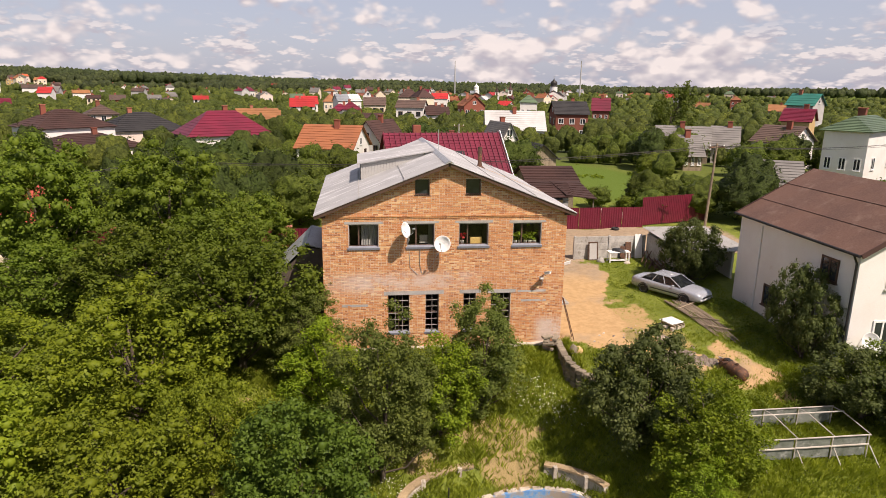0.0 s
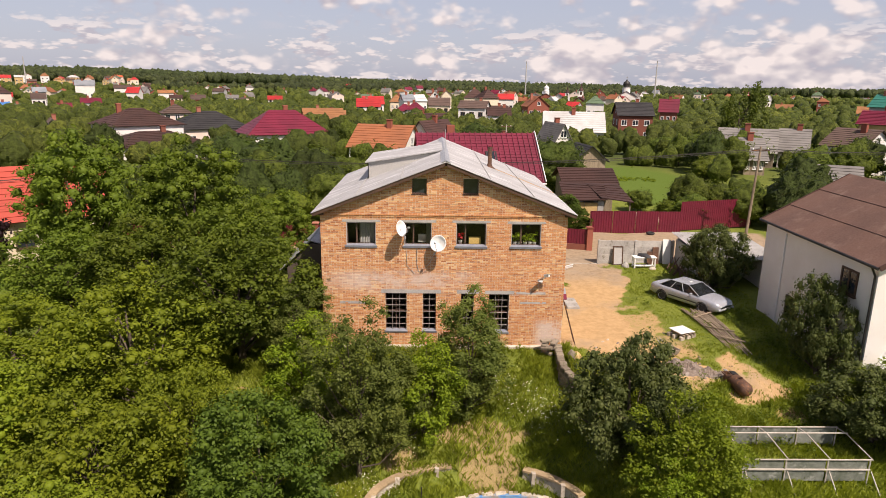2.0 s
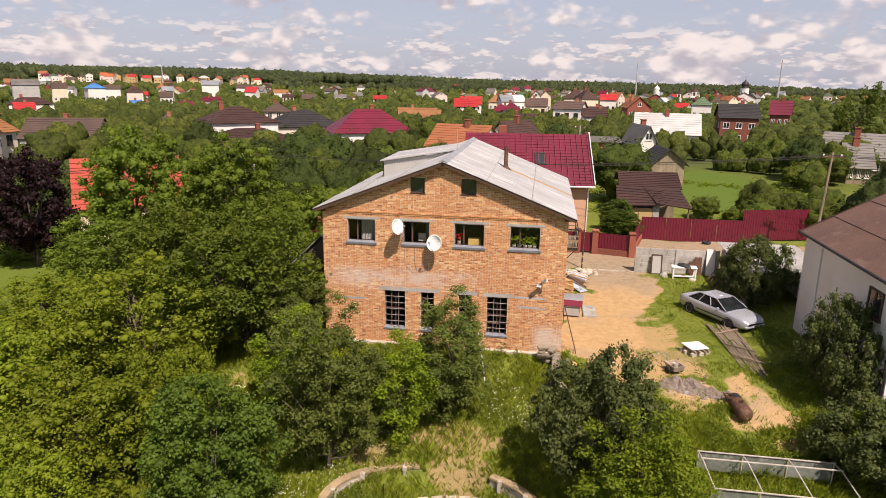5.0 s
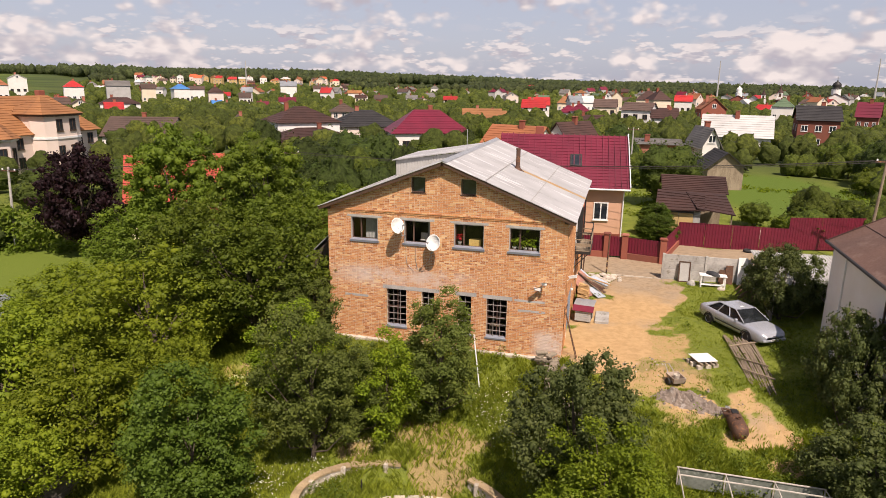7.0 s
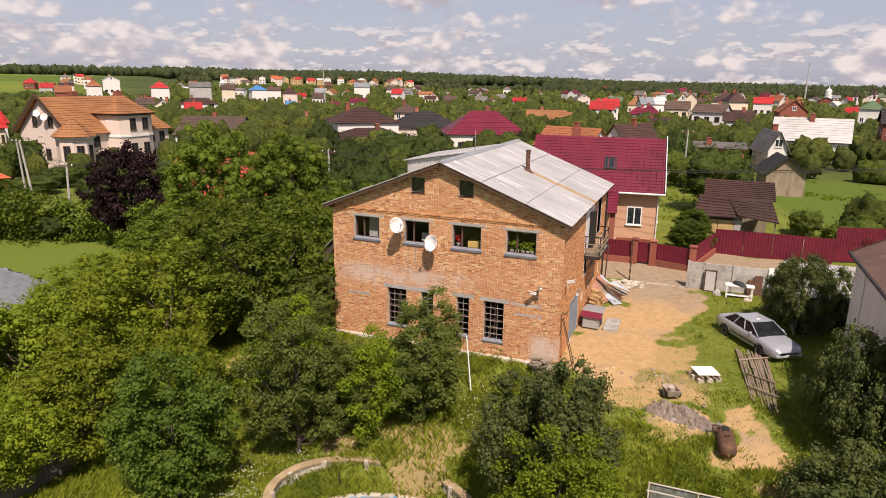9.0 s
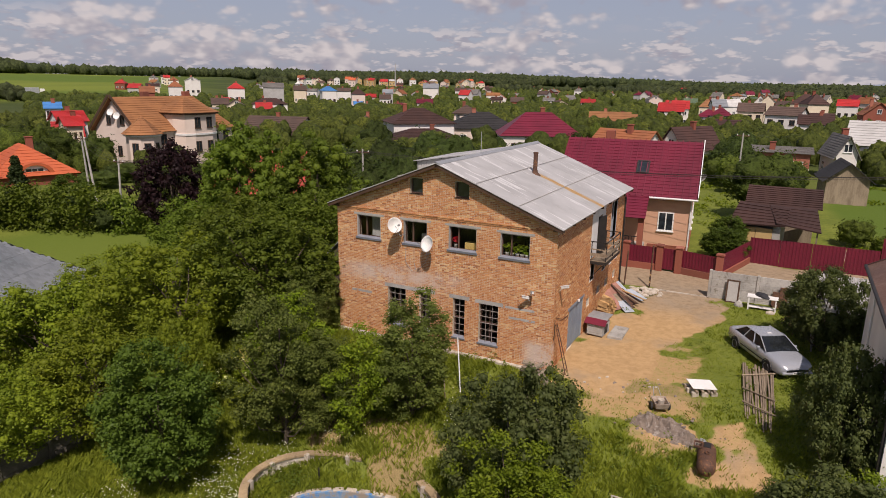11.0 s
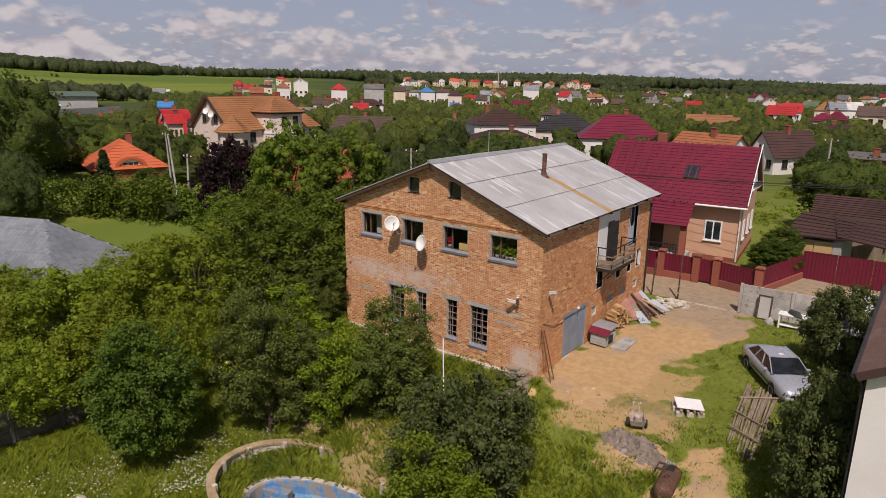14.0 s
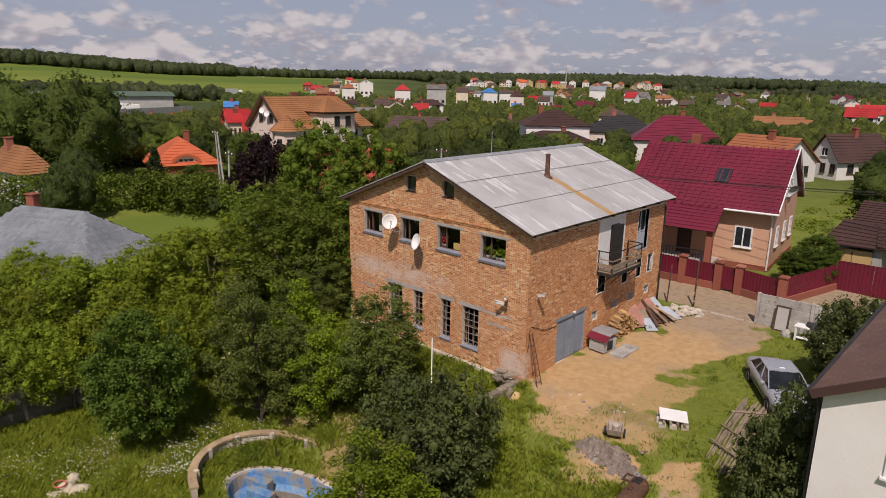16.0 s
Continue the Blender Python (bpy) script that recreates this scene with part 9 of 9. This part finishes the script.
def greenhouse():
    g = thing("greenhouse_frame", "bare pale timber greenhouse frame with torn grey film", "greenhouse", (17.4, 21.8, -1.9))
    pale = surface("bleached_timber", (0.52, 0.48, 0.42), (0.38, 0.34, 0.29), 2, 24, 0.9, bump=0.3)
    film = surface("cloudy_film", (0.20, 0.215, 0.19), (0.10, 0.115, 0.09), 1.4, 7, 0.5, bump=0.5, dirt=(0.30, 0.31, 0.28), dirt_at=0.6)
    for y, z in ((22.85, 0.02), (22.25, 0.10), (20.75, -0.12)):
        part("rail", M().cbox(15.0, 19.75, y - 0.022, y + 0.022, z - 0.022, z + 0.022, 0.006), pale, g, world=True)
    for x in (15.05, 16.6, 18.15, 19.7):
        part("rafter", M().path([(x, 22.25, 0.08), (x + 0.1, 20.75, -0.14)], 0.022, 5), pale, g, world=True)
        part("rafter", M().path([(x, 22.85, 0.0), (x, 22.25, 0.08)], 0.022, 5), pale, g, world=True)
        for y, z in ((22.85, 0.0), (20.75, -0.14)):
            part("post", M().path([(x, y, land(x, y) - 0.2), (x, y, z)], 0.026, 6), pale, g, world=True)
        part("brace", M().path([(x + 0.2, 20.1, land(x, 20.1) - 0.1), (x + 0.1, 20.75, -0.6)], 0.025, 5), pale, g, world=True)
    part("rail", M().cbox(15.0, 19.75, 20.72, 20.78, -0.55, -0.5, 0.006), pale, g, world=True)
    for x0, x1 in ((15.05, 16.6), (16.6, 18.15), (18.15, 19.7)):
        part("film", M().box(x0 + 0.05, x1 - 0.05, 22.87, 22.88, -0.75, -0.02), film, g, "cloudy grey film panel", world=True)
        part("film", M().box(x0 + 0.05, x1 - 0.05, 20.79, 20.80, land(17, 20.7) + 0.2, -0.16), film, g, "cloudy grey film panel", world=True)


greenhouse()


def side_fence():
    f = thing("concrete_fence", "old grey-brown concrete slab fence along the orchard", "fence", (-7.7, 17.0, -2.9))
    # Concrete darkened below its own tone for the shade under the trees
    old = surface("old_shaded_concrete", (0.15, 0.135, 0.11), (0.10, 0.088, 0.07), 1.2, 14, 0.95, bump=0.5, jitter=0.12, dirt=(0.10, 0.10, 0.06))
    for i in range(7):
        y = 9.5 + 2.1 * i
        part("post", M().cbox(-7.78, -7.62, y - 0.08, y + 0.08, -3.8, -1.2 + 0.03 * i, 0.015), old, f, world=True)
        for k in range(4):
            part("slab", M().cbox(-7.73, -7.67, y + 0.09, y + 2.01, -3.25 + 0.5 * k + 0.03 * i, -2.76 + 0.5 * k + 0.03 * i, 0.012), old, f, world=True)


side_fence()
cloth = surface("pale_cloth", (0.55, 0.48, 0.36), (0.44, 0.37, 0.27), 1.5, 16, 0.95, bump=0.6)
for i, (x, y, w, d, h) in enumerate(((-0.9, 15.3, 0.5, 0.35, 0.3), (-0.4, 15.6, 0.35, 0.5, 0.25), (-1.3, 15.7, 0.3, 0.3, 0.35), (-0.7, 14.8, 0.4, 0.25, 0.2))):
    lump("crumpled_sheeting", (x, y, land(x, y) - 0.02), (w, d, h), cloth, "pale crumpled sheeting heaped in the grass", "sheeting", 70 + i, n=18, group="heap of sheeting")
solid("garden_hose", M().path([(-0.9 + 0.28 * math.cos(a), 15.1 + 0.22 * math.sin(a), land(-0.9, 15.1) + 0.33 + 0.004 * a) for a in np.linspace(0, 14, 60)], 0.018, 6), surface("pink_hose", (0.62, 0.16, 0.12), (0.5, 0.12, 0.1), 2, 20, 0.5), "coiled pink garden hose on the sheeting", "hose")
lump("blue_tarpaulin", (-4.6, 20.6, land(-4.6, 20.6)), (0.6, 0.35, 0.4), surface("blue_tarpaulin", (0.16, 0.30, 0.45), (0.12, 0.24, 0.38), 2, 14, 0.5, bump=0.5), "crumpled pale blue tarpaulin under the trees", "tarpaulin", 81, n=18)


def hydrangea():
    rng = np.random.default_rng(51)
    h = thing("hydrangea", "hydrangea bush with pale cream flower heads", "shrub", (-4.3, 24.8, land(-4.3, 24.8)))
    spots = crown_spots(rng, 60, 1.0, 0.1, 1.9, 0.2)
    part("leaves", quads_mesh("leaves", leaf_cloud(rng, spots, 40, 0.25, 0.13)), LEAF_BRIGHT, h)
    cream = foliage("cream_petals", (0.75, 0.72, 0.42), (0.62, 0.62, 0.34))
    heads = spots[rng.permutation(60)[:34]] * [1.12, 1.12, 1.05]
    part("flowers", quads_mesh("flowers", leaf_cloud(rng, heads, 26, 0.13, 0.09)), cream, h)


hydrangea()


# ---- grass and weeds ----
def grass():
    rng = np.random.default_rng(77)
    n = 104000
    pts = []
    x, y = rng.uniform(-8.5, 23, n), rng.uniform(12.5, 44, n)
    k = 0
    base, tip, side, hgt = [], [], [], []
    for i in range(n):
        px, py = x[i], y[i]
        if (HX0 - 0.1 < px < HX1 + 0.2 and py > HY0 - 0.15) or py > 44.0 or (px < 10.0 and py > 30.6):
            continue
        if basin(px, py) < 1.1 or rng.random() > step(11.8, 13.6, py + 1.2 * noise.noise((px / 2, py / 2, 1.0))):
            continue
        s = bare(px, py)
        if rng.random() < s * 1.5 - 0.15 or rng.random() < 0.6 * dry(px, py):
            continue
        tall = (0.14 if py > 30.5 else 0.27) * (0.6 + 0.9 * max(0.0, 0.5 + noise.noise((px / 1.4, py / 1.4, 4.0)))) * (1 - 0.6 * s)
        if py > 27 and px > 10.5:
            tall *= 0.5
        base.append((px, py, land(px, py) - 0.02))
        hgt.append(tall)
    base, hgt = np.array(base), np.array(hgt)[:, None]
    out = []
    for b in range(3):
        a = rng.uniform(0, 6.283, len(base))
        d = np.stack([np.cos(a), np.sin(a), np.zeros(len(base))], 1)
        p = base + d * rng.uniform(0, 0.09, (len(base), 1))
        w = np.stack([-d[:, 1], d[:, 0], d[:, 2]], 1) * 0.017
        lean = rng.uniform(0.25, 0.85, (len(base), 1))
        up = np.array([0, 0, 1.0])
        t = p + d * hgt * lean + up * hgt
        mid = p + d * hgt * lean * 0.35 + up * hgt * 0.6
        out.append(np.stack([p - w, p + w, mid + w * 0.7, t], 1))
    v = np.concatenate(out, 0).reshape(-1, 3)
    gm = foliage("grass_blades", (0.265, 0.290, 0.030), (0.175, 0.210, 0.024))
    tagged(part("grass", quads_mesh("grass", v), gm), "long uneven green grass of the garden and yard", "grass", kind="stuff")
    # daisies
    spots = []
    for cx, cy, r, c in ((8.6, 26.2, 1.1, 130), (0.2, 19.6, 1.0, 150), (1.4, 22.2, 0.8, 90), (-1.6, 16.4, 1.2, 120), (1.0, 18.2, 0.7, 120), (7.6, 27.6, 1.0, 70), (3.0, 24.6, 0.8, 40), (-0.5, 21.4, 0.9, 90), (-2.6, 17.6, 0.9, 70), (1.6, 19.3, 0.5, 130), (-3.4, 14.8, 1.4, 90)):
        for _ in range(c):
            px, py = cx + rng.normal(0, r * 0.6), cy + rng.normal(0, r * 0.6)
            spots.append((px, py, land(px, py) + rng.uniform(0.3, 0.5)))
    tagged(part("daisies", quads_mesh("daisies", leaf_cloud(rng, spots, 3, 0.03, 0.042, 2.0)), foliage("white_petals", (0.8, 0.8, 0.72), (0.7, 0.7, 0.6))), "scattered small white daisies in the grass", "flowers", kind="stuff")
    # broad weeds
    spots = []
    for _ in range(420):
        px, py = rng.uniform(-5, 22), rng.uniform(15, 43)
        if (HX0 - 0.2 < px < HX1 + 0.3 and py > HY0 - 0.3) or bare(px, py) > 0.35:
            continue
        spots.append((px, py, land(px, py) + 0.16))
    for cx, cy, r, c in ((18.8, 24.2, 1.1, 40), (21.0, 30.6, 0.8, 40), (20.3, 25.5, 1.2, 70), (6.5, 30.2, 2.4, 50), (2.4, 21.2, 0.7, 30), (15.6, 25.5, 1.5, 22), (20.8, 33.5, 0.8, 40), (17, 23.5, 1.5, 35)):
        for _ in range(c):
            px, py = cx + rng.normal(0, r * 0.6), cy + rng.normal(0, r * 0.6)
            spots.append((px, py, land(px, py) + rng.uniform(0.15, 0.5)))
    tagged(part("weeds", quads_mesh("weeds", leaf_cloud(rng, spots, 20, 0.26, 0.085)), LEAF_GREEN), "broad-leaved green weeds and nettles", "weeds", kind="stuff")


grass()


# ---- bricks of the two visible walls ----
def wall_bricks():
    """Courses of bricks on the front and the yard side: the nearest as pieces, the rest joined."""
    rng = random.Random(5)
    course, length, joint = 0.08, 0.255, 0.017
    unit = M().box(0, length - joint, -0.010, 0.05, 0, course - joint).mesh("brick")
    unit.materials.append(BRICK)
    half = M().box(0, length / 2 - joint, -0.010, 0.05, 0, course - joint).mesh("brick")
    half.materials.append(BRICK)
    joined = {wall_front: M(), wall_side: M()}
    pieces = 0
    for wall in (wall_front, wall_side):
        isfront = wall is wall_front
        a0, a1 = (HX0 - 0.006, HX1 + 0.006) if isfront else (HY0 + 0.01, HY1)
        holes = FRONT_HOLES if isfront else SIDE_HOLES + [(36.30, 38.95, 4.25, 6.70)]
        for c in range(-4, 118):
            z = c * course
            if not isfront and z > 6.6:
                break
            a = a0 - (length / 2 if c % 2 else 0) - (rng.random() * 0.03)
            while a < a1:
                size = length if rng.random() > 0.62 else length / 2
                p, q = max(a, a0), min(a + size - joint, a1)
                a += size
                if q - p < 0.05:
                    continue
                zt = z + course - joint
                if isfront:
                    lim = min(roof_z(p), roof_z(q)) - 0.06
                    if z > lim - 0.03:
                        continue
                    zt = min(zt, lim)
                spans = [(p, q)]
                for h in holes:
                    if h[2] < zt - 0.02 and h[3] > z + 0.02:
                        spans = [s for u, v in spans for s in ((u, min(v, h[0])), (max(u, h[1]), v)) if s[1] - s[0] > 0.03]
                for u, v in spans:
                    proud = 0.004 + rng.random() * 0.008
                    if 84 <= c <= 85 and isfront:
                        proud += 0.05 if c == 85 else 0.025
                    whole = abs(v - u - (length - joint)) < 1e-4 or abs(v - u - (length / 2 - joint)) < 1e-4
                    near = (isfront and 7.6 < u < 10.0 and 3.1 < z < 4.7) and whole and pieces < 290
                    if near:
                        b = new("brick", unit if v - u > 0.2 else half)
                        b.parent = wall
                        b.location = Vector((u, HY0 - proud + 0.010, z)) - house.location
                        pieces += 1
                    elif isfront:
                        joined[wall].box(u, v, HY0 - proud, HY0 + 0.01, z, zt)
                    else:
                        joined[wall].box(HX1 - 0.01, HX1 + proud, u, v, z, zt)
    for wall, m in joined.items():
        part("brickwork", m, BRICK, wall, "courses of mottled ochre and red brick", world=True, kind="stuff")


wall_bricks()
